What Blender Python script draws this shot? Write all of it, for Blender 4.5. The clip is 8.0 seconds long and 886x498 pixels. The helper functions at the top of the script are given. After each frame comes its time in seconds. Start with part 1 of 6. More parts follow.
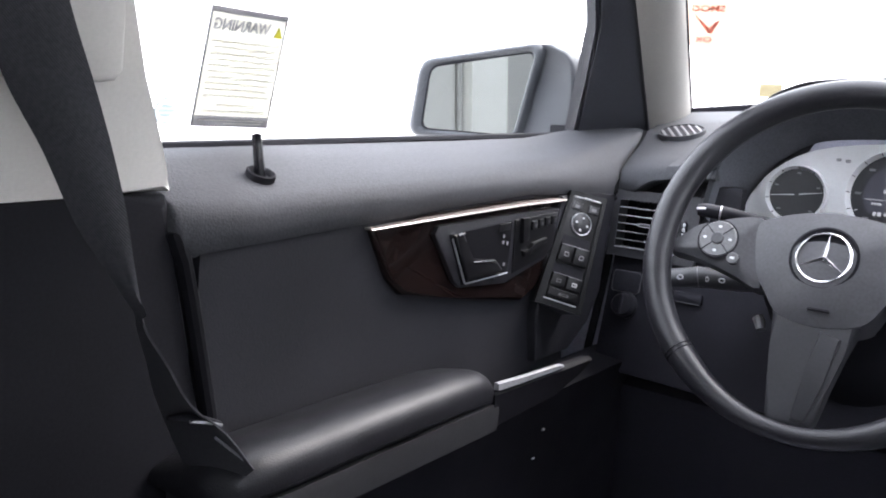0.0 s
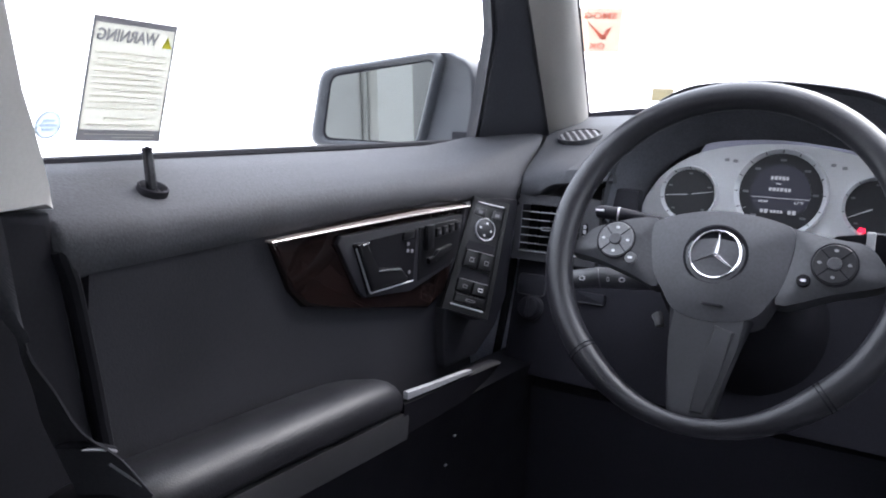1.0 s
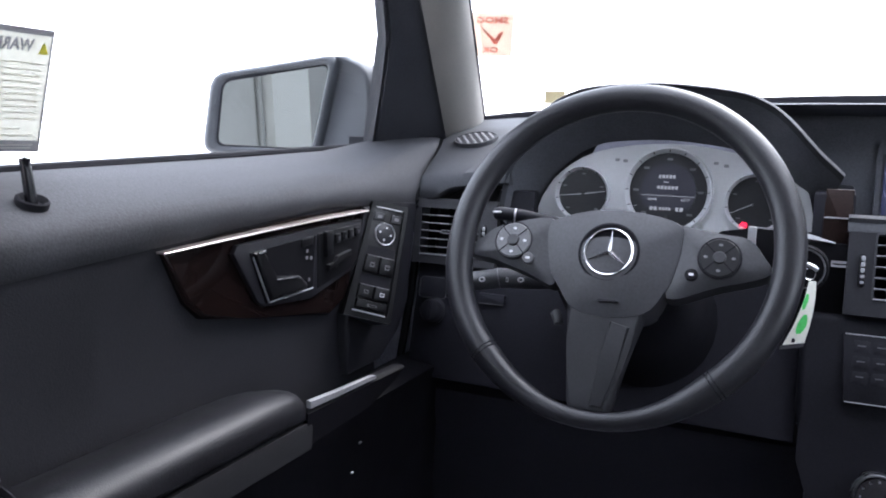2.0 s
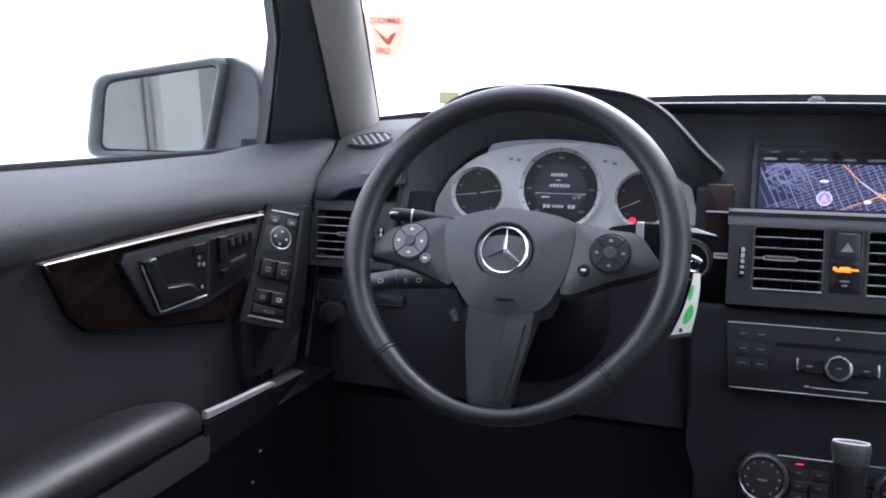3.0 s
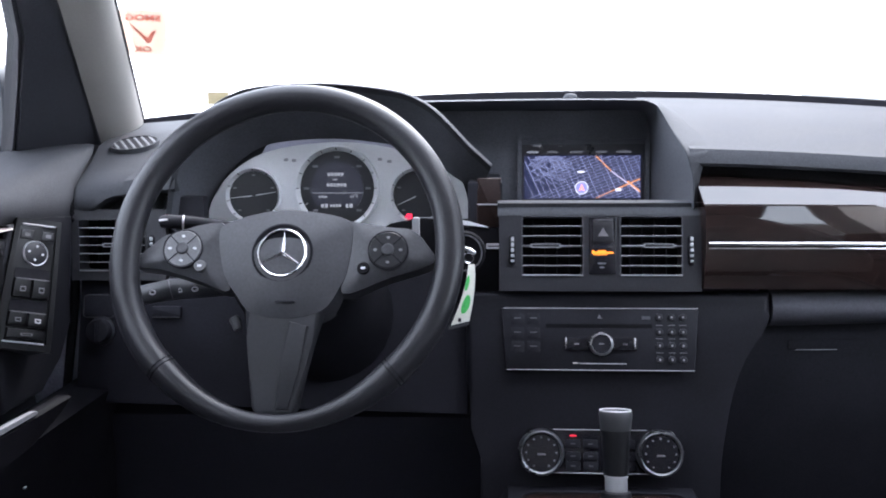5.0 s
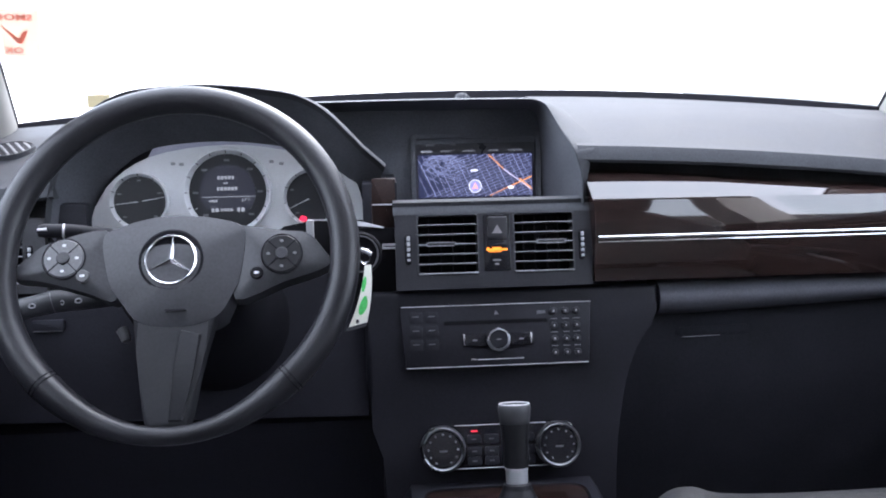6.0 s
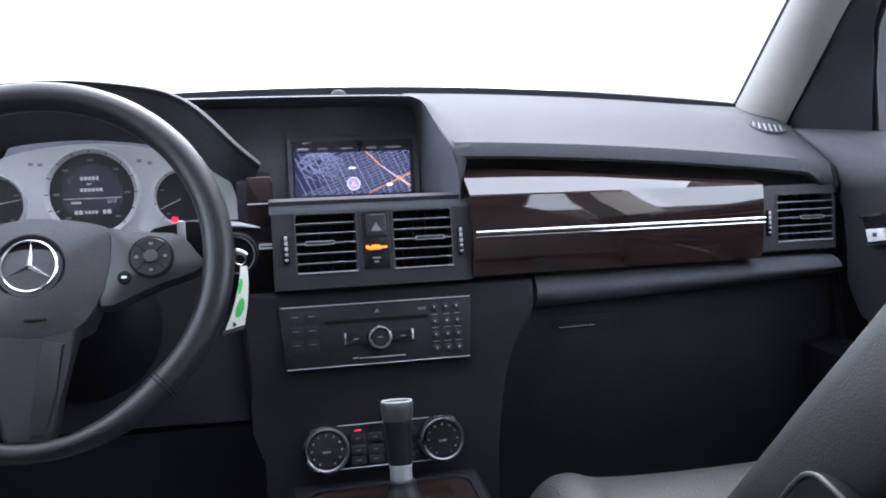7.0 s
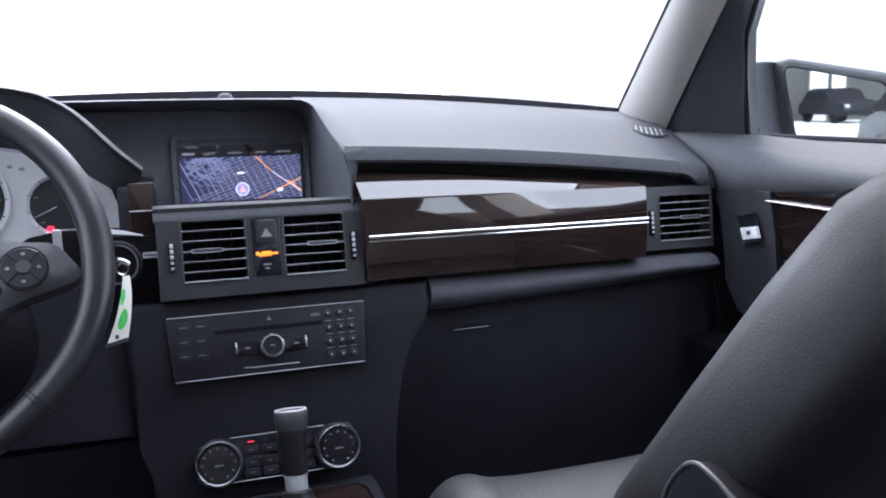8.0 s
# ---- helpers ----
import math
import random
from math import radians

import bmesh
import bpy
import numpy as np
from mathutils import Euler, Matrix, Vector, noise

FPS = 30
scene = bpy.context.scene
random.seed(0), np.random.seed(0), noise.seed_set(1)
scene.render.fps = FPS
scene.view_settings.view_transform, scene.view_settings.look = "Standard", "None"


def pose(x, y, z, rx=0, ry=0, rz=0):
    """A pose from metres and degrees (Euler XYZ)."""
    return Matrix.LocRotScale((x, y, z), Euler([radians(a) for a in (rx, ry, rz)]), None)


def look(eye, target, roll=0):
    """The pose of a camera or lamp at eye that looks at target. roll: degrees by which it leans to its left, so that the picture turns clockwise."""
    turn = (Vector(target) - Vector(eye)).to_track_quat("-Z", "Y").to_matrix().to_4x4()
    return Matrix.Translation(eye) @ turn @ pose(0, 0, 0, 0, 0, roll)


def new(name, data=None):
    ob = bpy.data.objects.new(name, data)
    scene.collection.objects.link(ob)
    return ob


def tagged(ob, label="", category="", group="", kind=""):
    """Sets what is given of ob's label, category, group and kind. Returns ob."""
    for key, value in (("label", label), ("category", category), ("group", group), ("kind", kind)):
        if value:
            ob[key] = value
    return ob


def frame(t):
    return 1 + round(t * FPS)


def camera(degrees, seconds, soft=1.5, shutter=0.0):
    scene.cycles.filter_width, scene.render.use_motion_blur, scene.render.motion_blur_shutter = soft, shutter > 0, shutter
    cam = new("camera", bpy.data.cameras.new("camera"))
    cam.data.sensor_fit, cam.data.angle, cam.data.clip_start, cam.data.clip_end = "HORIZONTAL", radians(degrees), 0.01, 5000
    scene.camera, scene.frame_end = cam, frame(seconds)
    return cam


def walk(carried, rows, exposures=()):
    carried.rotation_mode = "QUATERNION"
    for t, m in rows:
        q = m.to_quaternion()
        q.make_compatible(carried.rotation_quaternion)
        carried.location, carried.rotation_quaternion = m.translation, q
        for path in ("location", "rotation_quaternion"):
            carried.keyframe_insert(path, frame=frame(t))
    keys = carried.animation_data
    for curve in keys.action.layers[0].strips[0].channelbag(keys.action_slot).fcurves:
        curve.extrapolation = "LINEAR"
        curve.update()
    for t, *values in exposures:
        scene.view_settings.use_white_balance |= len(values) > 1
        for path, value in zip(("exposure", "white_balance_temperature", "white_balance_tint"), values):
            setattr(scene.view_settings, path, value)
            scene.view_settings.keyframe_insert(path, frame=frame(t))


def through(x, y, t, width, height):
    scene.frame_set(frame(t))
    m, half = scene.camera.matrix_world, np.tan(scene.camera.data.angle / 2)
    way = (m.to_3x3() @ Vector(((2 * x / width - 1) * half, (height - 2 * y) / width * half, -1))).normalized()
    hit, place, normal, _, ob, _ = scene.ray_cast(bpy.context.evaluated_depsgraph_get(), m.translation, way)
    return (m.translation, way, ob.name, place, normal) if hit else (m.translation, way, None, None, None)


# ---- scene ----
# the camera turns almost where it is held, over the driver's seat
cam = camera(55.92, 8.0, soft=1.95)
PATH = [
    (0, (-0.1566, -0.0114, 1.2188), (-0.7590, 0.7686, 1.0495), 3.05),
    (0.5, (-0.1536, -0.0077, 1.2171), (-0.7180, 0.8016, 1.0543), 2.55),
    (1, (-0.1512, -0.0045, 1.2183), (-0.6688, 0.8371, 1.0639), 1.96),
    (1.5, (-0.1505, -0.0032, 1.2185), (-0.6177, 0.8682, 1.0690), 1.49),
    (3, (-0.1465, 0.0003, 1.2206), (-0.4512, 0.9416, 1.0754), 0.68),
    (3.5, (-0.1459, -0.0001, 1.2198), (-0.3884, 0.9590, 1.0739), 0.20),
    (4, (-0.1440, 0.0046, 1.2204), (-0.3186, 0.9780, 1.0722), -0.11),
    (4.5, (-0.1407, 0.0025, 1.2220), (-0.2533, 0.9853, 1.0754), -0.21),
    (6, (-0.1349, 0.0028, 1.2206), (-0.0696, 0.9898, 1.0737), -1.21),
    (6.5, (-0.1303, 0.0031, 1.2208), (0.0041, 0.9826, 1.0709), -1.49),
    (7, (-0.1284, 0.0041, 1.2211), (0.0736, 0.9713, 1.0672), -1.37),
    (7.5, (-0.1275, 0.0040, 1.2212), (0.1380, 0.9559, 1.0686), -1.13),
    (8, (-0.1246, 0.0058, 1.2198), (0.1978, 0.9402, 1.0686), -1.34),
]
walk(cam, [(t, look(eye, target, roll)) for t, eye, target, roll in PATH],
     [(0.0, 2.97, 6350, 15), (0.5, 2.84, 6250, 15), (1.0, 2.58, 6100, 15), (1.5, 2.44, 6000, 15), (3.0, 2.46, 5950, 15), (4.5, 2.53, 5950, 15), (6.0, 2.63, 5900, 15), (8.0, 2.58, 5900, 15)])

# ---- light ----
world = bpy.data.worlds.new("overcast_sky")
scene.world = world
world.use_nodes = True
wn = world.node_tree.nodes
sky = wn.new("ShaderNodeTexSky")
sky.sky_type = "NISHITA"
sky.sun_disc = False
sky.sun_elevation, sky.sun_rotation = radians(55), radians(20)
sky.air_density, sky.dust_density, sky.ozone_density = 1.0, 4.0, 1.0
white = wn.new("ShaderNodeMixRGB")
white.inputs[0].default_value = 0.65
white.inputs[2].default_value = (10.5, 10.6, 10.9, 1)
world.node_tree.links.new(sky.outputs[0], white.inputs[1])
world.node_tree.links.new(white.outputs[0], wn["Background"].inputs[0])
wn["Background"].inputs[1].default_value = 0.15
sun = new("sun", bpy.data.lights.new("sun", "SUN"))
sun.data.energy, sun.data.angle, sun.data.color = 0.7, radians(30), (1.0, 0.97, 0.93)
sun.matrix_world = look((3, 8, 12), (0, 0, 0))


# ---- materials ----
def mat(name, color, rough=0.5, metal=0.0, var=0.25, scale=60.0, bump=0.0, bscale=900.0, coat=0.0, rvar=0.05, kind="noise", spec=0.5):
    m = bpy.data.materials.new(name)
    m.use_nodes = True
    n, l = m.node_tree.nodes, m.node_tree.links
    b = n["Principled BSDF"]
    b.inputs["Metallic"].default_value = metal
    b.inputs["Coat Weight"].default_value = coat
    b.inputs["Specular IOR Level"].default_value = spec
    b.inputs["Coat Roughness"].default_value = 0.04
    tc = n.new("ShaderNodeTexCoord")
    fine, broad = n.new("ShaderNodeTexNoise"), n.new("ShaderNodeTexNoise")
    fine.inputs["Scale"].default_value, broad.inputs["Scale"].default_value = scale * 6, scale * 0.25
    fine.inputs["Detail"].default_value = broad.inputs["Detail"].default_value = 4
    mix = n.new("ShaderNodeMath")
    mix.operation = "ADD"
    ramp = n.new("ShaderNodeMapRange")
    ramp.inputs["From Min"].default_value, ramp.inputs["From Max"].default_value = 0.7, 1.3
    ramp.inputs["To Min"].default_value, ramp.inputs["To Max"].default_value = 1 - var, 1 + var
    tint = n.new("ShaderNodeVectorMath")
    tint.operation = "SCALE"
    tint.inputs[0].default_value = color
    for x in (fine, broad):
        l.new(tc.outputs["Object"], x.inputs["Vector"])
    l.new(fine.outputs[0], mix.inputs[0])
    l.new(broad.outputs[0], mix.inputs[1])
    l.new(mix.outputs[0], ramp.inputs[0])
    l.new(ramp.outputs[0], tint.inputs["Scale"])
    l.new(tint.outputs[0], b.inputs["Base Color"])
    rr = n.new("ShaderNodeMapRange")
    rr.inputs["From Min"].default_value, rr.inputs["From Max"].default_value = 0.3, 0.7
    rr.inputs["To Min"].default_value, rr.inputs["To Max"].default_value = max(rough - rvar, 0.02), min(rough + rvar, 1)
    l.new(broad.outputs[0], rr.inputs[0])
    l.new(rr.outputs[0], b.inputs["Roughness"])
    if bump:
        g = n.new("ShaderNodeTexVoronoi") if kind == "leather" else n.new("ShaderNodeTexNoise")
        g.inputs["Scale"].default_value = bscale
        if kind == "weave":
            n.remove(g)
            g = n.new("ShaderNodeTexWave")
            g.bands_direction = "DIAGONAL"
            g.inputs["Scale"].default_value = bscale
        l.new(tc.outputs["Object"], g.inputs["Vector"])
        bp = n.new("ShaderNodeBump")
        bp.inputs["Strength"].default_value, bp.inputs["Distance"].default_value = bump, 0.0006
        l.new(g.outputs[0], bp.inputs["Height"])
        l.new(bp.outputs[0], b.inputs["Normal"])
    return m


def wood_mat(name, dark, light):
    m = mat(name, dark, 0.4, coat=1.0, var=0.2, spec=0.0)
    m.node_tree.nodes["Principled BSDF"].inputs["Coat IOR"].default_value = 1.8
    n, l = m.node_tree.nodes, m.node_tree.links
    b = n["Principled BSDF"]
    tc = n["Texture Coordinate"]
    mp = n.new("ShaderNodeMapping")
    mp.inputs["Scale"].default_value = (6, 6, 30)
    no = n.new("ShaderNodeTexNoise")
    no.inputs["Scale"].default_value, no.inputs["Detail"].default_value, no.inputs["Distortion"].default_value = 2.2, 3, 1.2
    cr = n.new("ShaderNodeValToRGB")
    cr.color_ramp.elements[0].position, cr.color_ramp.elements[1].position = 0.38, 0.68
    cr.color_ramp.elements[0].color, cr.color_ramp.elements[1].color = (*dark, 1), (*light, 1)
    l.new(tc.outputs["Object"], mp.inputs[0])
    l.new(mp.outputs[0], no.inputs["Vector"])
    l.new(no.outputs[0], cr.inputs[0])
    l.new(cr.outputs[0], b.inputs["Base Color"])
    return m


def glow(name, color, strength):
    m = bpy.data.materials.new(name)
    m.use_nodes = True
    b = m.node_tree.nodes["Principled BSDF"]
    b.inputs["Base Color"].default_value = (0.01, 0.01, 0.01, 1)
    b.inputs["Emission Color"].default_value = (*color, 1)
    b.inputs["Emission Strength"].default_value = strength
    b.inputs["Roughness"].default_value = 0.3
    return m


def glass_mat(name, gloss):
    m = bpy.data.materials.new(name)
    m.use_nodes = True
    n, l = m.node_tree.nodes, m.node_tree.links
    n.remove(n["Principled BSDF"])
    tr, gl, mx, fr, ml = (n.new("ShaderNode" + k) for k in ("BsdfTransparent", "BsdfGlossy", "MixShader", "Fresnel", "Math"))
    tr.inputs[0].default_value = (0.93, 0.95, 0.95, 1)
    gl.inputs["Roughness"].default_value = 0.02
    fr.inputs[0].default_value = 1.4
    ml.operation = "MULTIPLY"
    ml.inputs[1].default_value = gloss
    l.new(fr.outputs[0], ml.inputs[0])
    l.new(ml.outputs[0], mx.inputs[0])
    l.new(tr.outputs[0], mx.inputs[1])
    l.new(gl.outputs[0], mx.inputs[2])
    l.new(mx.outputs[0], n["Material Output"].inputs[0])
    return m


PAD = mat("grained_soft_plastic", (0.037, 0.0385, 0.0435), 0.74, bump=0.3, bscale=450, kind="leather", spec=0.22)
PLASTIC = mat("dark_plastic", (0.033, 0.0335, 0.0385), 0.5, bump=0.15, bscale=1500)
SAIL = mat("sail_panel_plastic", (0.0235, 0.0245, 0.0300), 0.6, bump=0.2, bscale=1200, spec=0.3)
# Lighter than the pad, putting the recess's missing light into the colour.
LIFTED_LINING = mat("lifted_hood_lining", (0.075, 0.078, 0.088), 0.72, bump=0.15, bscale=900, spec=0.2)
# Blue lean in the dark plastics stands in for lens veil.
PANEL = mat("stack_plastic", (0.0107, 0.0106, 0.0147), 0.58, bump=0.1, bscale=1500, spec=0.22)
BLACK = mat("black_gloss_plastic", (0.0082, 0.0080, 0.0110), 0.22, rvar=0.05)
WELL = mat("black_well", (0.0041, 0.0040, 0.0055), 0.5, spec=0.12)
DEEP = mat("black_recess", (0.0124, 0.0120, 0.0154), 0.8, spec=0.15)
LEATHER = mat("black_leather", (0.0088, 0.0088, 0.0110), 0.42, bump=0.3, bscale=700, kind="leather", spec=0.24)
SEATLEATHER = mat("charcoal_seat_leather", (0.0062, 0.0063, 0.0070), 0.58, bump=0.22, bscale=620, kind="leather", spec=0.28)
PERFORATED = mat("perforated_grey_leather", (0.0150, 0.0151, 0.0172), 0.6, bump=0.8, bscale=420, kind="leather")
RIM = mat("wheel_leather", (0.0140, 0.0140, 0.0172), 0.37, bump=0.22, bscale=700, kind="leather", spec=0.38)
DOORPAD = mat("grained_door_pad", (0.044, 0.0445, 0.049), 0.68, bump=0.35, bscale=450, kind="leather", spec=0.2)
HUB = mat("wheel_plastic", (0.036, 0.037, 0.042), 0.5, bump=0.3, bscale=1200)
BEIGE = mat("pillar_fabric", (0.225, 0.214, 0.200), 0.85, bump=0.3, bscale=1400, var=0.06)
BEZEL = mat("silver_paint", (0.60, 0.61, 0.63), 0.42, metal=0.15, var=0.05)
DARKSILVER = mat("dark_satin_metal", (0.30, 0.305, 0.32), 0.28, metal=0.8, var=0.05)
SILVER = mat("satin_silver", (0.42, 0.43, 0.45), 0.35, metal=0.6, var=0.05)
CHROME = mat("chrome", (0.66, 0.66, 0.68), 0.16, metal=1.0, var=0.03, rvar=0.04)
BRIGHT = mat("polished_chrome", (0.90, 0.90, 0.91), 0.10, metal=1.0, var=0.02, rvar=0.03)
PILLARLOW = mat("black_pillar_plastic", (0.0085, 0.0084, 0.0108), 0.75, bump=0.2, bscale=1200, spec=0.1)
INSERT = mat("black_insert_leather", (0.0110, 0.0111, 0.0145), 0.6, bump=0.3, bscale=600, kind="leather", spec=0.3)
# Pale diffuse colour painted in place of chrome reflecting the sky.
LINE = mat("sky_glint_line", (0.50, 0.50, 0.52), 0.30, metal=0.0, var=0.05)
FASCIA = mat("matt_black_fascia", (0.0101, 0.0100, 0.0138), 0.55, bump=0.1, bscale=1500, spec=0.22)
DOORBLACK = mat("black_switch_plastic", (0.0103, 0.0102, 0.0132), 0.4, bump=0.1, bscale=1500)
BAND = mat("black_door_band", (0.0149, 0.0149, 0.0189), 0.6, bump=0.2, bscale=1200, spec=0.35)
# Black carpet coloured far lighter, imitating the veil over the dark footwell.
VEIL_CARPET = mat("veil_lifted_carpet", (0.30, 0.298, 0.36), 0.95, bump=0.8, bscale=400)
GLOSSKEY = mat("black_switch_key", (0.0055, 0.0056, 0.0066), 0.35, spec=0.3)
BELT = mat("belt_webbing", (0.031, 0.031, 0.035), 0.85, bump=0.2, bscale=300, kind="weave", spec=0.15)
BODY = mat("grey_body_paint", (0.075, 0.077, 0.082), 0.45, coat=0.2, metal=0.0, var=0.05)
WOOD = wood_mat("dark_burl_walnut", (0.0120, 0.0080, 0.0073), (0.0250, 0.0150, 0.0130))
DOORWOOD = wood_mat("dark_red_walnut", (0.0070, 0.0048, 0.0046), (0.0118, 0.0068, 0.0062))
DOORWOOD.node_tree.nodes["Principled BSDF"].inputs["Coat Weight"].default_value = 0.35
# Paler copy of the pillar fabric, with the stronger light in its colour.
PILLARLIT = mat("lit_pillar_trim", (0.53, 0.512, 0.482), 0.7, bump=0.2, bscale=1400, var=0.05)
WOODEND = mat("dark_satin_walnut", (0.013, 0.0065, 0.0055), 0.5, spec=0.2, var=0.4)
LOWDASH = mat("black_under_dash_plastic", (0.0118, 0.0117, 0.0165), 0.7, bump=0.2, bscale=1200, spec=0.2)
HEADLINER = mat("headliner_fabric", (0.62, 0.60, 0.565), 0.9, bump=0.3, bscale=1400, var=0.05)
PAPER = mat("sticker_paper", (0.75, 0.74, 0.66), 0.7, var=0.05)
INK = mat("dark_ink", (0.03, 0.03, 0.035), 0.7)
GREY_INK = mat("grey_ink", (0.25, 0.25, 0.27), 0.7)
MARK = mat("button_marking", (0.55, 0.55, 0.57), 0.6)
DIM = mat("dim_marking", (0.13, 0.13, 0.14), 0.6)
FAINT = mat("faint_marking", (0.060, 0.062, 0.070), 0.6)
CONCRETE = mat("pale_concrete", (0.62, 0.61, 0.6), 0.9, var=0.12, scale=1.0)
YARDWHITE = mat("white_door_paint", (0.75, 0.77, 0.76), 0.6, var=0.06, scale=1.0)
WALLPAINT = mat("grey_wall_paint", (0.31, 0.31, 0.295), 0.8, var=0.06, scale=1.0)
DARKWALL = mat("dark_grey_wall_paint", (0.125, 0.126, 0.122), 0.8, var=0.06, scale=1.0)
GLASS = glass_mat("window_glass", 0.08)
TINT = glass_mat("tinted_glass", 0.2)
TINT.node_tree.nodes["Transparent BSDF"].inputs[0].default_value = (0.82, 0.84, 0.84, 1)
MIRROR = mat("mirror_glass", (0.41, 0.43, 0.43), 0.01, metal=1.0, var=0.0, rvar=0.0)


# ---- shape helpers ----
BASE = {}


def thing(name, label, category, base=(0, 0, 0), group="", kind=""):
    e = new(name)
    e.location = base
    BASE[e] = Matrix.Translation(base).inverted()
    return tagged(e, label, category, group, kind)


def mesh_of(bm, material, angle=35):
    me = bpy.data.meshes.new("mesh")
    bmesh.ops.recalc_face_normals(bm, faces=bm.faces)
    bm.to_mesh(me)
    bm.free()
    me.materials.append(material)
    me.shade_smooth()
    me.set_sharp_from_angle(angle=radians(angle))
    return me


def part(name, bm, material, parent, label="", angle=35):
    ob = new(name, mesh_of(bm, material, angle))
    ob.parent = parent
    if parent in BASE:
        ob.matrix_parent_inverse = BASE[parent]
    return tagged(ob, label)


def single(name, bm, material, label, category, kind="", group=""):
    return tagged(new(name, mesh_of(bm, material)), label, category, group, kind)


def plane(o, u, v):
    """Local u, v, n axes at o; n = u x v points out of the face."""
    u, v = Vector(u).normalized(), Vector(v)
    n = u.cross(v).normalized()
    v = n.cross(u)
    return Matrix(((u.x, v.x, n.x, o[0]), (u.y, v.y, n.y, o[1]), (u.z, v.z, n.z, o[2]), (0, 0, 0, 1)))


def rrect(cu, cv, w, h, r=0.0, n=4):
    r = min(r, w / 2.01, h / 2.01)
    if r <= 0:
        return [(cu - w / 2, cv - h / 2), (cu + w / 2, cv - h / 2), (cu + w / 2, cv + h / 2), (cu - w / 2, cv + h / 2)]
    pts = []
    for k, (sx, sy) in enumerate(((1, -1), (1, 1), (-1, 1), (-1, -1))):
        for i in range(n + 1):
            a = radians(-90 + 90 * k + 90 * i / n)
            pts.append((cu + sx * (w / 2 - r) + r * math.cos(a), cv + sy * (h / 2 - r) + r * math.sin(a)))
    return pts


def oval(cu, cv, a, b=None, n=32):
    b = b or a
    return [(cu + a * math.cos(2 * math.pi * i / n), cv + b * math.sin(2 * math.pi * i / n)) for i in range(n)]


def prism(m, outline, n0, n1, bevel=0.0, seg=2, bm=None):
    """A plate with the outline, between two heights over the face m, with its front edge rounded."""
    out = bm or bmesh.new()
    b = bmesh.new()
    lo = [b.verts.new((u, v, n0)) for u, v in outline]
    hi = [b.verts.new((u, v, n1)) for u, v in outline]
    k = len(outline)
    b.faces.new(lo[::-1])
    top = b.faces.new(hi)
    for i in range(k):
        b.faces.new((lo[i], lo[(i + 1) % k], hi[(i + 1) % k], hi[i]))
    if bevel:
        bmesh.ops.bevel(b, geom=list(top.edges), offset=bevel, segments=seg, affect="EDGES", profile=0.5)
    bmesh.ops.transform(b, matrix=m, verts=b.verts)
    return merge(out, b)


def merge(out, b):
    me = bpy.data.meshes.new("tmp")
    b.to_mesh(me)
    b.free()
    out.from_mesh(me)
    bpy.data.meshes.remove(me)
    return out


def ring_plate(m, outer, inner, n0, n1, bm=None):
    """A frame between two outlines of the same count."""
    out = bm or bmesh.new()
    k = len(outer)
    loops = [[out.verts.new(m @ Vector((u, v, h))) for u, v in o] for o, h in ((outer, n0), (outer, n1), (inner, n1), (inner, n0))]
    for a, b in zip(loops, loops[1:] + loops[:1]):
        for i in range(k):
            out.faces.new((a[i], a[(i + 1) % k], b[(i + 1) % k], b[i]))
    return out


def loft(sections, thick=0.0, cap=False, closed=False, bm=None):
    """A skin over sections of equal count."""
    out = bm or bmesh.new()
    b = bmesh.new()
    rows = [[b.verts.new(p) for p in s] for s in sections]
    k = len(rows[0])
    for r0, r1 in zip(rows, rows[1:]):
        for i in range(k if closed else k - 1):
            b.faces.new((r0[i], r0[(i + 1) % k], r1[(i + 1) % k], r1[i]))
    if cap:
        b.faces.new(rows[0])
        b.faces.new(rows[-1])
    if thick:
        bmesh.ops.recalc_face_normals(b, faces=b.faces)
        bmesh.ops.solidify(b, geom=list(b.faces), thickness=thick)
    return merge(out, b)


def smooth(pts, k=4):
    """Points on a smooth line through pts."""
    p = [Vector(q) for q in pts]
    p = [2 * p[0] - p[1]] + p + [2 * p[-1] - p[-2]]
    res = []
    for i in range(1, len(p) - 2):
        for j in range(k):
            t = j / k
            a, b, c, d = p[i - 1:i + 3]
            res.append(0.5 * (2 * b + (c - a) * t + (2 * a - 5 * b + 4 * c - d) * t * t + (3 * b - a - 3 * c + d) * t ** 3))
    return res + [p[-2]]


def tube(path, r, n=12, closed=False, flat=1.0, bm=None, up=(0, 0, 1)):
    """A rod along path; r may be a list."""
    p = [Vector(q) for q in path]
    rs = r if isinstance(r, (list, tuple)) else [r] * len(p)
    secs = []
    for i, q in enumerate(p):
        a = p[i - 1] if (i or closed) else p[i]
        b = p[(i + 1) % len(p)] if (i < len(p) - 1 or closed) else p[i]
        d = (b - a).normalized()
        s = d.cross(Vector(up))
        s = s.normalized() if s.length > 1e-4 else Vector((1, 0, 0))
        w = s.cross(d)
        secs.append([q + rs[i] * (math.cos(2 * math.pi * k / n) * s + flat * math.sin(2 * math.pi * k / n) * w) for k in range(n)])
    if closed:
        secs.append(secs[0])
    return loft(secs, closed=True, cap=not closed, bm=bm)


def lathe(m, profile, n=32, bm=None):
    """Profile of (radius, height) turned about m's n axis."""
    secs = [[m @ Vector((r * math.cos(2 * math.pi * k / n), r * math.sin(2 * math.pi * k / n), h)) for k in range(n)] for r, h in profile]
    if profile[-1][0] > 1e-6 and len(profile) > 2:
        secs.append(secs[0])
        return loft(secs, closed=True, bm=bm)
    return loft(secs, closed=True, bm=bm)


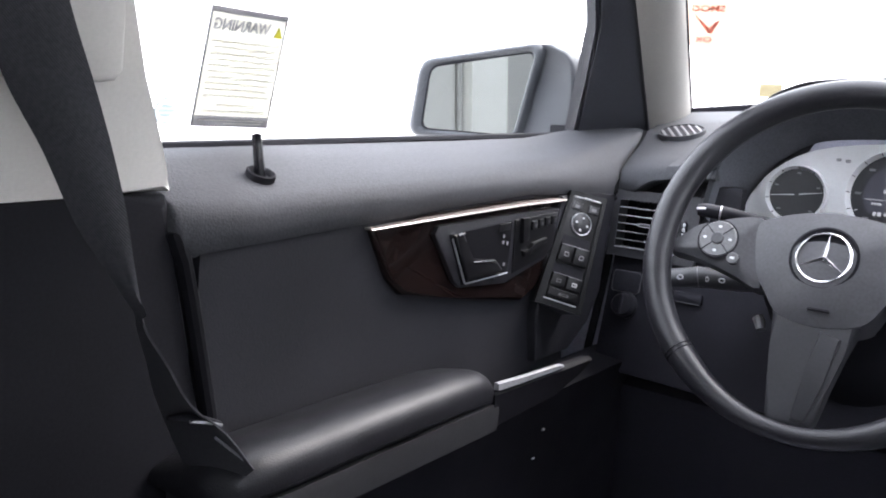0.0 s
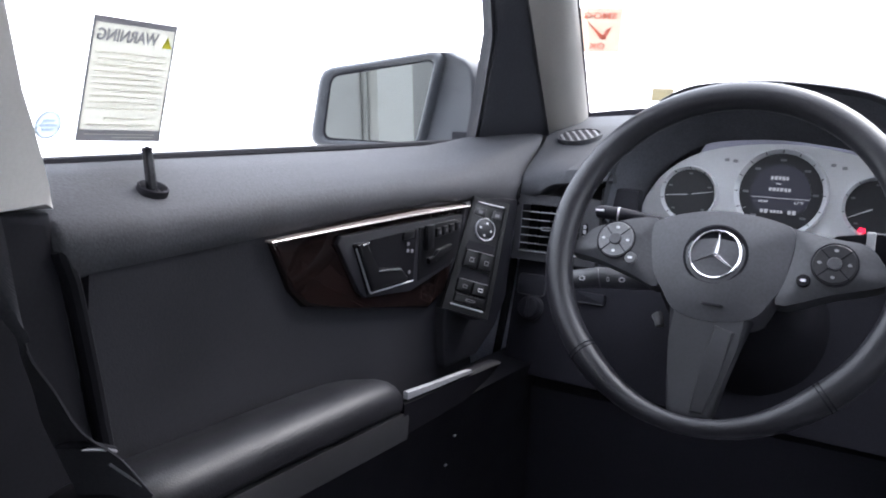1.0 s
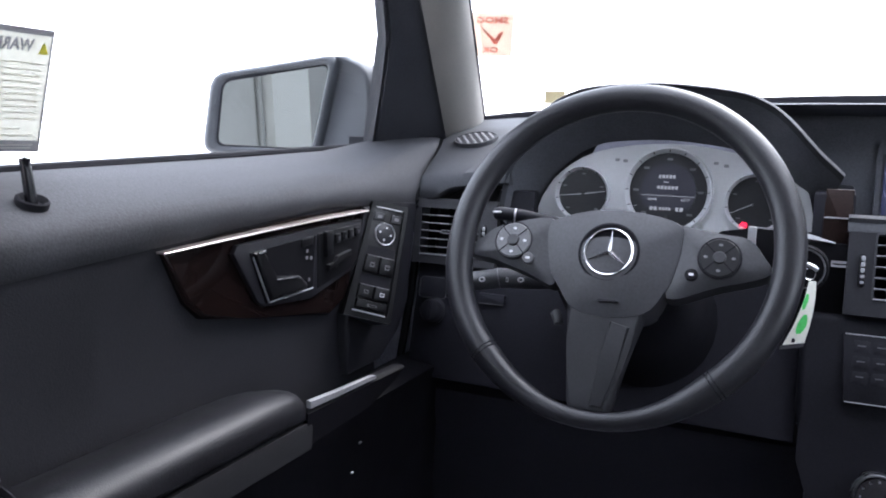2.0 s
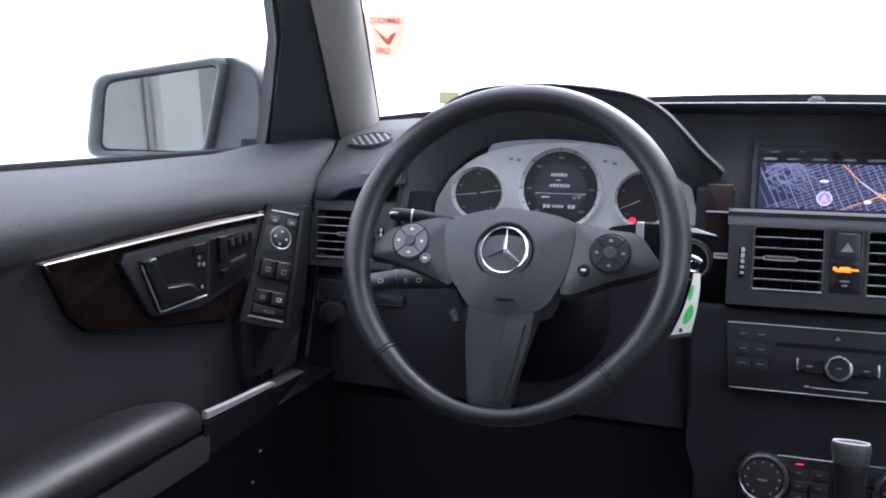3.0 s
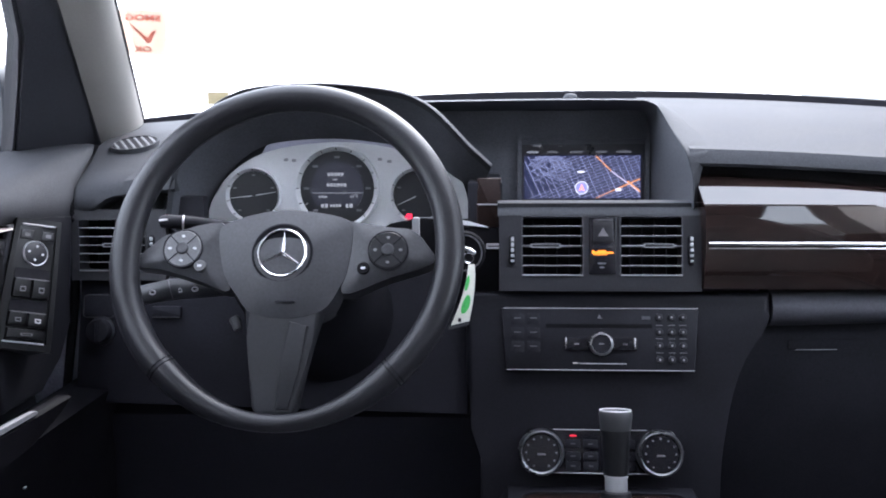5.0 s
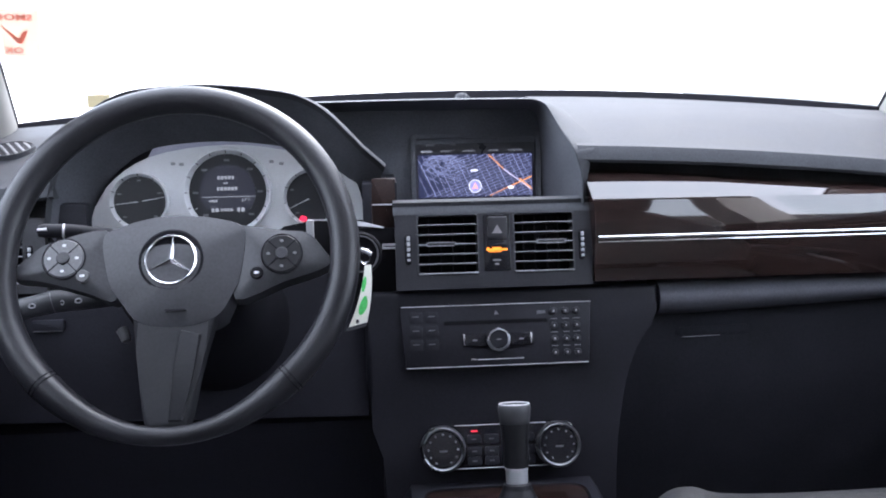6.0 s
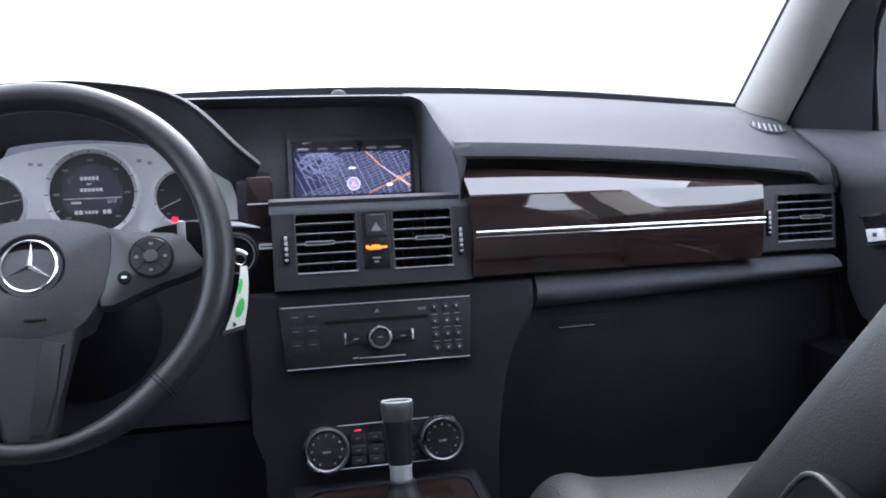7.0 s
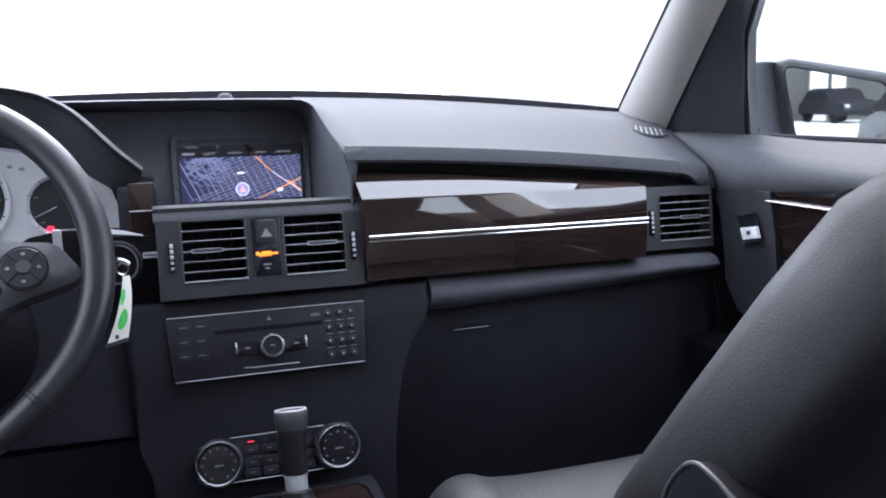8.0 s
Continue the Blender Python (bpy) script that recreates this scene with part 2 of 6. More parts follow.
def box(lo, hi, bevel=0.0, bm=None, seg=2):
    return prism(Matrix.Translation((0, 0, 0)), [(lo[0], lo[1]), (hi[0], lo[1]), (hi[0], hi[1]), (lo[0], hi[1])], lo[2], hi[2], bevel, seg, bm)


def lettering(text, size, m, depth=0.0003, flip=False, bold=0.0):
    cu = bpy.data.curves.new("letters", "FONT")
    cu.body, cu.size, cu.extrude, cu.align_x, cu.align_y = text, size, depth, "CENTER", "CENTER"
    cu.resolution_u, cu.offset = 2, bold
    ob = new("letters", cu)
    me = bpy.data.meshes.new_from_object(ob)
    bpy.data.objects.remove(ob)
    bm = bmesh.new()
    bm.from_mesh(me)
    bpy.data.meshes.remove(me)
    if flip:
        bmesh.ops.scale(bm, vec=(-1, 1, 1), verts=bm.verts)
    bmesh.ops.transform(bm, matrix=m, verts=bm.verts)
    return bm


def lerp(a, b, t):
    return a + (b - a) * t


def quad(corners):
    """Maps (a, b) in 0..1 to the face's u, v; corners: bottom left, bottom right, top right, top left."""
    p, q, r, s = [Vector(c) for c in corners]
    return lambda a, b: tuple(p.lerp(q, a).lerp(s.lerp(r, a), b))


def patch(f, a0, b0, a1, b1):
    return [f(a0, b0), f(a1, b0), f(a1, b1), f(a0, b1)]


# ---- surroundings ----
single("ground", box((-400, -400, -0.05), (400, 400, 0)), CONCRETE, "pale worn concrete yard under the car", "ground", "structure")
single("wall_rear", box((-9, -9.3, 0), (2.0, -9, 5)), DARKWALL, "dark grey painted building wall behind the car", "wall", "structure")
# Invented wall that holds back light from the right front.
single("shade_wall_right", box((3.1, 0.9, 0), (3.3, 9, 4.6)), WALLPAINT, "grey wall added beside the passenger side to cut the light", "wall", "structure")
single("wall_left", box((-4.3, -9, 0), (-4.1, -4.45, 4.2)), DARKWALL, "dark grey painted side wall of the building", "wall", "structure")
single("wall_left_front", box((-4.3, -4.45, 0), (-4.1, -1.6, 4.2)), mat("mid_grey_wall_paint", (0.185, 0.186, 0.178), 0.8, var=0.06, scale=1.0), "mid grey painted front half of the side wall", "wall", "structure")
single("pilaster", box((-4.25, -4.79, 0), (-3.98, -4.11, 4.2), 0.12, seg=6), mat("pale_pilaster_paint", (0.25, 0.252, 0.24), 0.8, var=0.06, scale=1.0), "pale rounded pilaster on the side wall", "pilaster", "structure")
single("downpipe", tube([(-4.07, -4.03, 0), (-4.07, -4.03, 4.2)], 0.025, 12), DARKWALL, "thin dark grey downpipe on the side wall", "pipe", "structure")

# cars parked behind on the passenger side, seen in the mirror
def parked_car(x, y, label, paint):
    car = thing("parked_car", label, "car", (x, y, 0), "cars parked in the yard")
    prof = [(-2.2, 0.35, 0.62), (-2.25, 0.55, 0.80), (-2.1, 0.85, 0.84), (-1.0, 0.98, 0.87), (0.3, 1.0, 0.89), (1.7, 0.98, 0.88), (2.2, 0.85, 0.84), (2.28, 0.55, 0.80), (2.2, 0.35, 0.62)]
    secs = []
    for px, k in ((-1, 0.93), (-0.97, 1.0), (0, 1.03), (0.97, 1.0), (1, 0.93)):
        secs.append([(x + px * 0.9, y - v * k, z) for v, z, w in prof])
    part("body", loft(secs, closed=True, cap=True), paint, car)
    roof = [(-0.75, 0.98), (-0.1, 1.42), (0.5, 1.47), (1.4, 1.44), (2.05, 0.98)]
    part("cabin", loft([[(x + w * 0.5, y - v * k, z) for v, z in roof] for w, k in ((-1.6, 1.0), (-1.35, 1.0), (1.35, 1.0), (1.6, 1.0))], closed=True, cap=True), DEEP, car, "dark glass cabin")
    part("roof", box((x - 0.66, y - 1.4, 1.45), (x + 0.66, y + 0.05, 1.50), 0.02), paint, car)
    for sx in (-1, 1):
        part("headlight", box((x + sx * 0.72 - 0.10, y + 2.13, 0.66), (x + sx * 0.72 + 0.10, y + 2.24, 0.80), 0.03), SILVER, car, "clear headlight")
        for wy in (-1.4, 1.35):
            mw = plane((x + sx * 0.80, y + wy, 0.34), (0, 1, 0), (0, 0, 1))
            part("wheel", lathe(mw, [(0.34, -0.11), (0.34, 0.11), (0.22, 0.12), (0.0, 0.11)], 28), DEEP, car)
    part("grille", box((x - 0.5, y + 2.16, 0.5), (x + 0.5, y + 2.27, 0.66), 0.02), DEEP, car)


# First car's dark paint is deepened to hold the shade it stands in.
parked_car(17.9, -35.0, "dark grey parked car in front of the yard wall", mat("shaded_dark_car_paint", (0.012, 0.013, 0.016), 0.6, coat=0.03, spec=0.12, var=0.03))
parked_car(7.6, -8.2, "silver grey parked car beside the yard", mat("silver_car_paint", (0.05, 0.051, 0.054), 0.4, coat=0.2, spec=0.3, var=0.03))
# Wall colour darkened so that it carries the yard's shade.
single("wall_yard", box((2.6, -38.2, 0), (40.0, -38.0, 7.0)), mat("shaded_yard_wall", (0.065, 0.066, 0.063), 0.8, var=0.06, scale=1.0), "yard wall behind the parked car, coloured dark for its shade", "wall", "structure")
for x0, x1 in ((17.80, 18.65), (18.85, 19.50)):
    dr = thing("door_yard", "tall white painted door in the yard wall", "door", ((x0 + x1) / 2, -38.0, 0), kind="structure")
    part("door_panel", box((x0, -37.99, 0.0), (x1, -37.95, 3.4), 0.01), YARDWHITE, dr)
    part("door_frame", box((x0 - 0.10, -38.0, 0.0), (x0, -37.93, 3.46), 0.01), DARKWALL, dr)

# ---- car body ----
bm = box((-0.84, -1.7, 0.36), (0.84, 1.62, 0.42))
single("floor", bm, VEIL_CARPET, "carpeted car floor, coloured lighter in place of lens veil", "floor", "structure")
secs = [[(x, y, 1.60 + 0.05 * (1 - (x / 0.62) ** 2) - 0.05 * max(0, (y - 0.2)) ** 2) for x in np.linspace(-0.60, 0.60, 13)] for y in np.linspace(-1.65, 0.70, 9)]
single("ceiling", loft(secs, 0.03), HEADLINER, "light grey fabric headliner of the car", "ceiling", "structure")
for s, side in ((-1, "left"), (1, "right")):
    bm = box((min(s * 0.82, s * 0.88), -1.7, 0.36), (max(s * 0.82, s * 0.88), 1.6, 1.15), 0.01)
    single("body_side_" + side, bm, BODY, "grey metallic painted lower body side of the car", "body side", "structure")
    # roof rail above the doors
    path = [(s * x, y, z) for x, y, z in ((0.60, -1.6, 1.56), (0.64, -0.8, 1.595), (0.64, 0.1, 1.60), (0.60, 0.5, 1.60), (0.54, 0.74, 1.585))]
    single("roof_rail_" + side, tube(smooth(path), 0.045, 10), BEIGE, "light grey trimmed roof rail above the doors", "trim", "structure")
    # pillars behind the front doors
    for nm, pts in (("c", ((0.78, -0.62, 1.13), (0.62, -0.70, 1.58))), ("d", ((0.76, -1.45, 1.13), (0.58, -1.55, 1.56)))):
        bm = tube([(s * x, y, z) for x, y, z in pts], [0.085, 0.06], 12)
        single("pillar_%s_%s" % (nm, side), bm, BEIGE, "light grey trimmed rear roof pillar", "pillar", "structure")
    # front pillar trim
    fa, fb = Vector((0.745, 1.455, 1.232)), Vector((0.51, 0.72, 1.605))
    ra, rb = Vector((0.745, 1.275, 1.200)), Vector((0.575, 0.72, 1.605))
    ra.y += 0.018 if s > 0 else 0.012
    secs = []
    for t in np.linspace(-0.02, 1, 12):
        f, r = fa.lerp(fb, t), ra.lerp(rb, t)
        row = []
        for q in np.linspace(0, 1, 9):
            p = f.lerp(r, q) + Vector((-0.022, -0.012, -0.004)) * math.sin(math.pi * q) ** 0.8
            row.append((s * p.x, p.y, p.z))
        back = f.lerp(r, 0.5) + Vector((0.05, 0.04, 0.01))
        row.append((s * back.x, back.y, back.z))
        secs.append(row)
    pil = thing("pillar_a_" + side, "pale grey fabric-covered front roof pillar", "pillar", (s * 0.745, 1.4, 1.22), kind="structure")
    part("pillar_trim", loft(secs, closed=True, cap=True), BEIGE, pil)
    rows = []
    for u, v in ((1.138, -0.004), (1.118, 0.05), (1.096, 0.10), (1.070, 0.165), (1.028, 0.215), (0.913, 0.30), (0.728, 0.405)):
        edge = Vector((0.788 - 0.371 * v, u - (0.011 if s < 0 else 0.0), 1.185 + 0.9285 * v))
        r = ra.lerp(rb, (edge.z - 1.2) / 0.405) + Vector((0.004, 0.004, 0))
        rows.append([(s * p.x, p.y, p.z) for p in (r + Vector((0.01, 0.02, 0)), r, r.lerp(edge, 0.3) + Vector((-0.003, 0, 0)), r.lerp(edge, 0.7), edge, edge + Vector((0.02, 0.01, 0)))])
    part("lower_cover", loft(rows, 0.003), SAIL, pil, "black plastic cover behind the pillar trim")
    seal = [tuple((s * p.x, p.y, p.z)) for p in (fa.lerp(fb, t) + Vector((0.006, 0.008, 0)) for t in np.linspace(0, 1, 8))]
    part("window_seal", tube(seal, 0.006, 8), DEEP, pil, "black rubber windscreen seal")
# front bulkhead and cowl
single("bulkhead", box((-0.86, 1.50, 0.36), (0.86, 1.56, 1.225)), VEIL_CARPET, "lined front bulkhead behind the dashboard, coloured lighter in place of lens veil", "bulkhead", "structure")
for s, side in ((-1, "left"), (1, "right")):
    # Left keeps the lightened carpet; right darkened to hide a pale strip.
    single("cowl_side_" + side, box((min(s * 0.715, s * 0.86), 1.16, 0.42), (max(s * 0.715, s * 0.86), 1.52, 1.150)), VEIL_CARPET if s < 0 else LOWDASH, "lined footwell side, lightened on the left and dark on the right", "trim", "structure")
# tail
single("tailgate", box((-0.8, -1.75, 0.36), (0.8, -1.68, 1.14), 0.01), PLASTIC, "dark trimmed lower tailgate of the car", "tailgate", "structure")
single("rear_header", box((-0.62, -1.75, 1.52), (0.62, -1.62, 1.62), 0.02), BEIGE, "light grey trim above the rear window", "trim", "structure")
# rear bench, closing the cabin behind the camera
bench = thing("rear_bench", "charcoal leather rear bench seat", "bench seat", (0, -0.9, 0.42))
secs = [[(x, y + 0.02 * math.cos(x * 8), z) for x in np.linspace(-0.66, 0.66, 15)] for y, z in ((-0.62, 0.80), (-0.72, 0.98), (-0.80, 1.16), (-0.84, 1.20), (-0.92, 1.18), (-0.92, 0.5))]
part("backrest", loft(secs, 0.01), SEATLEATHER, bench)
part("seat", box((-0.66, -0.64, 0.42), (0.66, -0.25, 0.78), 0.05, seg=3), SEATLEATHER, bench)

# driver's seat, pushed back under the camera
drv = thing("driver_seat", "charcoal leather driver seat pushed far back", "car seat", (-0.36, 0.0, 0.42))
rows = []
for y, z, hw in ((0.06, 0.62, 0.22), (-0.03, 0.80, 0.235), (-0.12, 1.00, 0.235), (-0.20, 1.15, 0.20), (-0.24, 1.22, 0.15)):
    rows.append([(-0.37 + hw * math.copysign(abs(math.cos(a)) ** 0.5, math.cos(a)), y - 0.06 + 0.06 * math.copysign(abs(math.sin(a)) ** 0.6, math.sin(a)), z) for a in np.linspace(0, 2 * math.pi, 25)[:-1]])
part("backrest", loft(rows, closed=True, cap=True), SEATLEATHER, drv)
# Cushion raised, out of view, to keep light off the lower door.
part("cushion", box((-0.60, 0.0, 0.50), (-0.14, 0.44, 0.75), 0.06, seg=3), PERFORATED, drv)
part("seat_base", box((-0.56, 0.02, 0.42), (-0.18, 0.44, 0.50), 0.01), PLASTIC, drv)

# windscreen and its lower edge
cols = [-0.735, -0.6, -0.4, -0.2, 0.0, 0.2, 0.4, 0.6, 0.735]


def screen_base(x):
    return 1.46 + 0.045 * (1 - (x / 0.735) ** 2), 1.278 - 0.042 * (x / 0.735) ** 2


secs = []
for t in np.linspace(0, 1, 8):
    row = []
    for x in cols:
        y, z = screen_base(x)
        row.append((lerp(x * 1.01, x * 0.70, t), lerp(y, 0.72 + 0.06 * (1 - (x / 0.735) ** 2), t) + 0.03 * math.sin(math.pi * t), lerp(z, 1.61, t) + 0.012 * math.sin(math.pi * t)))
    secs.append(row)
pane = single("windscreen", loft(secs, 0.004), GLASS, "clear curved windscreen", "window", "structure")
pane.visible_shadow = False
secs = []
for x in np.linspace(-0.745, 0.745, 25):
    y, z = screen_base(x)
    secs.append([(x, y - 0.012, z - 0.03), (x, y - 0.010, z + 0.001), (x, y - 0.006, z + 0.003), (x, y + 0.01, z - 0.002), (x, y + 0.03, z - 0.05)])
single("windscreen_edge", loft(secs, closed=True, cap=True), DEEP, "black printed edge along the windscreen foot", "trim", "structure")

# side window glass, leaning inwards
for s, side in ((-1, "left"), (1, "right")):
    m = plane((s * 0.80, 0, 1.185), (0, 1, 0), (-s * 0.4, 0, 1))
    pane = single("window_" + side, prism(m, [(0.30, -0.06), (1.11, -0.06), (1.10, 0.15), (0.98, 0.24), (0.72, 0.40), (0.30, 0.43)], -0.002, 0.002), GLASS, "clear raised front door window glass", "window", "structure")
    pane.visible_shadow = False

# unseen rear panes added behind the camera, tinted to cut the light
for s, side in ((-1, "left"), (1, "right")):
    m = plane((s * 0.79, 0, 1.15), (0, 1, 0), (-s * 0.4, 0, 1))
    for nm, a, b in (("rear_window_", -0.62, 0.12), ("quarter_window_", -1.48, -0.66)):
        pane = single(nm + side, prism(m, [(a, 0), (b, 0), (b, 0.44), (a + 0.08, 0.44)], -0.002, 0.002), TINT, "lightly tinted rear side glass added to cut the light", "window", "structure")
        pane.visible_shadow = False
# centre pillars with belt trim
for s, side in ((-1, "left"), (1, "right")):
    m = plane((s * 0.70, 0, 0), (0, 1, 0), (0, 0, 1))
    lo, hi = (-0.11, 0.0) if s < 0 else (0.0, 0.11)
    bp = thing("pillar_b_" + side, "centre pillar with pale upper and black lower trim", "pillar", (s * 0.75, 0.2, 0.42), kind="structure")
    tilt = plane((s * 0.70, 0, 1.145 if s > 0 else 1.1415), (0, 1, 0), (-s * 0.30, 0, 1))
    up = [(0.04, 0.0), (0.22, 0.0), (0.15, 0.46), (0.02, 0.46)] if s > 0 else [(0.02, 0.001), (0.20, 0.001), (0.30, 0.003), (0.3565, 0.002), (0.3482, 0.020), (0.3410, 0.0386), (0.3298, 0.065), (0.3185, 0.090), (0.303, 0.136), (0.25, 0.30), (0.20, 0.46), (0.02, 0.46)]
    part("upper_trim", prism(tilt, up, lo, hi, 0.006 if s < 0 else 0, 3), PILLARLIT, bp, "fabric upper pillar trim, coloured paler for the light on it")
    low = [(0.02, 0.45), (0.26, 0.45), (0.22, 1.147), (0.04, 1.147)] if s > 0 else [(0.02, 0.45), (0.43, 0.45), (0.381, 0.95), (0.3625, 1.060), (0.357, 1.0925), (0.3565, 1.134), (0.354, 1.1425), (0.30, 1.1435), (0.02, 1.1415)]
    part("lower_trim", prism(m, low, lo, hi, 0.010 if s < 0 else 0, 3), PILLARLOW, bp, "black grained plastic lower pillar trim")
    if s < 0:
        part("height_adjuster", prism(tilt, [(0.190, 0.086), (0.281, 0.086), (0.291, 0.088), (0.296, 0.095), (0.289, 0.135), (0.262, 0.30), (0.19, 0.30)], 0.0, 0.012, 0.006, 4), PILLARLIT, bp)

# ---- dashboard ----
dash = thing("dashboard", "charcoal grained soft-touch car dashboard", "dashboard", (0, 1.3, 0.7))


def pad_lip(x):
    """Height of the pad's front lip."""
    d = abs(x) - 0.13
    return 1.168 - 0.035 * d - 0.085 * d * d


def pad_row(x, lipy=1.060):
    lipy += 0.012 * math.sin(math.pi * min(1, max(0, (x - 0.112) / 0.50))) ** 0.5
    z0 = pad_lip(x)
    yb, zb = screen_base(x)
    zb -= 0.010
    pts = [(lipy + 0.055, z0 + 0.002), (lipy + 0.020, z0 + 0.0005), (lipy + 0.004, z0 + 0.001), (lipy, z0 + 0.005), (lipy + 0.003, z0 + 0.014), (lipy + 0.009, z0 + 0.0225),
           (lipy + 0.05, z0 + 0.0335), (lipy + 0.13, lerp(z0 + 0.035, zb, 0.36)), (lipy + 0.24, lerp(z0 + 0.035, zb, 0.68)), (yb - 0.03, zb), (yb, zb - 0.02), (yb, zb - 0.12), (lipy + 0.055, z0 - 0.05)]
    return [(x, y, z) for y, z in pts]


part("upper_pad", loft([pad_row(x) for x in np.linspace(0.112, 0.615, 13)], closed=True, cap=True), PAD, dash)
part("upper_pad", loft([pad_row(x) for x in np.linspace(-0.615, -0.545, 4)], closed=True, cap=True), PAD, dash)

# ends of the pad, bounded by the gap to the door
GAP = [(0.725, 1.262, 1.2005), (0.705, 1.215, 1.190), (0.693, 1.160, 1.172), (0.688, 1.120, 1.155), (0.681, 1.090, 1.144), (0.675, 1.075, 1.130), (0.673, 1.072, 1.114)]


def gap_line(s):
    """The dashboard's edge along the door, from the pillar down."""
    k = 0.010 if s < 0 else 0.0
    return [Vector((s * (x + k), y, z)) for x, y, z in GAP]


for s in (-1, 1):
    g = gap_line(s)
    base = [Vector(p) for p in pad_row(s * 0.615)]
    end = [g[6] + Vector((0, 0.03, 0)), g[6] + Vector((0, 0.012, 0)), g[6] + Vector((0, 0.003, 0)), g[6] + Vector((0, 0, 0.004)), g[5], g[4], g[3], g[2], g[0].lerp(g[1], 0.4), Vector((s * 0.76, 1.43, 1.228)), Vector((s * 0.76, 1.46, 1.21)), Vector((s * 0.76, 1.46, 1.1)), g[6] + Vector((0, 0.03, -0.02))]
    secs = []
    for q in (0.0, 0.2, 0.35, 0.5, 0.65, 0.8, 0.93, 1.0):
        row = []
        for k, (p, e) in enumerate(zip(base, end)):
            v = p.lerp(e, q)
            if k < 4:
                v.z = lerp(p.z, e.z, min(1, (q / 0.62)) ** 2)
            if 4 < k < 9:
                v.z += 0.003 * math.sin(math.pi * q)
            row.append(v)
        secs.append(row)
    for dx, dz in ((0.0015, -0.002), (0.0025, -0.006), (0.0025, -0.03)):
        secs.append([e + Vector((s * dx, 0.001, dz if k > 3 else 0)) for k, e in enumerate(end)])
    part("pad_end", loft(secs, closed=True, cap=True), PAD, dash, angle=50)

part("side_panel", box((-0.568, 1.082, 0.99), (-0.515, 1.10, 1.132), 0.003), PANEL, dash)

# instrument hood: one skin from the lining round the edge to the back
arch = [(-0.560, 1.10), (-0.545, 1.17), (-0.518, 1.222), (-0.492, 1.247), (-0.466, 1.262), (-0.432, 1.271), (-0.351, 1.275), (-0.265, 1.266), (-0.228, 1.254), (-0.200, 1.234), (-0.164, 1.195), (-0.146, 1.178), (-0.136, 1.168)]
line = smooth([(x, 0, z) for x, z in arch], 3)
secs = []
for y, k, dz in ((1.152, 0.93, -0.07), (1.12, 0.945, -0.045), (1.085, 0.97, -0.018), (1.069, 0.988, -0.007), (1.062, 0.995, -0.0028), (1.059, 0.999, 0.0), (1.063, 1.002, 0.0016), (1.075, 1.004, 0.0022), (1.11, 1.003, 0.0018), (1.20, 1.0, -0.002), (1.32, 1.0, -0.012), (1.44, 1.0, -0.022)):
    secs.append([(-0.35 + (p.x + 0.35) * k, y + 9.0 * max(0, p.x + 0.205) ** 2, p.z + dz) for p in line])
part("instrument_hood", loft(secs[3:]), PAD, dash)
part("hood_lining", loft(secs[:4]), LIFTED_LINING, dash, "matt lining inside the instrument hood, coloured lighter in place of light")

part("side_panel", box((-0.1662, 1.073, 1.09), (-0.122, 1.25, 1.150), 0.003, seg=3), PANEL, dash)

# navigation hood: its lip turns down beside the display and runs out into the lip of the pad
EDGE = [(-0.265, 1.186, 1.2540), (-0.212, 1.186, 1.2545), (-0.14, 1.186, 1.2553), (-0.06, 1.186, 1.2556), (0.0, 1.186, 1.2553), (0.060, 1.186, 1.2545), (0.077, 1.186, 1.2535), (0.0865, 1.185, 1.2500), (0.093, 1.178, 1.2440), (0.0985, 1.157, 1.2275), (0.103, 1.118, 1.2078), (0.1065, 1.067, 1.1868), (0.1105, 1.0605, 1.1705), (0.1135, 1.056, 1.158), (0.115, 1.056, 1.140), (0.116, 1.058, 1.115)]
INNER = [(-0.26, 1.262, 1.242), (-0.205, 1.262, 1.242), (-0.14, 1.262, 1.243), (-0.06, 1.262, 1.243), (0.0, 1.262, 1.243), (0.055, 1.262, 1.243), (0.078, 1.262, 1.242), (0.088, 1.262, 1.238), (0.094, 1.262, 1.23), (0.097, 1.262, 1.215), (0.0985, 1.262, 1.195), (0.099, 1.262, 1.17), (0.099, 1.262, 1.145), (0.099, 1.262, 1.12), (0.099, 1.262, 1.10), (0.099, 1.262, 1.08)]
OUTER = [(-0.265, 1.46, 1.2645), (-0.212, 1.46, 1.2645), (-0.14, 1.46, 1.2645), (-0.06, 1.46, 1.2645), (0.0, 1.46, 1.2645), (0.062, 1.46, 1.2645), (0.082, 1.46, 1.2645), (0.100, 1.455, 1.262), (0.128, 1.40, 1.258), (0.138, 1.25, 1.2355), (0.138, 1.165, 1.2165), (0.136, 1.085, 1.1935), (0.132, 1.066, 1.1845), (0.128, 1.068, 1.166), (0.125, 1.07, 1.145), (0.124, 1.07, 1.11)]
e, i, o = [smooth(k, 3) for k in (EDGE, INNER, OUTER)]
secs = []
for q in (1.0, 0.6, 0.25, 0.06):
    secs.append([a.lerp(b, q) for a, b in zip(e, i)])
secs.append([a + (b - a).normalized() * 0.0015 for a, b in zip(e, i)])
secs.append([a + ((c - a).normalized() - (b - a).normalized()) * 0.0012 for a, b, c in zip(e, i, o)])
for q, h in ((0.03, 0.0008), (0.10, 0.0014), (0.25, 0.0018), (0.6, 0.0012), (1.0, 0.0)):
    secs.append([a.lerp(c, q) + Vector((0, 0, h)) for a, c in zip(e, o)])
part("screen_hood", loft(secs[4:]), PAD, dash)
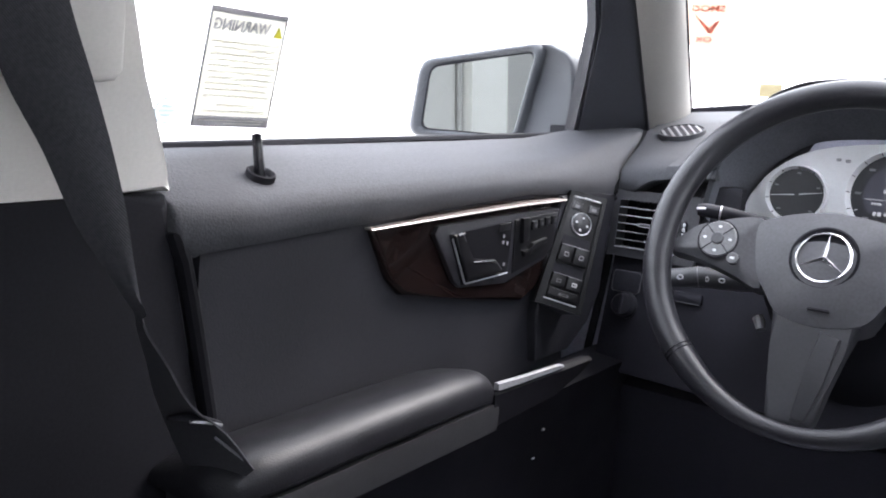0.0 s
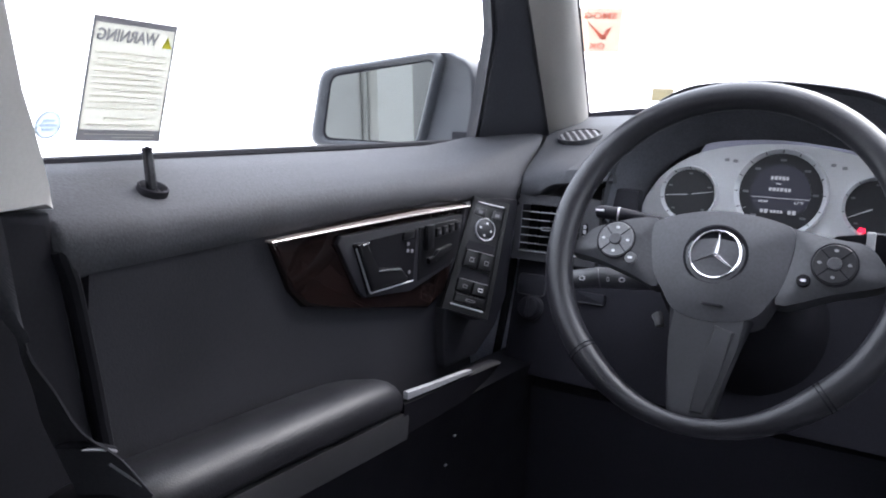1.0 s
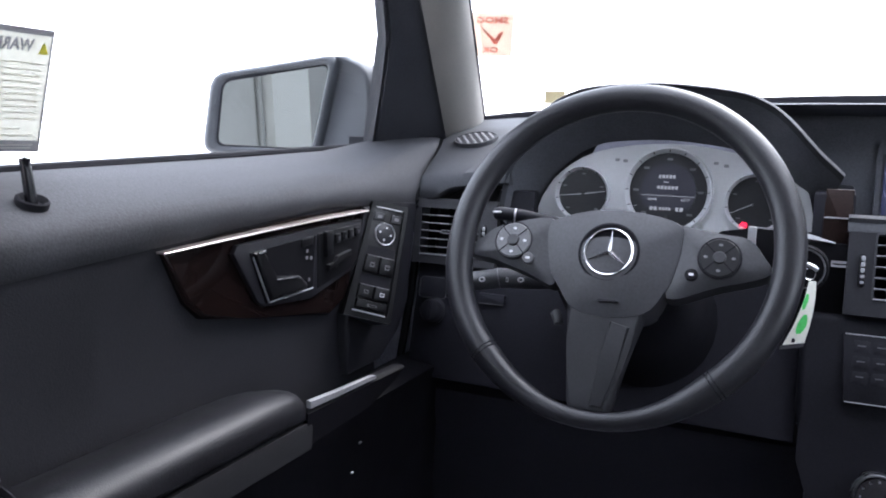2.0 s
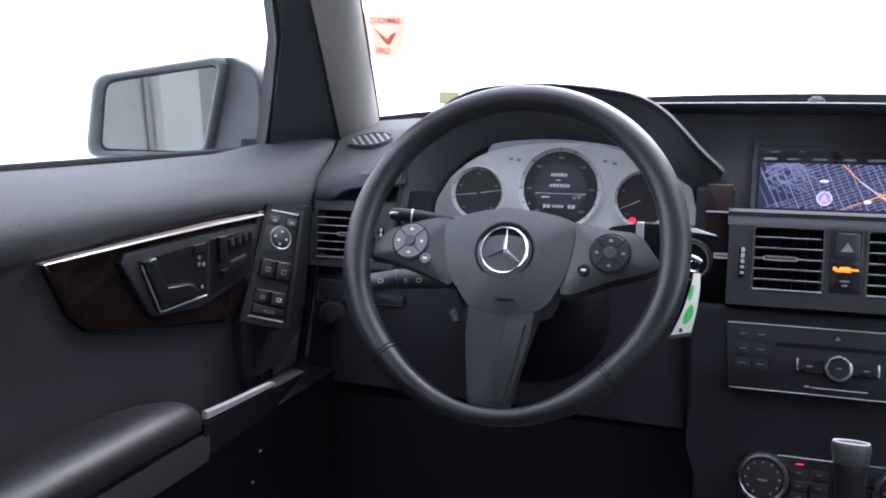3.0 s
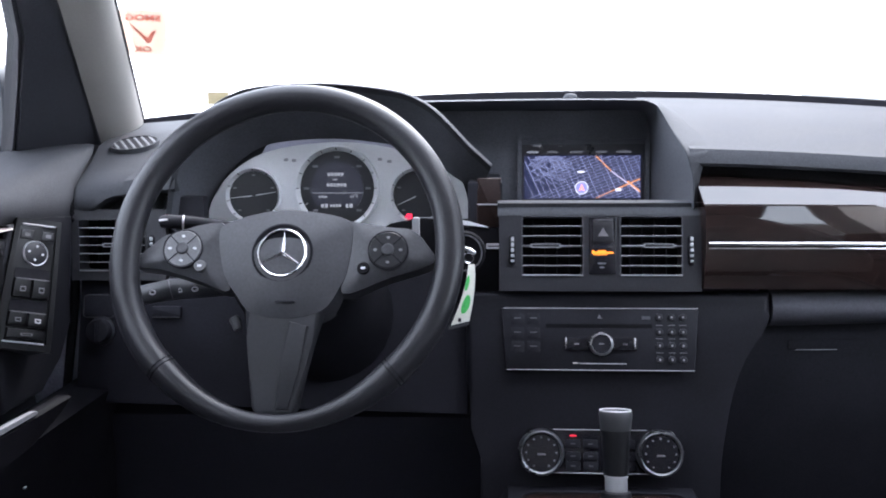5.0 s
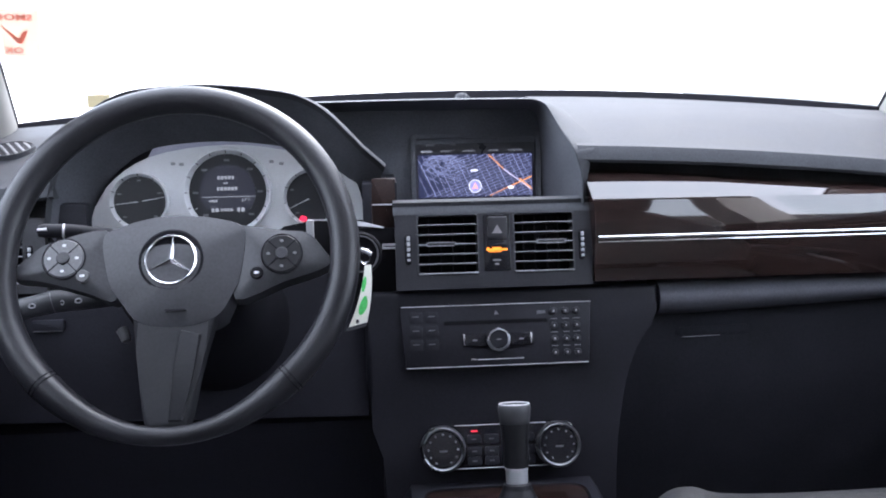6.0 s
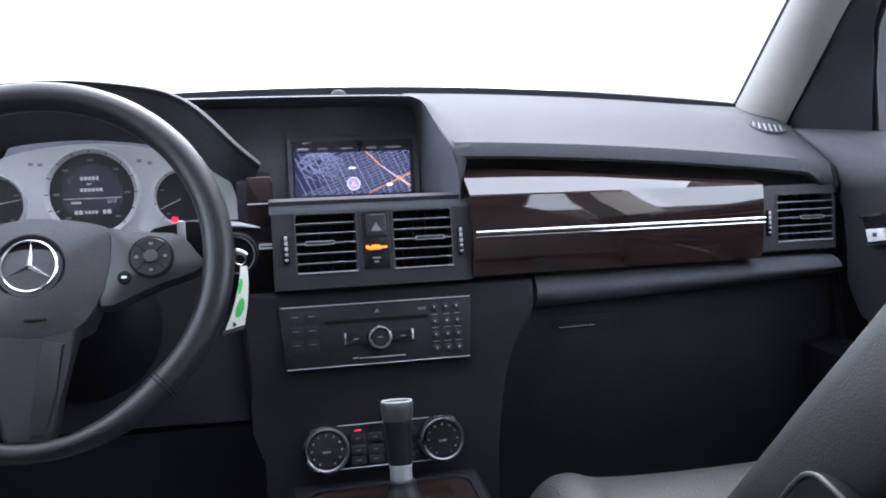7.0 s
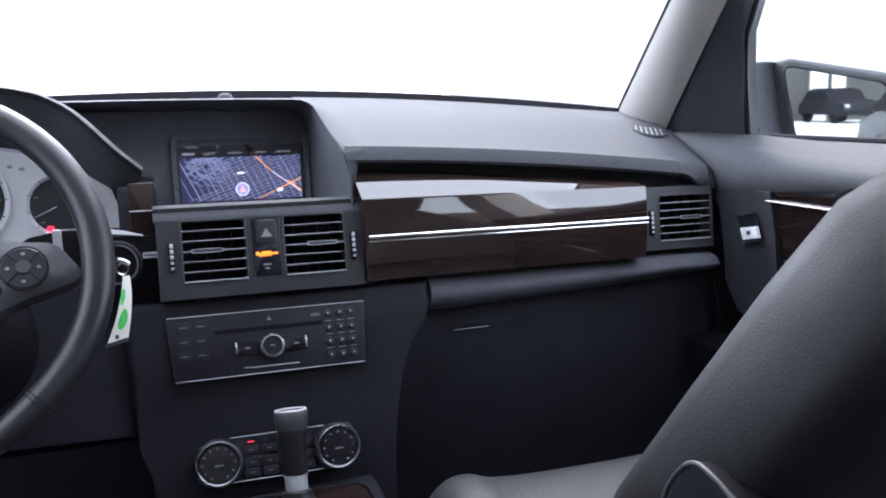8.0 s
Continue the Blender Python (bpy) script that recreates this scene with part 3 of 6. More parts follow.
part("screen_lining", loft(secs[:5]), LIFTED_LINING, dash, "matt lining round the display, coloured lighter in place of light")
part("screen_surround", box((-0.24, 1.258, 1.08), (0.1, 1.27, 1.243)), LIFTED_LINING, dash)
secs = [[(x, y, z) for x in (-0.128, 0.0, 0.128)] for y, z in ((1.062, 1.1235), (1.072, 1.1265), (1.10, 1.1225), (1.262, 1.108))]
part("screen_ledge", loft(secs, 0.006), PAD, dash)

screen = thing("navigation_screen", "recessed colour display showing a street map", "display", (0, 1.25, 1.11))
m = plane((0, 1.25, 1.143), (1, 0, 0), (0, 0.12, 1))
part("bezel", ring_plate(m, rrect(0, 0.012, 0.194, 0.106, 0.006), rrect(0, 0.0115, 0.181, 0.093, 0.004), -0.004, 0.003), LIFTED_LINING, screen)
part("cover", prism(m, rrect(0, 0.012, 0.190, 0.102, 0.004), -0.006, -0.002), mat("display_cover", (0.017, 0.018, 0.023), 0.3), screen, "dark display cover glass")

# passenger-side wood trim
trim = thing("wood_trim", "glossy dark burl walnut dashboard inlay with chrome line", "trim", (0.34, 1.06, 1.02))


def wood_row(x):
    t = (x - 0.125) / 0.44
    top = 1.1525 - 0.040 * max(0, t) ** 1.35 + 0.010 * max(0, t) ** 3
    top = max(top, 1.1225)
    ridge = lerp(1.1215, 1.1185, t)
    top, ridge = top + 0.0012, ridge + 0.0013
    crease = min(top - 0.003, ridge + 0.001 + 0.0205 * max(0, 1 - t * t))
    out = [(1.115, top + 0.004), (1.082, top + 0.002), (1.0420 + (crease - ridge) * 0.95, crease), (1.0420, ridge + 0.001), (1.0410, ridge - 0.001)]
    for k in range(1, 9):
        q = k / 8
        out.append((1.0410 - 0.022 * q + 0.019 * q * q + 0.0003 * math.sin(7 * t), lerp(ridge - 0.001, 1.0185, q)))
    left = max(0, 1 - t * 30)
    return [(x - left * 0.007 * max(0, (z - 1.11) / 0.04), y, z) for y, z in out + [(1.066, 1.014), (1.10, 1.05)]]


part("inlay", loft([wood_row(x) for x in np.linspace(0.1275, 0.5420, 16)], closed=True, cap=True), WOOD, trim, angle=14)
part("chrome_line", tube([(0.131, 1.0360, 1.0754), (0.34, 1.0360, 1.0754), (0.5440, 1.0360, 1.0754)], 0.0024, 14, flat=0.95), BRIGHT, trim, "thin polished chrome strip")
part("chrome_line", tube([(0.131, 1.0350, 1.0696), (0.5440, 1.0350, 1.0696)], 0.0009, 8), BRIGHT, trim, "thin polished chrome strip")

# panels below
secs = []
for x in np.linspace(0.216, 0.676, 12):
    t = (x - 0.216) / 0.474
    z = lerp(0.972, 0.992, t ** 1.2)
    secs.append([(x, 1.10, 1.014), (x, 1.066, 1.012), (x, 1.052, 1.007), (x, 1.045, lerp(1.004, z, 0.25)), (x, 1.0435, lerp(1.004, z, 0.5)), (x, 1.047, lerp(1.004, z, 0.8)), (x, 1.055, z - 0.002), (x, 1.070, z - 0.008), (x, 1.12, z - 0.012)])
# Coloured lighter than the upper pad to cancel the wood's shadow.
part("knee_pad", loft(secs, closed=True, cap=True), mat("shadow_lifted_knee_pad", (0.066, 0.067, 0.078), 0.7, bump=0.25, bscale=450, kind="leather", spec=0.2), dash, angle=60)
glove = thing("glove_box", "closed black glove box below the dashboard", "glove box", (0.45, 1.1, 0.6))
secs = []
for x in np.linspace(0.13, 0.690, 12):
    t = (x - 0.13) / 0.56
    z = lerp(0.962, 0.990, t ** 1.4)
    secs.append([(x, 1.13, z), (x, 1.085, z - 0.004), (x, 1.080, z - 0.02), (x, 1.088, 0.86), (x, 1.11, 0.74), (x, 1.16, 0.60), (x, 1.2, 0.42)])
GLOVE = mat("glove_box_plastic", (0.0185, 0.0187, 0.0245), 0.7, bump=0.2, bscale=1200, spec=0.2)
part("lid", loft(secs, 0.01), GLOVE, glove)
m = plane((0.30, 1.079, 0.938), (1, 0, 0.02), (0, 0, 1))
part("latch", prism(m, rrect(0, 0, 0.10, 0.012, 0.004), -0.004, 0.0006, 0.0004), GLOVE, glove)
part("latch_edge", tube([m @ Vector((u, -0.0068, 0.0015)) for u in (-0.042, 0.010)], 0.0004, 6), SILVER, glove)

# centre stack
stack = thing("centre_stack", "dark plastic centre stack of the dashboard", "centre stack", (0, 1.05, 0.5))
m = plane((0, 1.046, 1.0), (1, 0, 0), (0, 0.16, 1))
side = [(p.x, p.y) for p in smooth([(0.147, -0.34, 0), (0.151, -0.22, 0), (0.158, -0.16, 0), (0.168, -0.11, 0), (0.184, -0.068, 0), (0.205, -0.036, 0), (0.214, -0.012, 0)], 4)]
face = [(-0.150, -0.34)] + side + [(0.214, 0.012), (-0.168, 0.012), (-0.168, -0.10), (-0.162, -0.13), (-0.152, -0.16), (-0.149, -0.20)]
part("panel", prism(m, face, -0.05, -0.001, 0.010, 4), PANEL, stack)
m = plane((0, 1.049, 1.07), (1, 0, 0), (0, 0.18, 1))
bm = bmesh.new()
for u0, u1, v0, v1 in ((-0.126, 0.126, -0.0560, -0.0362), (-0.126, -0.0975, -0.0362, 0.0385), (-0.0205, 0.0255, -0.0362, 0.0385), (0.1025, 0.126, -0.0362, 0.0385)):
    prism(m, [(u0, v0), (u1, v0), (u1, v1), (u0, v1)], -0.03, 0.0, bm=bm)
part("vent_panel", bm, mat("vent_panel_plastic", (0.0170, 0.0174, 0.0215), 0.52, bump=0.15, bscale=1500, spec=0.4), stack)
part("panel_top", loft([[m @ Vector((u, v, n)) for v, n in ((0.0385, 0.0004), (0.0405, 0.0002), (0.0445, -0.0016), (0.050, -0.0058), (0.0555, -0.0115), (0.059, -0.0175), (0.060, -0.025), (0.0385, -0.025))] for u in (-0.128, -0.06, 0.0, 0.06, 0.128)], closed=True, cap=True), PAD, stack)

# ---- air vents ----
def air_vent(m, w, h, slats, slider, base, thumb, side=""):
    v = thing("air_vent", "black slatted air vent in the dashboard" + side, "air vent", base, "dashboard air vents")
    part("frame", ring_plate(m, rrect(0, 0, w + 0.002, h + 0.002, 0.003), rrect(0, 0, w - 0.002, h - 0.002, 0.003), -0.028, 0.0012), PLASTIC, v)
    part("backing", prism(m, rrect(0, 0, w, h, 0.003), -0.030, -0.026), DEEP, v)
    part("lower_edge", tube([m @ Vector((u, -h / 2 + 0.0002, 0.0012)) for u in (-w * 0.49, w * 0.49)], 0.0009, 8), SILVER, v, "thin bright lower edge")
    for k in range(4):
        x = -w / 2 + w * (k + 1) / 5
        part("guide_blade", prism(m, rrect(x, 0, 0.0012, h - 0.002), -0.026, -0.016), DEEP, v)
    first = edge = None
    for k in range(slats):
        y = h / 2 - h * (k + 1) / (slats + 1)
        at = Matrix.Translation(m.to_3x3() @ Vector((0, y, 0)))
        if first is None:
            ends = (-w / 2 + 0.001, w / 2 - 0.001)
            sl = first = part("slat", loft([[m @ Vector((u, q[0], q[1])) for q in ((0.0006, -0.0006), (-0.0006, -0.0006), (-0.0016, -0.014), (-0.0004, -0.014))] for u in ends], closed=True, cap=True), SLAT, v)
            edge = part("slat_edge", loft([[m @ Vector((u, q[0], q[1])) for q in ((0.0006, -0.0006), (0.0004, 0.0004), (-0.0003, 0.0005), (-0.0006, -0.0006))] for u in ends], closed=True, cap=True), SLATEDGE, first)
        else:
            sl, ed = new("slat", first.data), new("slat_edge", edge.data)
            sl.parent, sl.matrix_parent_inverse = v, first.matrix_parent_inverse
            ed.parent = sl
        sl.matrix_basis = at
    sd = part("slider", prism(m, rrect(slider, 0.0, 0.037, 0.0046, 0.0022), 0.0, 0.005, 0.001), PLASTIC, v, "small slider with a bright rim")
    part("slider_rim", ring_plate(m, rrect(slider, 0.0, 0.038, 0.0052, 0.0025), rrect(slider, 0.0, 0.0355, 0.0034, 0.0016), 0.004, 0.0056), SLATEDGE, sd)
    tw = part("thumbwheel", prism(m, rrect(thumb, -0.0062, 0.0075, 0.038, 0.0035), -0.002, 0.004, 0.0022), BLACK, v)
    for k in range(5):
        part("rib", prism(m, rrect(thumb + 0.0005, 0.0080 - 0.0068 * k, 0.0040, (0.0056, 0.0052, 0.0048, 0.0036, 0.0028)[k], 0.001), 0.003, 0.0052, 0.0008), SILVER, tw)
    return v


SLAT = mat("slat_plastic", (0.010, 0.0102, 0.0118), 0.5)
SLATEDGE = mat("slat_edge_satin", (0.33, 0.335, 0.36), 0.35, metal=0.3)
m = plane((0, 1.049, 1.07), (1, 0, 0), (0, 0.18, 1))
for cu, th in ((-0.0590, -0.0510), (0.0640, 0.0485)):
    mv = m @ Matrix.Translation((cu, 0.0010, 0))
    air_vent(mv, 0.077, 0.0745, 5, -0.009 if cu < 0 else 0.0085, (cu, 1.05, 1.03), th)
hz = thing("hazard_panel", "black hazard button strip with an orange lit lamp", "button panel", (0, 1.05, 1.03))
part("plate", prism(m, rrect(0.0032, 0.001, 0.034, 0.072, 0.002), -0.001, 0.0012, 0.0006), BLACK, hz)
hb = part("hazard_button", prism(m, rrect(0.0040, 0.0195, 0.025, 0.030, 0.003), 0.001, 0.003, 0.001), DOORBLACK, hz)
part("triangle_mark", prism(m, [(-0.0030, 0.0128), (0.0105, 0.0128), (0.0038, 0.0240)], 0.0030, 0.0034), mat("hazard_marking", (0.16, 0.15, 0.16), 0.6), hb, "dull grey warning triangle")
part("top_line", prism(m, rrect(0.0055, 0.0332, 0.019, 0.0008), 0.0030, 0.0034), DIM, hb)
part("lock_button", prism(m, rrect(0.0030, -0.0005, 0.022, 0.0085, 0.001), 0.001, 0.0026, 0.0006), BLACK, hz)
ORANGE = glow("orange_lamp", (1.0, 0.26, 0.02), 0.42)
for x0, v0, wd, ht in ((0.0032, -0.0078, 0.0270, 0.0024), (0.0025, -0.0056, 0.0110, 0.0022), (0.0005, -0.0102, 0.0170, 0.0012), (-0.0085, -0.0060, 0.0036, 0.0020)):
    part("orange_lamp", prism(m, rrect(x0, v0, wd, ht, 0.0004), 0.0012, 0.0016), ORANGE, hz, "lit orange warning lamp")
for v0, wd in ((-0.0212, 0.0105), (-0.0262, 0.0060)):
    part("lower_mark", prism(m, rrect(0.0025, v0, wd, 0.0022, 0.001), 0.0012, 0.0015), DIM, hz)

for s in (-1, 1):
    # outer vent units
    m = plane((-0.630 if s < 0 else 0.6235, 1.069, 1.069), (1, 0, 0), (0, 0.10, 1))
    pn = thing("vent_surround", "dark plastic end panel round the outer vent", "trim panel", (s * 0.63, 1.08, 1.02), "vent surrounds")
    bm = bmesh.new()
    x0, x1 = s * 0.006 - 0.0455, s * 0.006 + 0.0455
    w0, w1 = (-0.062, 0.066) if s < 0 else (-0.086, 0.056)
    for u0, u1, v0, v1 in ((w0, w1, 0.034, 0.047), (w0, w1, -0.047, -0.034), (w0, x0, -0.034, 0.034), (x1, w1, -0.034, 0.034)):
        prism(m, [(u0, v0), (u1, v0), (u1, v1), (u0, v1)], -0.05, 0.0, bm=bm)
    part("panel", bm, PLASTIC, pn)
    mv = m @ Matrix.Translation((s * 0.006, 0.0, 0))
    air_vent(mv, 0.091, 0.068, 5, 0.008, (s * 0.63, 1.07, 1.03), 0.0535 if s < 0 else -0.0595)
    # oval demister on the pad
    mo = plane((s * 0.663, 1.222, 1.1992 if s < 0 else 1.1967), (0.88, -s * 0.47, -s * 0.187), (s * 0.46, 0.86, 0.135))
    dv = thing("demister_vent", "oval slotted demister vent on the dashboard end", "air vent", (s * 0.663, 1.22, 1.19), "demister vents")
    mo = mo @ Matrix.Diagonal((0.82 if s > 0 else 1, 1, 1, 1))
    part("frame", ring_plate(mo, oval(0, 0, 0.0345, 0.056), oval(0, 0, 0.0315, 0.052), -0.006, 0.0018), PAD, dv)
    part("well", prism(mo, oval(0, 0, 0.0318, 0.0525), -0.006, 0.0002), DEEP, dv)
    for k in range(6):
        u0 = -0.0255 + 0.0102 * k
        part("bar", prism(mo, rrect(u0, 0, 0.0040, 2 * 0.052 * math.sqrt(max(0.05, 1 - (u0 / 0.0325) ** 2)) * 0.97, 0.001), -0.003, 0.0012, 0.0006, 1), mat("demister_bar_plastic", (0.12, 0.122, 0.130), 0.5), dv)
    # near-black tube standing in for the dark gap where the door meets the dashboard
    k = 0.010 if s < 0 else 0.0
    seal = [p + Vector((s * 0.008, 0.004, -0.011)) for p in [Vector((s * 0.752, 1.30, 1.2015))] + gap_line(s)] + [Vector((s * (x + k), y, z)) for x, y, z in ((0.683, 1.085, 1.07), (0.688, 1.080, 1.0), (0.692, 1.07, 0.94), (0.70, 1.06, 0.86))]
    single("door_gap_fill", tube(smooth(seal, 3), 0.0062, 8), WELL, "near-black tube standing for the dark gap between door and dashboard", "seal", "structure")

# left end of the dashboard below the vent
lowdash = thing("lower_dash_panel", "black lower dashboard panel beside the steering column", "trim panel", (-0.45, 1.1, 0.8))
m = plane((-0.45, 1.066, 0.99), (1, 0, 0), (0, 0.25, 1))
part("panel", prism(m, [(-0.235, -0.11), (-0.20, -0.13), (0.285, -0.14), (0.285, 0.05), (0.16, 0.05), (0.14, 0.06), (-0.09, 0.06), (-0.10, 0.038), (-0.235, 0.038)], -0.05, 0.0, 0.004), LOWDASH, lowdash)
sp = part("light_switch_plate", prism(m, rrect(-0.206, -0.003, 0.042, 0.0295, 0.005), 0.0, 0.004, 0.002), LOWDASH, lowdash)
part("plate_edge", tube([m @ Vector((u, v, 0.003)) for u, v in rrect(-0.206, -0.003, 0.042, 0.0295, 0.005)], 0.0009, 8, closed=True), HUB, sp)
mk = m @ Matrix.Translation((-0.202, -0.036, 0.0))
kn = part("light_knob", lathe(mk, [(0.019, -0.001), (0.019, 0.004), (0.0165, 0.006), (0.0155, 0.014), (0.014, 0.016), (0, 0.0165)], 32), PANEL, lowdash, "round black rotary light switch")
part("knob_bar", prism(mk, rrect(0, 0, 0.006, 0.029, 0.003), 0.016, 0.021, 0.002), PANEL, kn)
fl = part("lower_flap", prism(m, rrect(-0.115, -0.010, 0.040, 0.015, 0.003), 0.0, 0.006, 0.003), LOWDASH, lowdash)
part("flap_edge", tube([m @ Vector((u, -0.017, 0.0045)) for u in (-0.133, -0.115, -0.097)], 0.0009, 8), HUB, fl)
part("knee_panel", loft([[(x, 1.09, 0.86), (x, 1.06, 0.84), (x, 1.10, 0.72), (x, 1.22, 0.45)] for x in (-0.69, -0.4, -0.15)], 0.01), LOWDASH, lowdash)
# wood end piece between cluster and stack
we = thing("wood_end_piece", "small dark wood piece beside the centre stack", "trim", (-0.145, 1.08, 1.08))
m = plane((-0.146, 1.070, 1.100), (1, 0, 0), (0, 0.06, 1))
part("inlay", prism(m, rrect(0.0070, 0.021, 0.031, 0.068, 0.002), -0.02, 0.0, 0.002), WOODEND, we)
part("chrome_line", prism(m, rrect(0.0070, 0.0215, 0.030, 0.0014), 0.0, 0.0018), LINE, we)
part("black_panel", prism(m, rrect(-0.006, -0.058, 0.058, 0.10, 0.003), -0.02, 0.002, 0.002), WELL, we)
part("chrome_tab", ring_plate(m, rrect(0.0135, -0.0320, 0.0200, 0.0070, 0.001), rrect(0.0135, -0.0322, 0.0165, 0.0018, 0.0005), 0.002, 0.0045), LINE, we)
part("column_lip", prism(m, [(-0.036, 0.0030), (-0.019, 0.0000), (0.006, -0.0072), (0.006, -0.0088), (-0.014, -0.0058), (-0.036, -0.0040)][::-1], 0.002, 0.006, 0.001), BEZEL, we, "pale tapering lip under the dials")

# ---- map on the display ----
m = plane((0, 1.25, 1.143), (1, 0, 0), (0, 0.12, 1))
W, H = 0.172, 0.064
MAPBLUE = glow("map_ground", (0.035, 0.045, 0.14), 0.10)
MAPLINE = glow("map_street", (0.50, 0.53, 0.85), 0.145)
MAPROAD = glow("map_main_road", (0.95, 0.38, 0.12), 0.22)
MAPPALE = glow("map_pale_road", (0.75, 0.66, 0.85), 0.2)
MAPWHITE = glow("map_label", (0.85, 0.85, 1.0), 0.24)
MAPHILL = glow("map_relief", (0.30, 0.33, 0.55), 0.15)
part("map", prism(m, rrect(-0.001, 0.002, W, H), -0.002, -0.0012), MAPBLUE, screen, "dark blue street map")


def strip(bm, p, q, wd, h=-0.0009):
    """A flat line on the map, cut at its edge."""
    p, q = Vector(p), Vector(q)
    d = q - p
    t0, t1 = 0.0, 1.0
    for k, lim in ((0, W / 2 - 0.001), (1, H / 2 - 0.001)):
        if abs(d[k]) > 1e-9:
            a, b = (-lim - p[k]) / d[k], (lim - p[k]) / d[k]
            t0, t1 = max(t0, min(a, b)), min(t1, max(a, b))
        elif abs(p[k]) > lim:
            return
    if t1 - t0 < 0.02:
        return
    p, q = p + d * t0, p + d * t1
    n = Vector((-d.y, d.x)).normalized() * wd / 2
    o = Vector((-0.001, 0.002))
    prism(m, [tuple(o + p - n), tuple(o + q - n), tuple(o + q + n), tuple(o + p + n)], h - 0.0003, h, bm=bm)


rnd = random.Random(5)
bm = bmesh.new()
u, v = Vector((0.94, 0.34)), Vector((-0.42, 0.91))
for k in range(-11, 17):
    c = v * (0.0044 * k + rnd.uniform(-0.0006, 0.0006)) + Vector((0.02, -0.005))
    a0 = -0.11 if k < 3 else -0.05
    strip(bm, c + u * a0, c + u * (0.085 - 0.002 * k), 0.0007)
for k in range(-10, 11):
    c = u * (0.0088 * k + rnd.uniform(-0.001, 0.001)) + Vector((0.012, 0))
    strip(bm, c - v * 0.06, c + v * (0.05 + rnd.uniform(-0.02, 0.02)), 0.0006 if k % 3 else 0.001)
tagged(part("street_grid", bm, MAPLINE, screen, "pale blue street grid"), "pale blue street grid", kind="stuff")
bm = bmesh.new()
for k in range(44):
    p = Vector((rnd.uniform(-0.084, -0.035), rnd.uniform(-0.005, 0.032)))
    for j in range(4):
        q = p + Vector((rnd.uniform(0.003, 0.008), rnd.uniform(-0.006, 0.006)))
        strip(bm, p, q, 0.0011, -0.0006)
        p = q
tagged(part("hill_relief", bm, MAPHILL, screen), kind="stuff")
for p, q, wd, lit in (((0.017, 0.034), (0.042, 0.009), 0.0015, MAPROAD), ((0.042, 0.009), (0.083, -0.022), 0.0018, MAPPALE), ((0.050, -0.018), (0.085, -0.003), 0.0018, MAPROAD), ((0.066, -0.006), (0.085, -0.022), 0.0020, MAPROAD), ((0.014, -0.034), (0.050, -0.018), 0.0011, MAPROAD)):
    bm = bmesh.new()
    strip(bm, p, q, wd, -0.0003 if lit == MAPROAD else -0.0005)
    part("main_road", bm, lit, screen, "orange main road on the map" if lit == MAPROAD else "pale main road on the map")
mk = part("position_marker", prism(m, oval(-0.002, -0.014, 0.0095, 0.0095), -0.0004, 0.0002), glow("marker_disc", (0.35, 0.35, 0.75), 0.22), screen, "round position marker")
part("marker_ring", ring_plate(m, oval(-0.002, -0.014, 0.0098), oval(-0.002, -0.014, 0.0085), -0.0003, 0.0004), MAPWHITE, mk)
part("marker_arrow", prism(m, [(-0.007, -0.019), (-0.002, -0.0175), (0.003, -0.019), (-0.002, -0.008)], 0.0002, 0.0005), glow("marker_arrow", (1.0, 0.42, 0.40), 0.26), mk, "red arrow")
part("map_label", prism(m, rrect(-0.003, 0.0095, 0.011, 0.0032, 0.0012), -0.0004, 0.0002), MAPWHITE, screen)
part("map_label", prism(m, rrect(0.052, -0.017, 0.009, 0.005, 0.002), -0.0003, 0.0003), MAPWHITE, screen)
for k, x in enumerate((-0.074, -0.045, -0.010, 0.027, 0.060)):
    part("menu_label", prism(m, rrect(x, 0.039, (0.017, 0.016, 0.019, 0.016, 0.022)[k], 0.0032, 0.0008), -0.001, -0.0004), glow("menu_grey", (0.5, 0.52, 0.6), 0.035 if k else 0.08), screen)
for x, wd in ((-0.068, 0.014), (-0.033, 0.004)):
    part("status_mark", prism(m, rrect(x, 0.0485, wd, 0.0026, 0.0006), -0.001, -0.0004), glow("status_grey", (0.5, 0.52, 0.6), 0.03), screen)

# light sensor on the dashboard
sn = thing("sunlight_sensor", "small round grey sensor dome on the dashboard", "sensor", (0, 1.43, 1.262))
ms = plane((-0.003, 1.43, 1.262), (1, 0, 0), (0, 1, 0))
part("dome", lathe(ms, [(0.014, 0), (0.0135, 0.004), (0.010, 0.009), (0.005, 0.0115), (0.0, 0.012)], 20), PAD, sn)

# ---- radio ----
radio = thing("car_radio", "black head unit with round knob and keypad", "radio", (0, 1.03, 0.92))
m = plane((0, 1.0365, 0.9536), (1, 0, 0), (0, 0.20, 0.73))
part("fascia", prism(m, [(-0.117, -0.038), (0.117, -0.038), (0.123, 0.038), (-0.123, 0.038)], -0.02, 0.004, 0.0010), FASCIA, radio)
part("chrome_line", tube([m @ Vector((u, 0.0388, 0.0042)) for u in (-0.121, 0, 0.1225)], 0.00048, 8), LINE, radio, "thin chrome line with its sky reflection painted in")
part("chrome_line", tube([m @ Vector((u, -0.0385, 0.0045)) for u in (-0.116, 0, 0.116)], 0.00048, 8), LINE, radio, "thin chrome line with its sky reflection painted in")
# Thin near-black plate paints the slot's shade on the fascia.
part("disc_slot_shade", prism(m, rrect(-0.001, 0.0165, 0.133, 0.0050, 0.002), 0.003, 0.0043), WELL, radio)
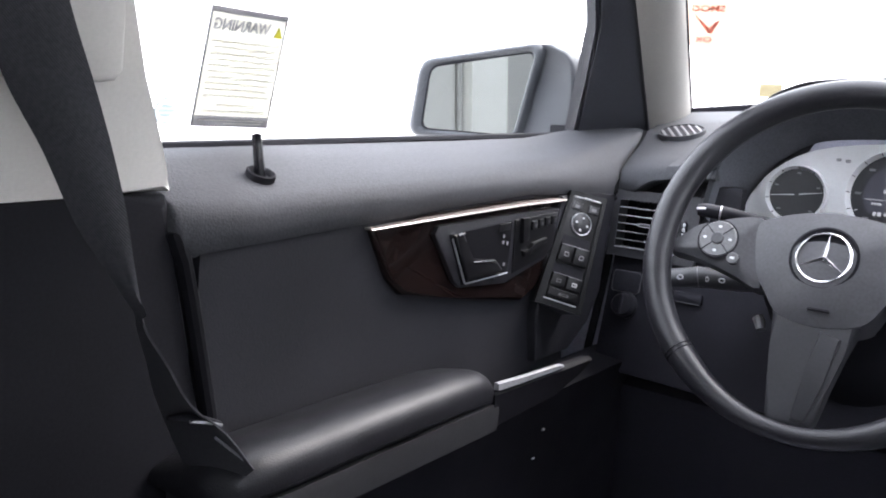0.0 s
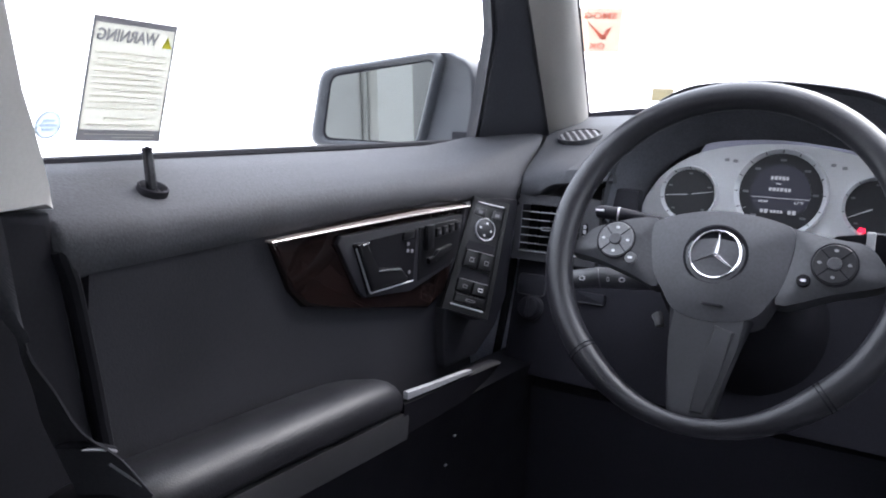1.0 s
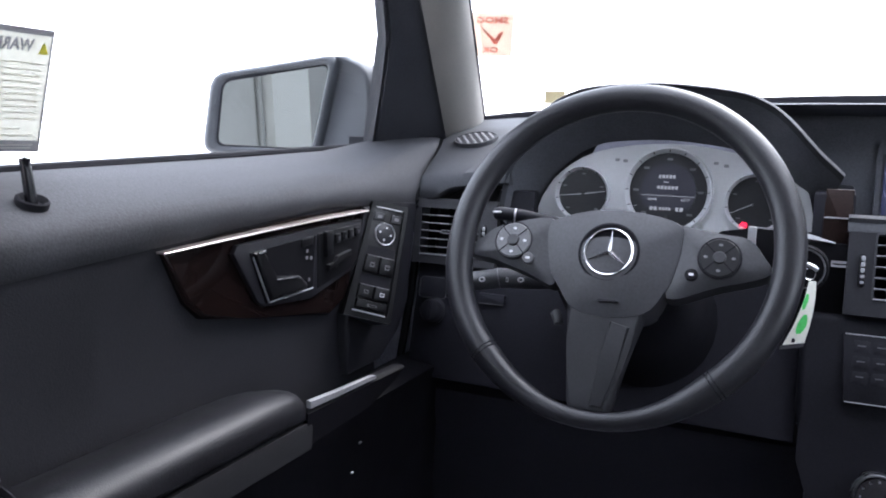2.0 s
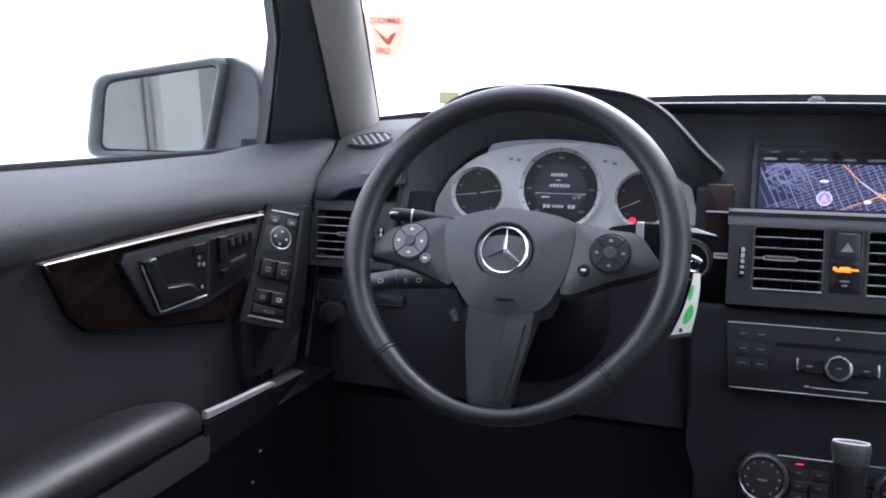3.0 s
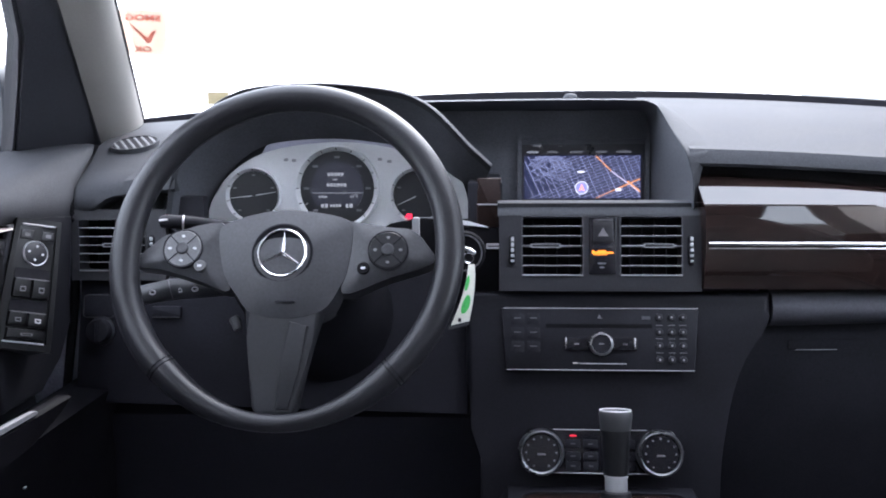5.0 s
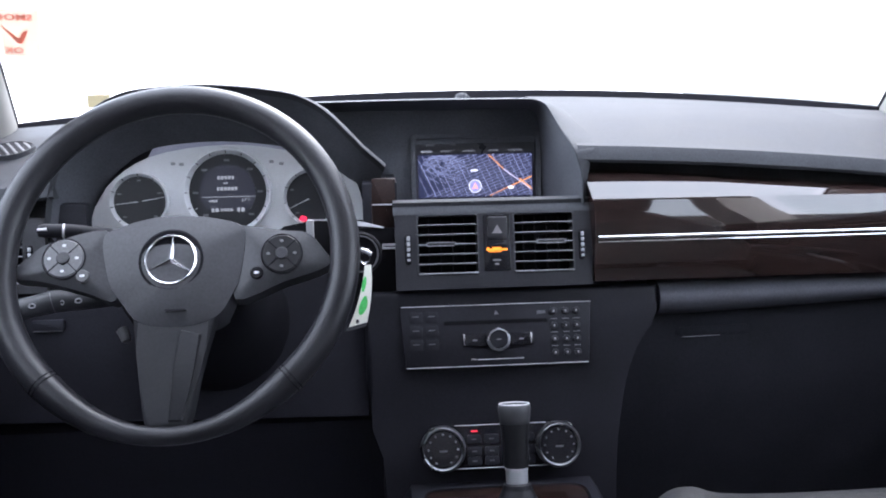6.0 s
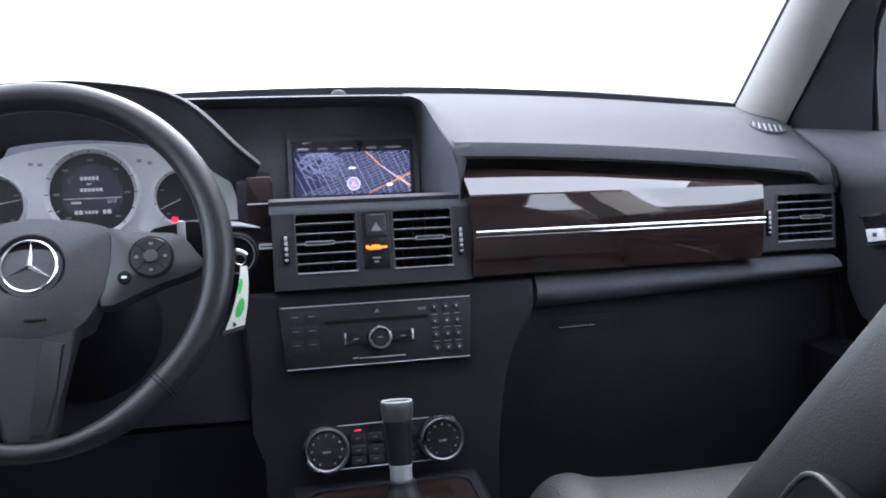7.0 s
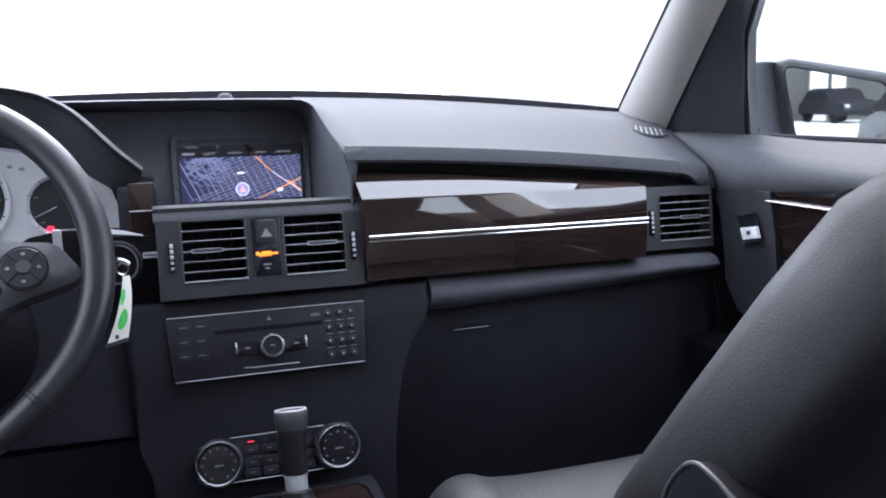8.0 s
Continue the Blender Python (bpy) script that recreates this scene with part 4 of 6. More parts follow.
for s in (-1, 1):
    key = part("rocker_key", prism(m, rrect(s * 0.030 + 0.001, -0.0058, 0.030, 0.016, 0.001), 0.003, 0.0062, 0.0008), BLACK, radio)
    part("bracket", prism(m, rrect(s * 0.0430 + 0.0005, -0.0050, 0.0024, 0.0145, 0.0005), 0.004, 0.0068, 0.0006), CHROME, key)
    part("mark", prism(m, rrect(s * 0.030 + 0.001, -0.006, 0.006, 0.0016), 0.0062, 0.0064), DIM, key)
mk = m @ Matrix.Translation((0.0014, -0.0058, 0.004))
knob = part("knob", lathe(mk, [(0.0119, 0), (0.0119, 0.006), (0.0110, 0.0068), (0, 0.0068)], 32), FASCIA, radio)
part("knob_ring", lathe(mk, [(0.0118, 0.0), (0.0147, 0.0), (0.0147, 0.006), (0.0140, 0.0075), (0.0122, 0.0080), (0.0118, 0.007)], 40), DARKSILVER, knob, "satin silver ring")
part("mark", prism(mk, rrect(0, 0, 0.006, 0.0018), 0.0068, 0.0071), DIM, knob)
part("lower_line", tube([m @ Vector((u, -0.0305, 0.0045)) for u in (-0.026, 0.033)], 0.0005, 8), LINE, radio)
part("lower_dot", prism(m, rrect(-0.031, -0.0298, 0.006, 0.0015), 0.004, 0.0046), CHROME, radio)
KEYPAD = mat("keypad_plastic", (0.016, 0.0162, 0.0195), 0.5, spec=0.3)
KEYMARK = mat("keypad_marking", (0.24, 0.24, 0.25), 0.6)
for cx in (0.0740, 0.0893, 0.1033):
    for cv in (0.0278, 0.0094, -0.0075, -0.0250):
        q = m @ Matrix.Translation((cx, cv, 0.004))
        kb = part("key", lathe(q, [(0.0046, 0), (0.0046, 0.0016), (0.0036, 0.0026), (0, 0.0026)], 14), KEYPAD, radio)
        part("mark", prism(q, rrect(0, 0, 0.0020, 0.0026), 0.0026, 0.0028), KEYMARK, kb)
        if cv < 0.02:
            part("key_line", prism(q, rrect(0, 0.0085, 0.0085, 0.0009), 0.0002, 0.0006), DIM, kb)
for cx in (-0.103, -0.083):
    for cv in (0.0262, 0.0084, -0.0090):
        kb = part("key", prism(m, rrect(cx, cv - 0.001, 0.017, 0.014, 0.002), 0.0035, 0.0042, 0.0003), FASCIA, radio)
        part("mark", prism(m, rrect(cx, cv, 0.0085, 0.0015), 0.0042, 0.0045), FAINT, kb)
part("mark", prism(m, rrect(0.058, 0.027, 0.011, 0.004, 0.001), 0.004, 0.0045), FAINT, radio)
part("eject_mark", prism(m, [(-0.003, 0.026), (0.003, 0.026), (0, 0.031)], 0.004, 0.0043), DIM, radio)

# ---- climate controls ----
clim = thing("climate_panel", "black climate panel with two ringed dials", "climate control", (0, 1.0, 0.78))
m = plane((0, 1.006, 0.8165), (1, 0, 0), (0, 0.22, 0.73))
part("plate", prism(m, rrect(0, 0.0008, 0.19, 0.056, 0.012), -0.05, 0.0, 0.002), BLACK, clim)
for cv in (0.0275, -0.0257):
    part("chrome_line", tube([m @ Vector((u, cv, 0.001)) for u in (-0.058, 0.058)], 0.0005, 8), LINE, clim, "thin chrome line with its sky reflection painted in")
for cu in (-0.0742, 0.0720):
    q = m @ Matrix.Translation((cu, 0, 0))
    dial = part("dial", lathe(q, [(0.0235, 0), (0.0235, 0.013), (0.022, 0.0145), (0, 0.0145)], 40), BLACK, clim)
    part("ring", lathe(q, [(0.0235, 0), (0.0285, 0), (0.0285, 0.010), (0.0275, 0.014), (0.0255, 0.0158), (0.0240, 0.0148)], 48), mat("dial_ring_metal", (0.15, 0.152, 0.162), 0.28, metal=0.85, var=0.05), dial, "satin metal ring")
    for k in range(11):
        a = radians(-60 + 30 * k)
        part("tick", prism(q, oval(0.0185 * math.cos(a), 0.0185 * math.sin(a), 0.0013, n=8), 0.0145, 0.0148), DIM, dial)
    part("label_bar", prism(q, rrect(0, -0.002, 0.010, 0.0022), 0.0145, 0.0148), DIM, dial)
part("red_lamp", prism(m, rrect(-0.0335, 0.0200, 0.0085, 0.0015, 0.0005), 0.0, 0.0012), glow("red_lamp", (1.0, 0.03, 0.06), 0.3), clim, "small lit red lamp")
for cu in (-0.034, -0.012, 0.012, 0.034):
    for cv in (0.010, -0.005, -0.017):
        bt = part("button", prism(m, rrect(cu, cv, 0.018, 0.011, 0.002), 0.0, 0.0012, 0.0005), FASCIA, clim)
        part("mark", prism(m, rrect(cu, cv, 0.006, 0.0016), 0.0012, 0.0015), FAINT, bt)

# ---- centre console and gear lever ----
con = thing("centre_console", "black centre console with dark wood top", "console", (0, 0.7, 0.42))
part("body", loft([[(-0.13, y, 0.45), (-0.125, y, z - 0.015), (-0.115, y, z), (0.115, y, z), (0.125, y, z - 0.015), (0.13, y, 0.45)] for y, z in ((1.05, 0.772), (0.97, 0.766), (0.80, 0.752), (0.4, 0.74), (0.0, 0.74))], closed=True, cap=True), PANEL, con)
mc = plane((0, 0.88, 0.7605), (1, 0, 0), (0, 1, 0.08))
part("wood_top", prism(mc, rrect(0, 0, 0.20, 0.20, 0.02), 0.0, 0.006, 0.004), WOOD, con, "glossy dark wood top")
part("surround", ring_plate(mc, rrect(0, 0, 0.212, 0.212, 0.024), rrect(0, 0, 0.202, 0.202, 0.02), 0.0, 0.0065), PANEL, con)
lever = thing("gear_lever", "leather gear lever with satin collar", "gear lever", (0, 0.89, 0.77))
mg = plane((0.0025, 0.877, 0.7545), (1, 0, 0), (0, 0.97, -0.22))
part("boot", lathe(mg, [(0.046, 0), (0.036, 0.012), (0.025, 0.032), (0.019, 0.050), (0.0160, 0.064), (0.0135, 0.066)], 24), LEATHER, lever)
part("collar", lathe(mg, [(0.012, 0.064), (0.0125, 0.064), (0.0125, 0.083), (0.012, 0.084)], 24), SILVER, lever, "satin metal collar")
# Pale ring modelled as the highlight on the collar's top edge.
part("collar_highlight", lathe(mg, [(0.0123, 0.0805), (0.0134, 0.0808), (0.0134, 0.0825), (0.0123, 0.083)], 24), LINE, lever, "pale ring in place of the collar highlight")
part("grip", lathe(mg, [(0.0138, 0.083), (0.0142, 0.09), (0.0145, 0.108), (0.0156, 0.124), (0.0166, 0.132), (0.0160, 0.134), (0.0, 0.134)], 28), mat("grip_leather", (0.0080, 0.0082, 0.0100), 0.42, bump=0.25, bscale=700, kind="leather", spec=0.35), lever)
part("cap_ring", lathe(mg, [(0.0160, 0.131), (0.0168, 0.1325), (0.0176, 0.138), (0.0185, 0.1445), (0.0189, 0.1500), (0.0180, 0.1530), (0.0168, 0.1538), (0.0158, 0.1530), (0.0155, 0.150)], 28), mat("satin_cap_metal", (0.085, 0.087, 0.093), 0.4, metal=0.5, var=0.05), lever, "satin metal top of the lever")
part("cap_rim", lathe(mg, [(0.0162, 0.1530), (0.0166, 0.1544), (0.0174, 0.1546), (0.0180, 0.1534)], 28), LINE, lever, "thin bright rim of the top")
part("cap_disc", lathe(mg, [(0.0157, 0.1495), (0.0157, 0.1512), (0.0, 0.1518)], 28), PILLARLOW, lever, "glossy black disc in the top")
part("cap_mark", ring_plate(mg, oval(0, 0, 0.0095, 0.0085, 18), oval(0, 0, 0.0080, 0.0070, 18), 0.150, 0.1522), LINE, lever)

# ---- instrument cluster ----
clus = thing("instrument_cluster", "silver instrument panel with three round dials", "instrument cluster", (-0.35, 1.15, 1.06))
m = plane((-0.35, 1.14, 1.14), (1, 0, 0), (0, 0.10, 1))
DIALFACE = mat("dial_face", (0.012, 0.013, 0.016), 0.4)
shape = smooth([(x + 0.35, z - 1.14, 0) for x, z in ((-0.536, 1.03), (-0.530, 1.095), (-0.508, 1.146), (-0.448, 1.187), (-0.345, 1.201), (-0.255, 1.189), (-0.2049, 1.1700), (-0.1804, 1.1565), (-0.1692, 1.1248), (-0.1652, 1.094), (-0.164, 1.03))], 4)
part("bezel", prism(m, [(p.x, p.y) for p in shape][::-1], -0.02, 0.0, 0.004, 3), BEZEL, clus, "satin silver bezel plate")
FACES = ((-0.1131, -0.0122, 0.0372, "fuel"), (0.003, -0.0025, 0.0562, "speed"), (0.1145, -0.0125, 0.0375, "rev"))
LIT = glow("display_white", (0.8, 0.83, 0.9), 0.085)
for cu, cv, r, nm in FACES:
    q = m @ Matrix.Translation((cu, cv, 0))
    dial = part("dial", prism(q, oval(0, 0, r * 0.98, n=48), 0.0, 0.0022), DIALFACE, clus, "black dial face")
    part("ring", lathe(q, [(r * 0.90, 0.0015), (r * 0.985, 0.0092), (r * 1.0, 0.0100), (r * 1.025, 0.0098), (r * 1.045, 0.0)], 56), BEZEL, dial, "satin silver ring")
    for k in range(13 if nm == "speed" else 9):
        a = radians(225 - (270 * k / (12 if nm == "speed" else 8)))
        d = Vector((math.cos(a), math.sin(a)))
        t = Vector((-d.y, d.x)) * 0.0005
        p, e = d * r * 0.925, d * r * 0.985
        part("tick", prism(q, [tuple(p - t), tuple(e - t), tuple(e + t), tuple(p + t)], 0.004, 0.0101), INK, dial)
        if k % 2 == 0:
            part("number_bar", prism(q, rrect(d.x * r * 0.76, d.y * r * 0.76, r * 0.13, r * 0.055, 0.0005), 0.0022, 0.0026), DIM, dial)
    angle, inner = {"fuel": (186, 0.05), "speed": (207, 0.80), "rev": (205, 0.1)}[nm]
    d = Vector((math.cos(radians(angle)), math.sin(radians(angle))))
    t = Vector((-d.y, d.x)) * 0.0006
    p, e = d * r * inner, d * r * 0.88
    part("needle", prism(q, [tuple(p - t), tuple(e - t * 0.5), tuple(e + t * 0.5), tuple(p + t)], 0.004, 0.0048), MARK, dial, "slim pale needle")
    if nm == "fuel":
        d = Vector((math.cos(radians(9)), math.sin(radians(9))))
        t = Vector((-d.y, d.x)) * 0.0006
        part("needle", prism(q, [tuple(d * 0.004 - t), tuple(d * r * 0.88 - t * 0.5), tuple(d * r * 0.88 + t * 0.5), tuple(d * 0.004 + t)], 0.004, 0.0048), MARK, dial, "slim pale needle")
    if nm == "speed":
        part("display", prism(q, [(0.037 * math.cos(a), 0.037 * math.sin(a)) for a in np.linspace(radians(-40), radians(220), 25)], 0.0022, 0.003), glow("display_ground", (0.03, 0.032, 0.05), 0.12), dial, "dark grey information display")
        for bu, bv, n, bh in ((-0.0115, 0.0193, 5, 0.0046), (-0.0050, 0.0120, 3, 0.0022), (-0.0125, 0.0046, 6, 0.0046), (-0.0245, -0.0114, 4, 0.0030), (-0.0205, -0.0238, 2, 0.0054), (-0.0085, -0.0238, 4, 0.0040), (0.0135, -0.0238, 2, 0.0056)):
            for k in range(n):
                part("display_bar", prism(q, rrect(bu + bh * 1.02 * k, bv, bh * (0.80 if k % 2 else 0.66), bh, bh * 0.2), 0.003, 0.0034), LIT, dial)
        part("display_text", lettering("67\u00b0F", 0.0062, q @ Matrix.Translation((0.0235, -0.0114, 0.0033)), 0.0002), LIT, dial, "pale temperature reading")
        part("display_line", prism(q, rrect(0.0008, -0.0063, 0.071, 0.0008), 0.003, 0.0034), LIT, dial)
    if nm == "rev":
        part("red_lamp", prism(q, [(-0.019, -0.0315), (-0.008, -0.0315), (-0.0085, -0.0255), (-0.015, -0.0245)], 0.0026, 0.0034), glow("seatbelt_lamp", (1.0, 0.02, 0.06), 0.4), dial, "lit red seat belt lamp")
for bu, bv in ((-0.068, 0.037), (-0.057, 0.036), (0.062, 0.037), (0.075, 0.034)):
    part("indicator_mark", prism(m, rrect(bu, bv, 0.006, 0.004, 0.001), 0.0, 0.0008), GREY_INK, clus)
part("lower_trim", prism(m, [(-0.145, -0.119), (0.205, -0.119), (0.205, -0.0446), (0.109, -0.0446), (0.077, -0.0504), (0.05, -0.069), (-0.145, -0.069)], 0.0, 0.012, 0.002), WELL, clus, "black shroud under the dials")
part("chrome_line", prism(m, rrect(0.152, -0.0432, 0.086, 0.0014), 0.0, 0.0125), LINE, clus)

# ---- steering wheel ----
wheel = thing("steering_wheel", "black leather-rimmed steering wheel with three spokes", "steering wheel", (-0.351, 0.95, 1.05))
wm = plane((-0.3527, 0.8655, 1.0970), (1, 0, 0), (0, 0.43, 0.903))
axis = wm.to_3x3() @ Vector((0, 0, 1))


def rim_radius(a):
    """Half thickness of the rim, slimmer between the two lower seams."""
    d = max(0.0, 1 - abs(a + math.pi / 2) / radians(41))
    return 0.0152 - 0.0062 * (d * d * (3 - 2 * d)) ** 0.7


def rim_middle(a):
    """Where the middle of the rim runs, stretched at its foot to fit the camera's view."""
    return 0.1882 + 0.0055 * max(0.0, -math.sin(a)) - rim_radius(a)


turn = [-math.pi / 2 + 2 * math.pi * i / 120 for i in range(120)]
turn = [a if a <= math.pi / 2 else a - 2 * math.pi for a in turn]
ring = [wm @ Vector((rim_middle(a) * math.cos(a), rim_middle(a) * math.sin(a), 0)) for a in turn]
rim = part("rim", tube(ring, [rim_radius(a) for a in turn], 18, closed=True, up=axis), RIM, wheel)
for a in (radians(-132.5), radians(-48.5)):
    for da in (-0.012, 0.012):
        r = rim_radius(a + da)
        c = wm @ Vector((rim_middle(a + da) * math.cos(a + da), rim_middle(a + da) * math.sin(a + da), 0))
        tan = wm.to_3x3() @ Vector((-math.sin(a), math.cos(a), 0))
        rad = tan.cross(axis)
        part("seam", tube([c + r * (math.cos(k) * rad + math.sin(k) * axis) for k in np.linspace(0, 2 * math.pi, 24, endpoint=False)], 0.0008, 6, closed=True, up=tan), DEEP, rim)


def dome(m, outline, h, edge, rings=5, depth=0.02, cx=0.0, cy=0.0):
    """A cushion over the outline that swells to height h."""
    bm = bmesh.new()
    b = bmesh.new()
    loops = [[b.verts.new((u, v, -depth)) for u, v in outline]]
    for k in range(rings):
        t = k / rings
        f = 1 - t
        z = edge + (h - edge) * math.sin(math.pi / 2 * min(1, t * 1.15))
        if k == 0:
            loops.append([b.verts.new((u, v, edge - 0.004)) for u, v in outline])
            f = 0.985
        loops.append([b.verts.new((cx + (u - cx) * f, cy + (v - cy) * f, z)) for u, v in outline])
    for p, q in zip(loops, loops[1:]):
        for i in range(len(p)):
            b.faces.new((p[i], p[(i + 1) % len(p)], q[(i + 1) % len(p)], q[i]))
    b.faces.new(loops[-1])
    bmesh.ops.transform(b, matrix=m, verts=b.verts)
    return merge(bm, b)


def curve2(pts, k=4):
    return [(p.x, p.y) for p in smooth([(u, v, 0) for u, v in pts + pts[:1]], k)][:-1]


hubline = curve2([(u, v + 0.0025) for u, v in ((-0.078, 0.010), (-0.071, 0.024), (-0.040, 0.035), (-0.004, 0.0405), (0.040, 0.036), (0.066, 0.027), (0.070, 0.010), (0.066, -0.028), (0.058, -0.048), (0.042, -0.071), (0.003, -0.080), (-0.034, -0.074), (-0.053, -0.053), (-0.069, -0.028))])
hub = part("airbag_cover", dome(wm, hubline, 0.006, -0.0045, depth=0.05, cx=-0.003, cy=-0.02), HUB, wheel, "dark grey padded airbag cover")
lw = curve2([(-0.166, -0.014), (-0.150, 0.002), (-0.130, 0.016), (-0.074, 0.029), (-0.066, 0.0), (-0.058, -0.047), (-0.092, -0.037), (-0.133, -0.025), (-0.163, -0.021)])
rw = curve2([(0.064, 0.031), (0.105, 0.024), (0.134, 0.020), (0.150, 0.002), (0.158, -0.011), (0.150, -0.020), (0.110, -0.033), (0.060, -0.050), (0.066, 0.0)])
sl = part("spoke", dome(wm, lw, 0.0, -0.0065, depth=0.03, cx=-0.10, cy=-0.01), HUB, wheel)
sr = part("spoke", dome(wm, rw, 0.0, -0.0065, depth=0.03, cx=0.10, cy=-0.012), HUB, wheel)
low = [(-0.042, -0.066), (-0.0355, -0.10), (-0.031, -0.13), (-0.0265, -0.166), (-0.0225, -0.177), (0.016, -0.177), (0.0205, -0.166), (0.0265, -0.13), (0.033, -0.10), (0.042, -0.066)]
SPOKE = mat("lower_spoke_plastic", (0.0165, 0.0168, 0.0198), 0.55, bump=0.15, bscale=1200, spec=0.25)
part("lower_spoke", prism(wm, low, -0.022, -0.005, 0.006, 3), SPOKE, wheel)
part("spoke_ridge", prism(wm, [(0.008, -0.080), (0.002, -0.12), (-0.001, -0.170), (0.013, -0.170), (0.021, -0.13), (0.028, -0.085)], -0.006, -0.0030, 0.002), SPOKE, wheel)
for sp, cu, cv, dark in ((sl, -0.1112, -0.0030, 0), (sr, 0.1080, -0.0046, 1)):
    q = wm @ Matrix.Translation((cu, cv, -0.003))
    # Left pad's grey is raised to carry light from the left window.
    pad = part("button_pad", lathe(q, [(0.0205, 0), (0.0205, 0.003), (0.0190, 0.0048), (0, 0.0052)], 36), mat("dark_button", (0.018, 0.0185, 0.021), 0.35) if dark else mat("window_lit_grey_button", (0.11, 0.111, 0.118), 0.45), sp)
    part("pad_gap", ring_plate(q, oval(0, 0, 0.0215, n=36), oval(0, 0, 0.0203, n=36), 0.0, 0.0036), DEEP, pad)
    part("centre_button", lathe(q, [(0.0066, 0.0046), (0.0066, 0.0062), (0.0055, 0.0070), (0, 0.0070)], 20), PLASTIC, pad)
    for k in range(4):
        a = radians(45 + 90 * k)
        p, e = Vector((math.cos(a), math.sin(a))) * 0.007, Vector((math.cos(a), math.sin(a))) * 0.020
        t = Vector((-math.sin(a), math.cos(a))) * 0.0005
        part("groove", prism(q, [tuple(p - t), tuple(e - t), tuple(e + t), tuple(p + t)], 0.0036, 0.00545), DEEP, pad)
        b = radians(90 * k)
        part("mark", prism(q, oval(0.0135 * math.cos(b), 0.0135 * math.sin(b), 0.0021, 0.0015, 8), 0.0048, 0.0056), mat("dim_pad_marking", (0.22, 0.22, 0.23), 0.6) if dark else MARK, pad)
for sp, cu, cv in ((sl, -0.0908, -0.0222), (sr, 0.0828, -0.0245)):
    q = wm @ Matrix.Translation((cu, cv, -0.002))
    bt = part("small_button", lathe(q, [(0.0066, 0), (0.0066, 0.003), (0.0056, 0.0042), (0, 0.0044)], 20), BLACK if cu > 0 else mat("grey_small_button", (0.075, 0.076, 0.08), 0.45), sp)
    part("mark", prism(q, rrect(0, 0, 0.005, 0.0025, 0.0008), 0.0044, 0.0048), MARK, bt)
q = wm @ Matrix.Translation((-0.0028, -0.0090, 0.004))
badge = part("badge", lathe(q, [(0.0325, -0.004), (0.0325, 0.0005), (0.0305, 0.0012), (0.0285, 0.0002), (0.0, 0.0002)], 48), PILLARLOW, wheel, "round black badge in a chrome ring")
part("badge_ring", lathe(q, [(0.0238, 0.0002), (0.0241, 0.0024), (0.0253, 0.0030), (0.0264, 0.0022), (0.0267, 0.0002)], 56), CHROME, badge, "chrome ring")
for k in range(3):
    bm = bmesh.new()
    a = radians(90 + 120 * k - 3)
    d = Vector((math.cos(a), math.sin(a)))
    t = Vector((-d.y, d.x))
    c, tip = bm.verts.new(q @ Vector((0, 0, 0.0048))), bm.verts.new(q @ Vector((d.x * 0.0243, d.y * 0.0243, 0.0024)))
    for sg in (-1, 1):
        h = (d * 0.5 + t * sg * 0.866) * 0.0042
        f = bm.verts.new(q @ Vector((h.x, h.y, 0.0006)))
        bm.faces.new((c, tip, f) if sg < 0 else (c, f, tip))
    part("badge_ray", bm, CHROME, badge, "chrome ray")
part("cover_mark", prism(wm, rrect(0.003, -0.061, 0.020, 0.0016, 0.0006), 0.0, 0.0036), PANEL, hub)
part("column_shroud", loft([[wm @ Vector((sx * math.cos(a), -0.02 + sy * math.sin(a), h)) for a in np.linspace(0, 2 * math.pi, 25)[:-1]] for h, sx, sy in ((-0.030, 0.060, 0.050), (-0.045, 0.072, 0.058), (-0.12, 0.08, 0.07), (-0.24, 0.09, 0.09))], closed=True, cap=True), PILLARLOW, wheel, "black steering column shroud")

# stalks
st = thing("cruise_stalk", "black control stalk behind the steering wheel", "stalk", (-0.46, 0.97, 1.10))
part("lever", tube([(-0.523, 0.955, 1.113), (-0.516, 0.956, 1.113), (-0.49, 0.962, 1.111), (-0.45, 0.972, 1.106), (-0.40, 0.985, 1.10)], [0.0065, 0.0082, 0.0080, 0.006, 0.005], 14), PANEL, st)
part("band", tube([(-0.4985, 0.960, 1.1117), (-0.4965, 0.9605, 1.1115)], 0.0083, 16), MARK, st)
part("mark", tube([(-0.522, 0.9485, 1.115), (-0.512, 0.9488, 1.1155)], 0.0015, 8), MARK, st)
st = thing("indicator_stalk", "black indicator and wiper stalk with white marks", "stalk", (-0.46, 0.94, 1.03))
part("lever", tube([(-0.543, 0.925, 1.030), (-0.537, 0.926, 1.031), (-0.505, 0.932, 1.037), (-0.46, 0.942, 1.038), (-0.40, 0.96, 1.04)], [0.0095, 0.0115, 0.0125, 0.012, 0.010], 16), HUB, st)
part("band", tube([(-0.5060, 0.9316, 1.0368), (-0.5050, 0.9319, 1.0370)], 0.0128, 16), DIM, st)
for x, w in ((-0.522, 0.004), (-0.492, 0.002), (-0.476, 0.004)):
    mq = plane((x, 0.9175 + (x + 0.522) * 0.2, 1.036 + (x + 0.522) * 0.05), (1, 0.2, 0.05), (0, 0.1, 1))
    part("mark", ring_plate(mq, oval(0, 0, w, 0.003, 12), oval(0, 0, w * 0.6, 0.0017, 12), 0.0, 0.0012), MARK, st)
st = thing("shift_paddle", "small grey paddle behind the steering wheel", "paddle", (-0.222, 0.95, 1.10))
part("lever", box((-0.2265, 0.945, 1.085), (-0.2185, 0.953, 1.118), 0.002), SILVER, st)
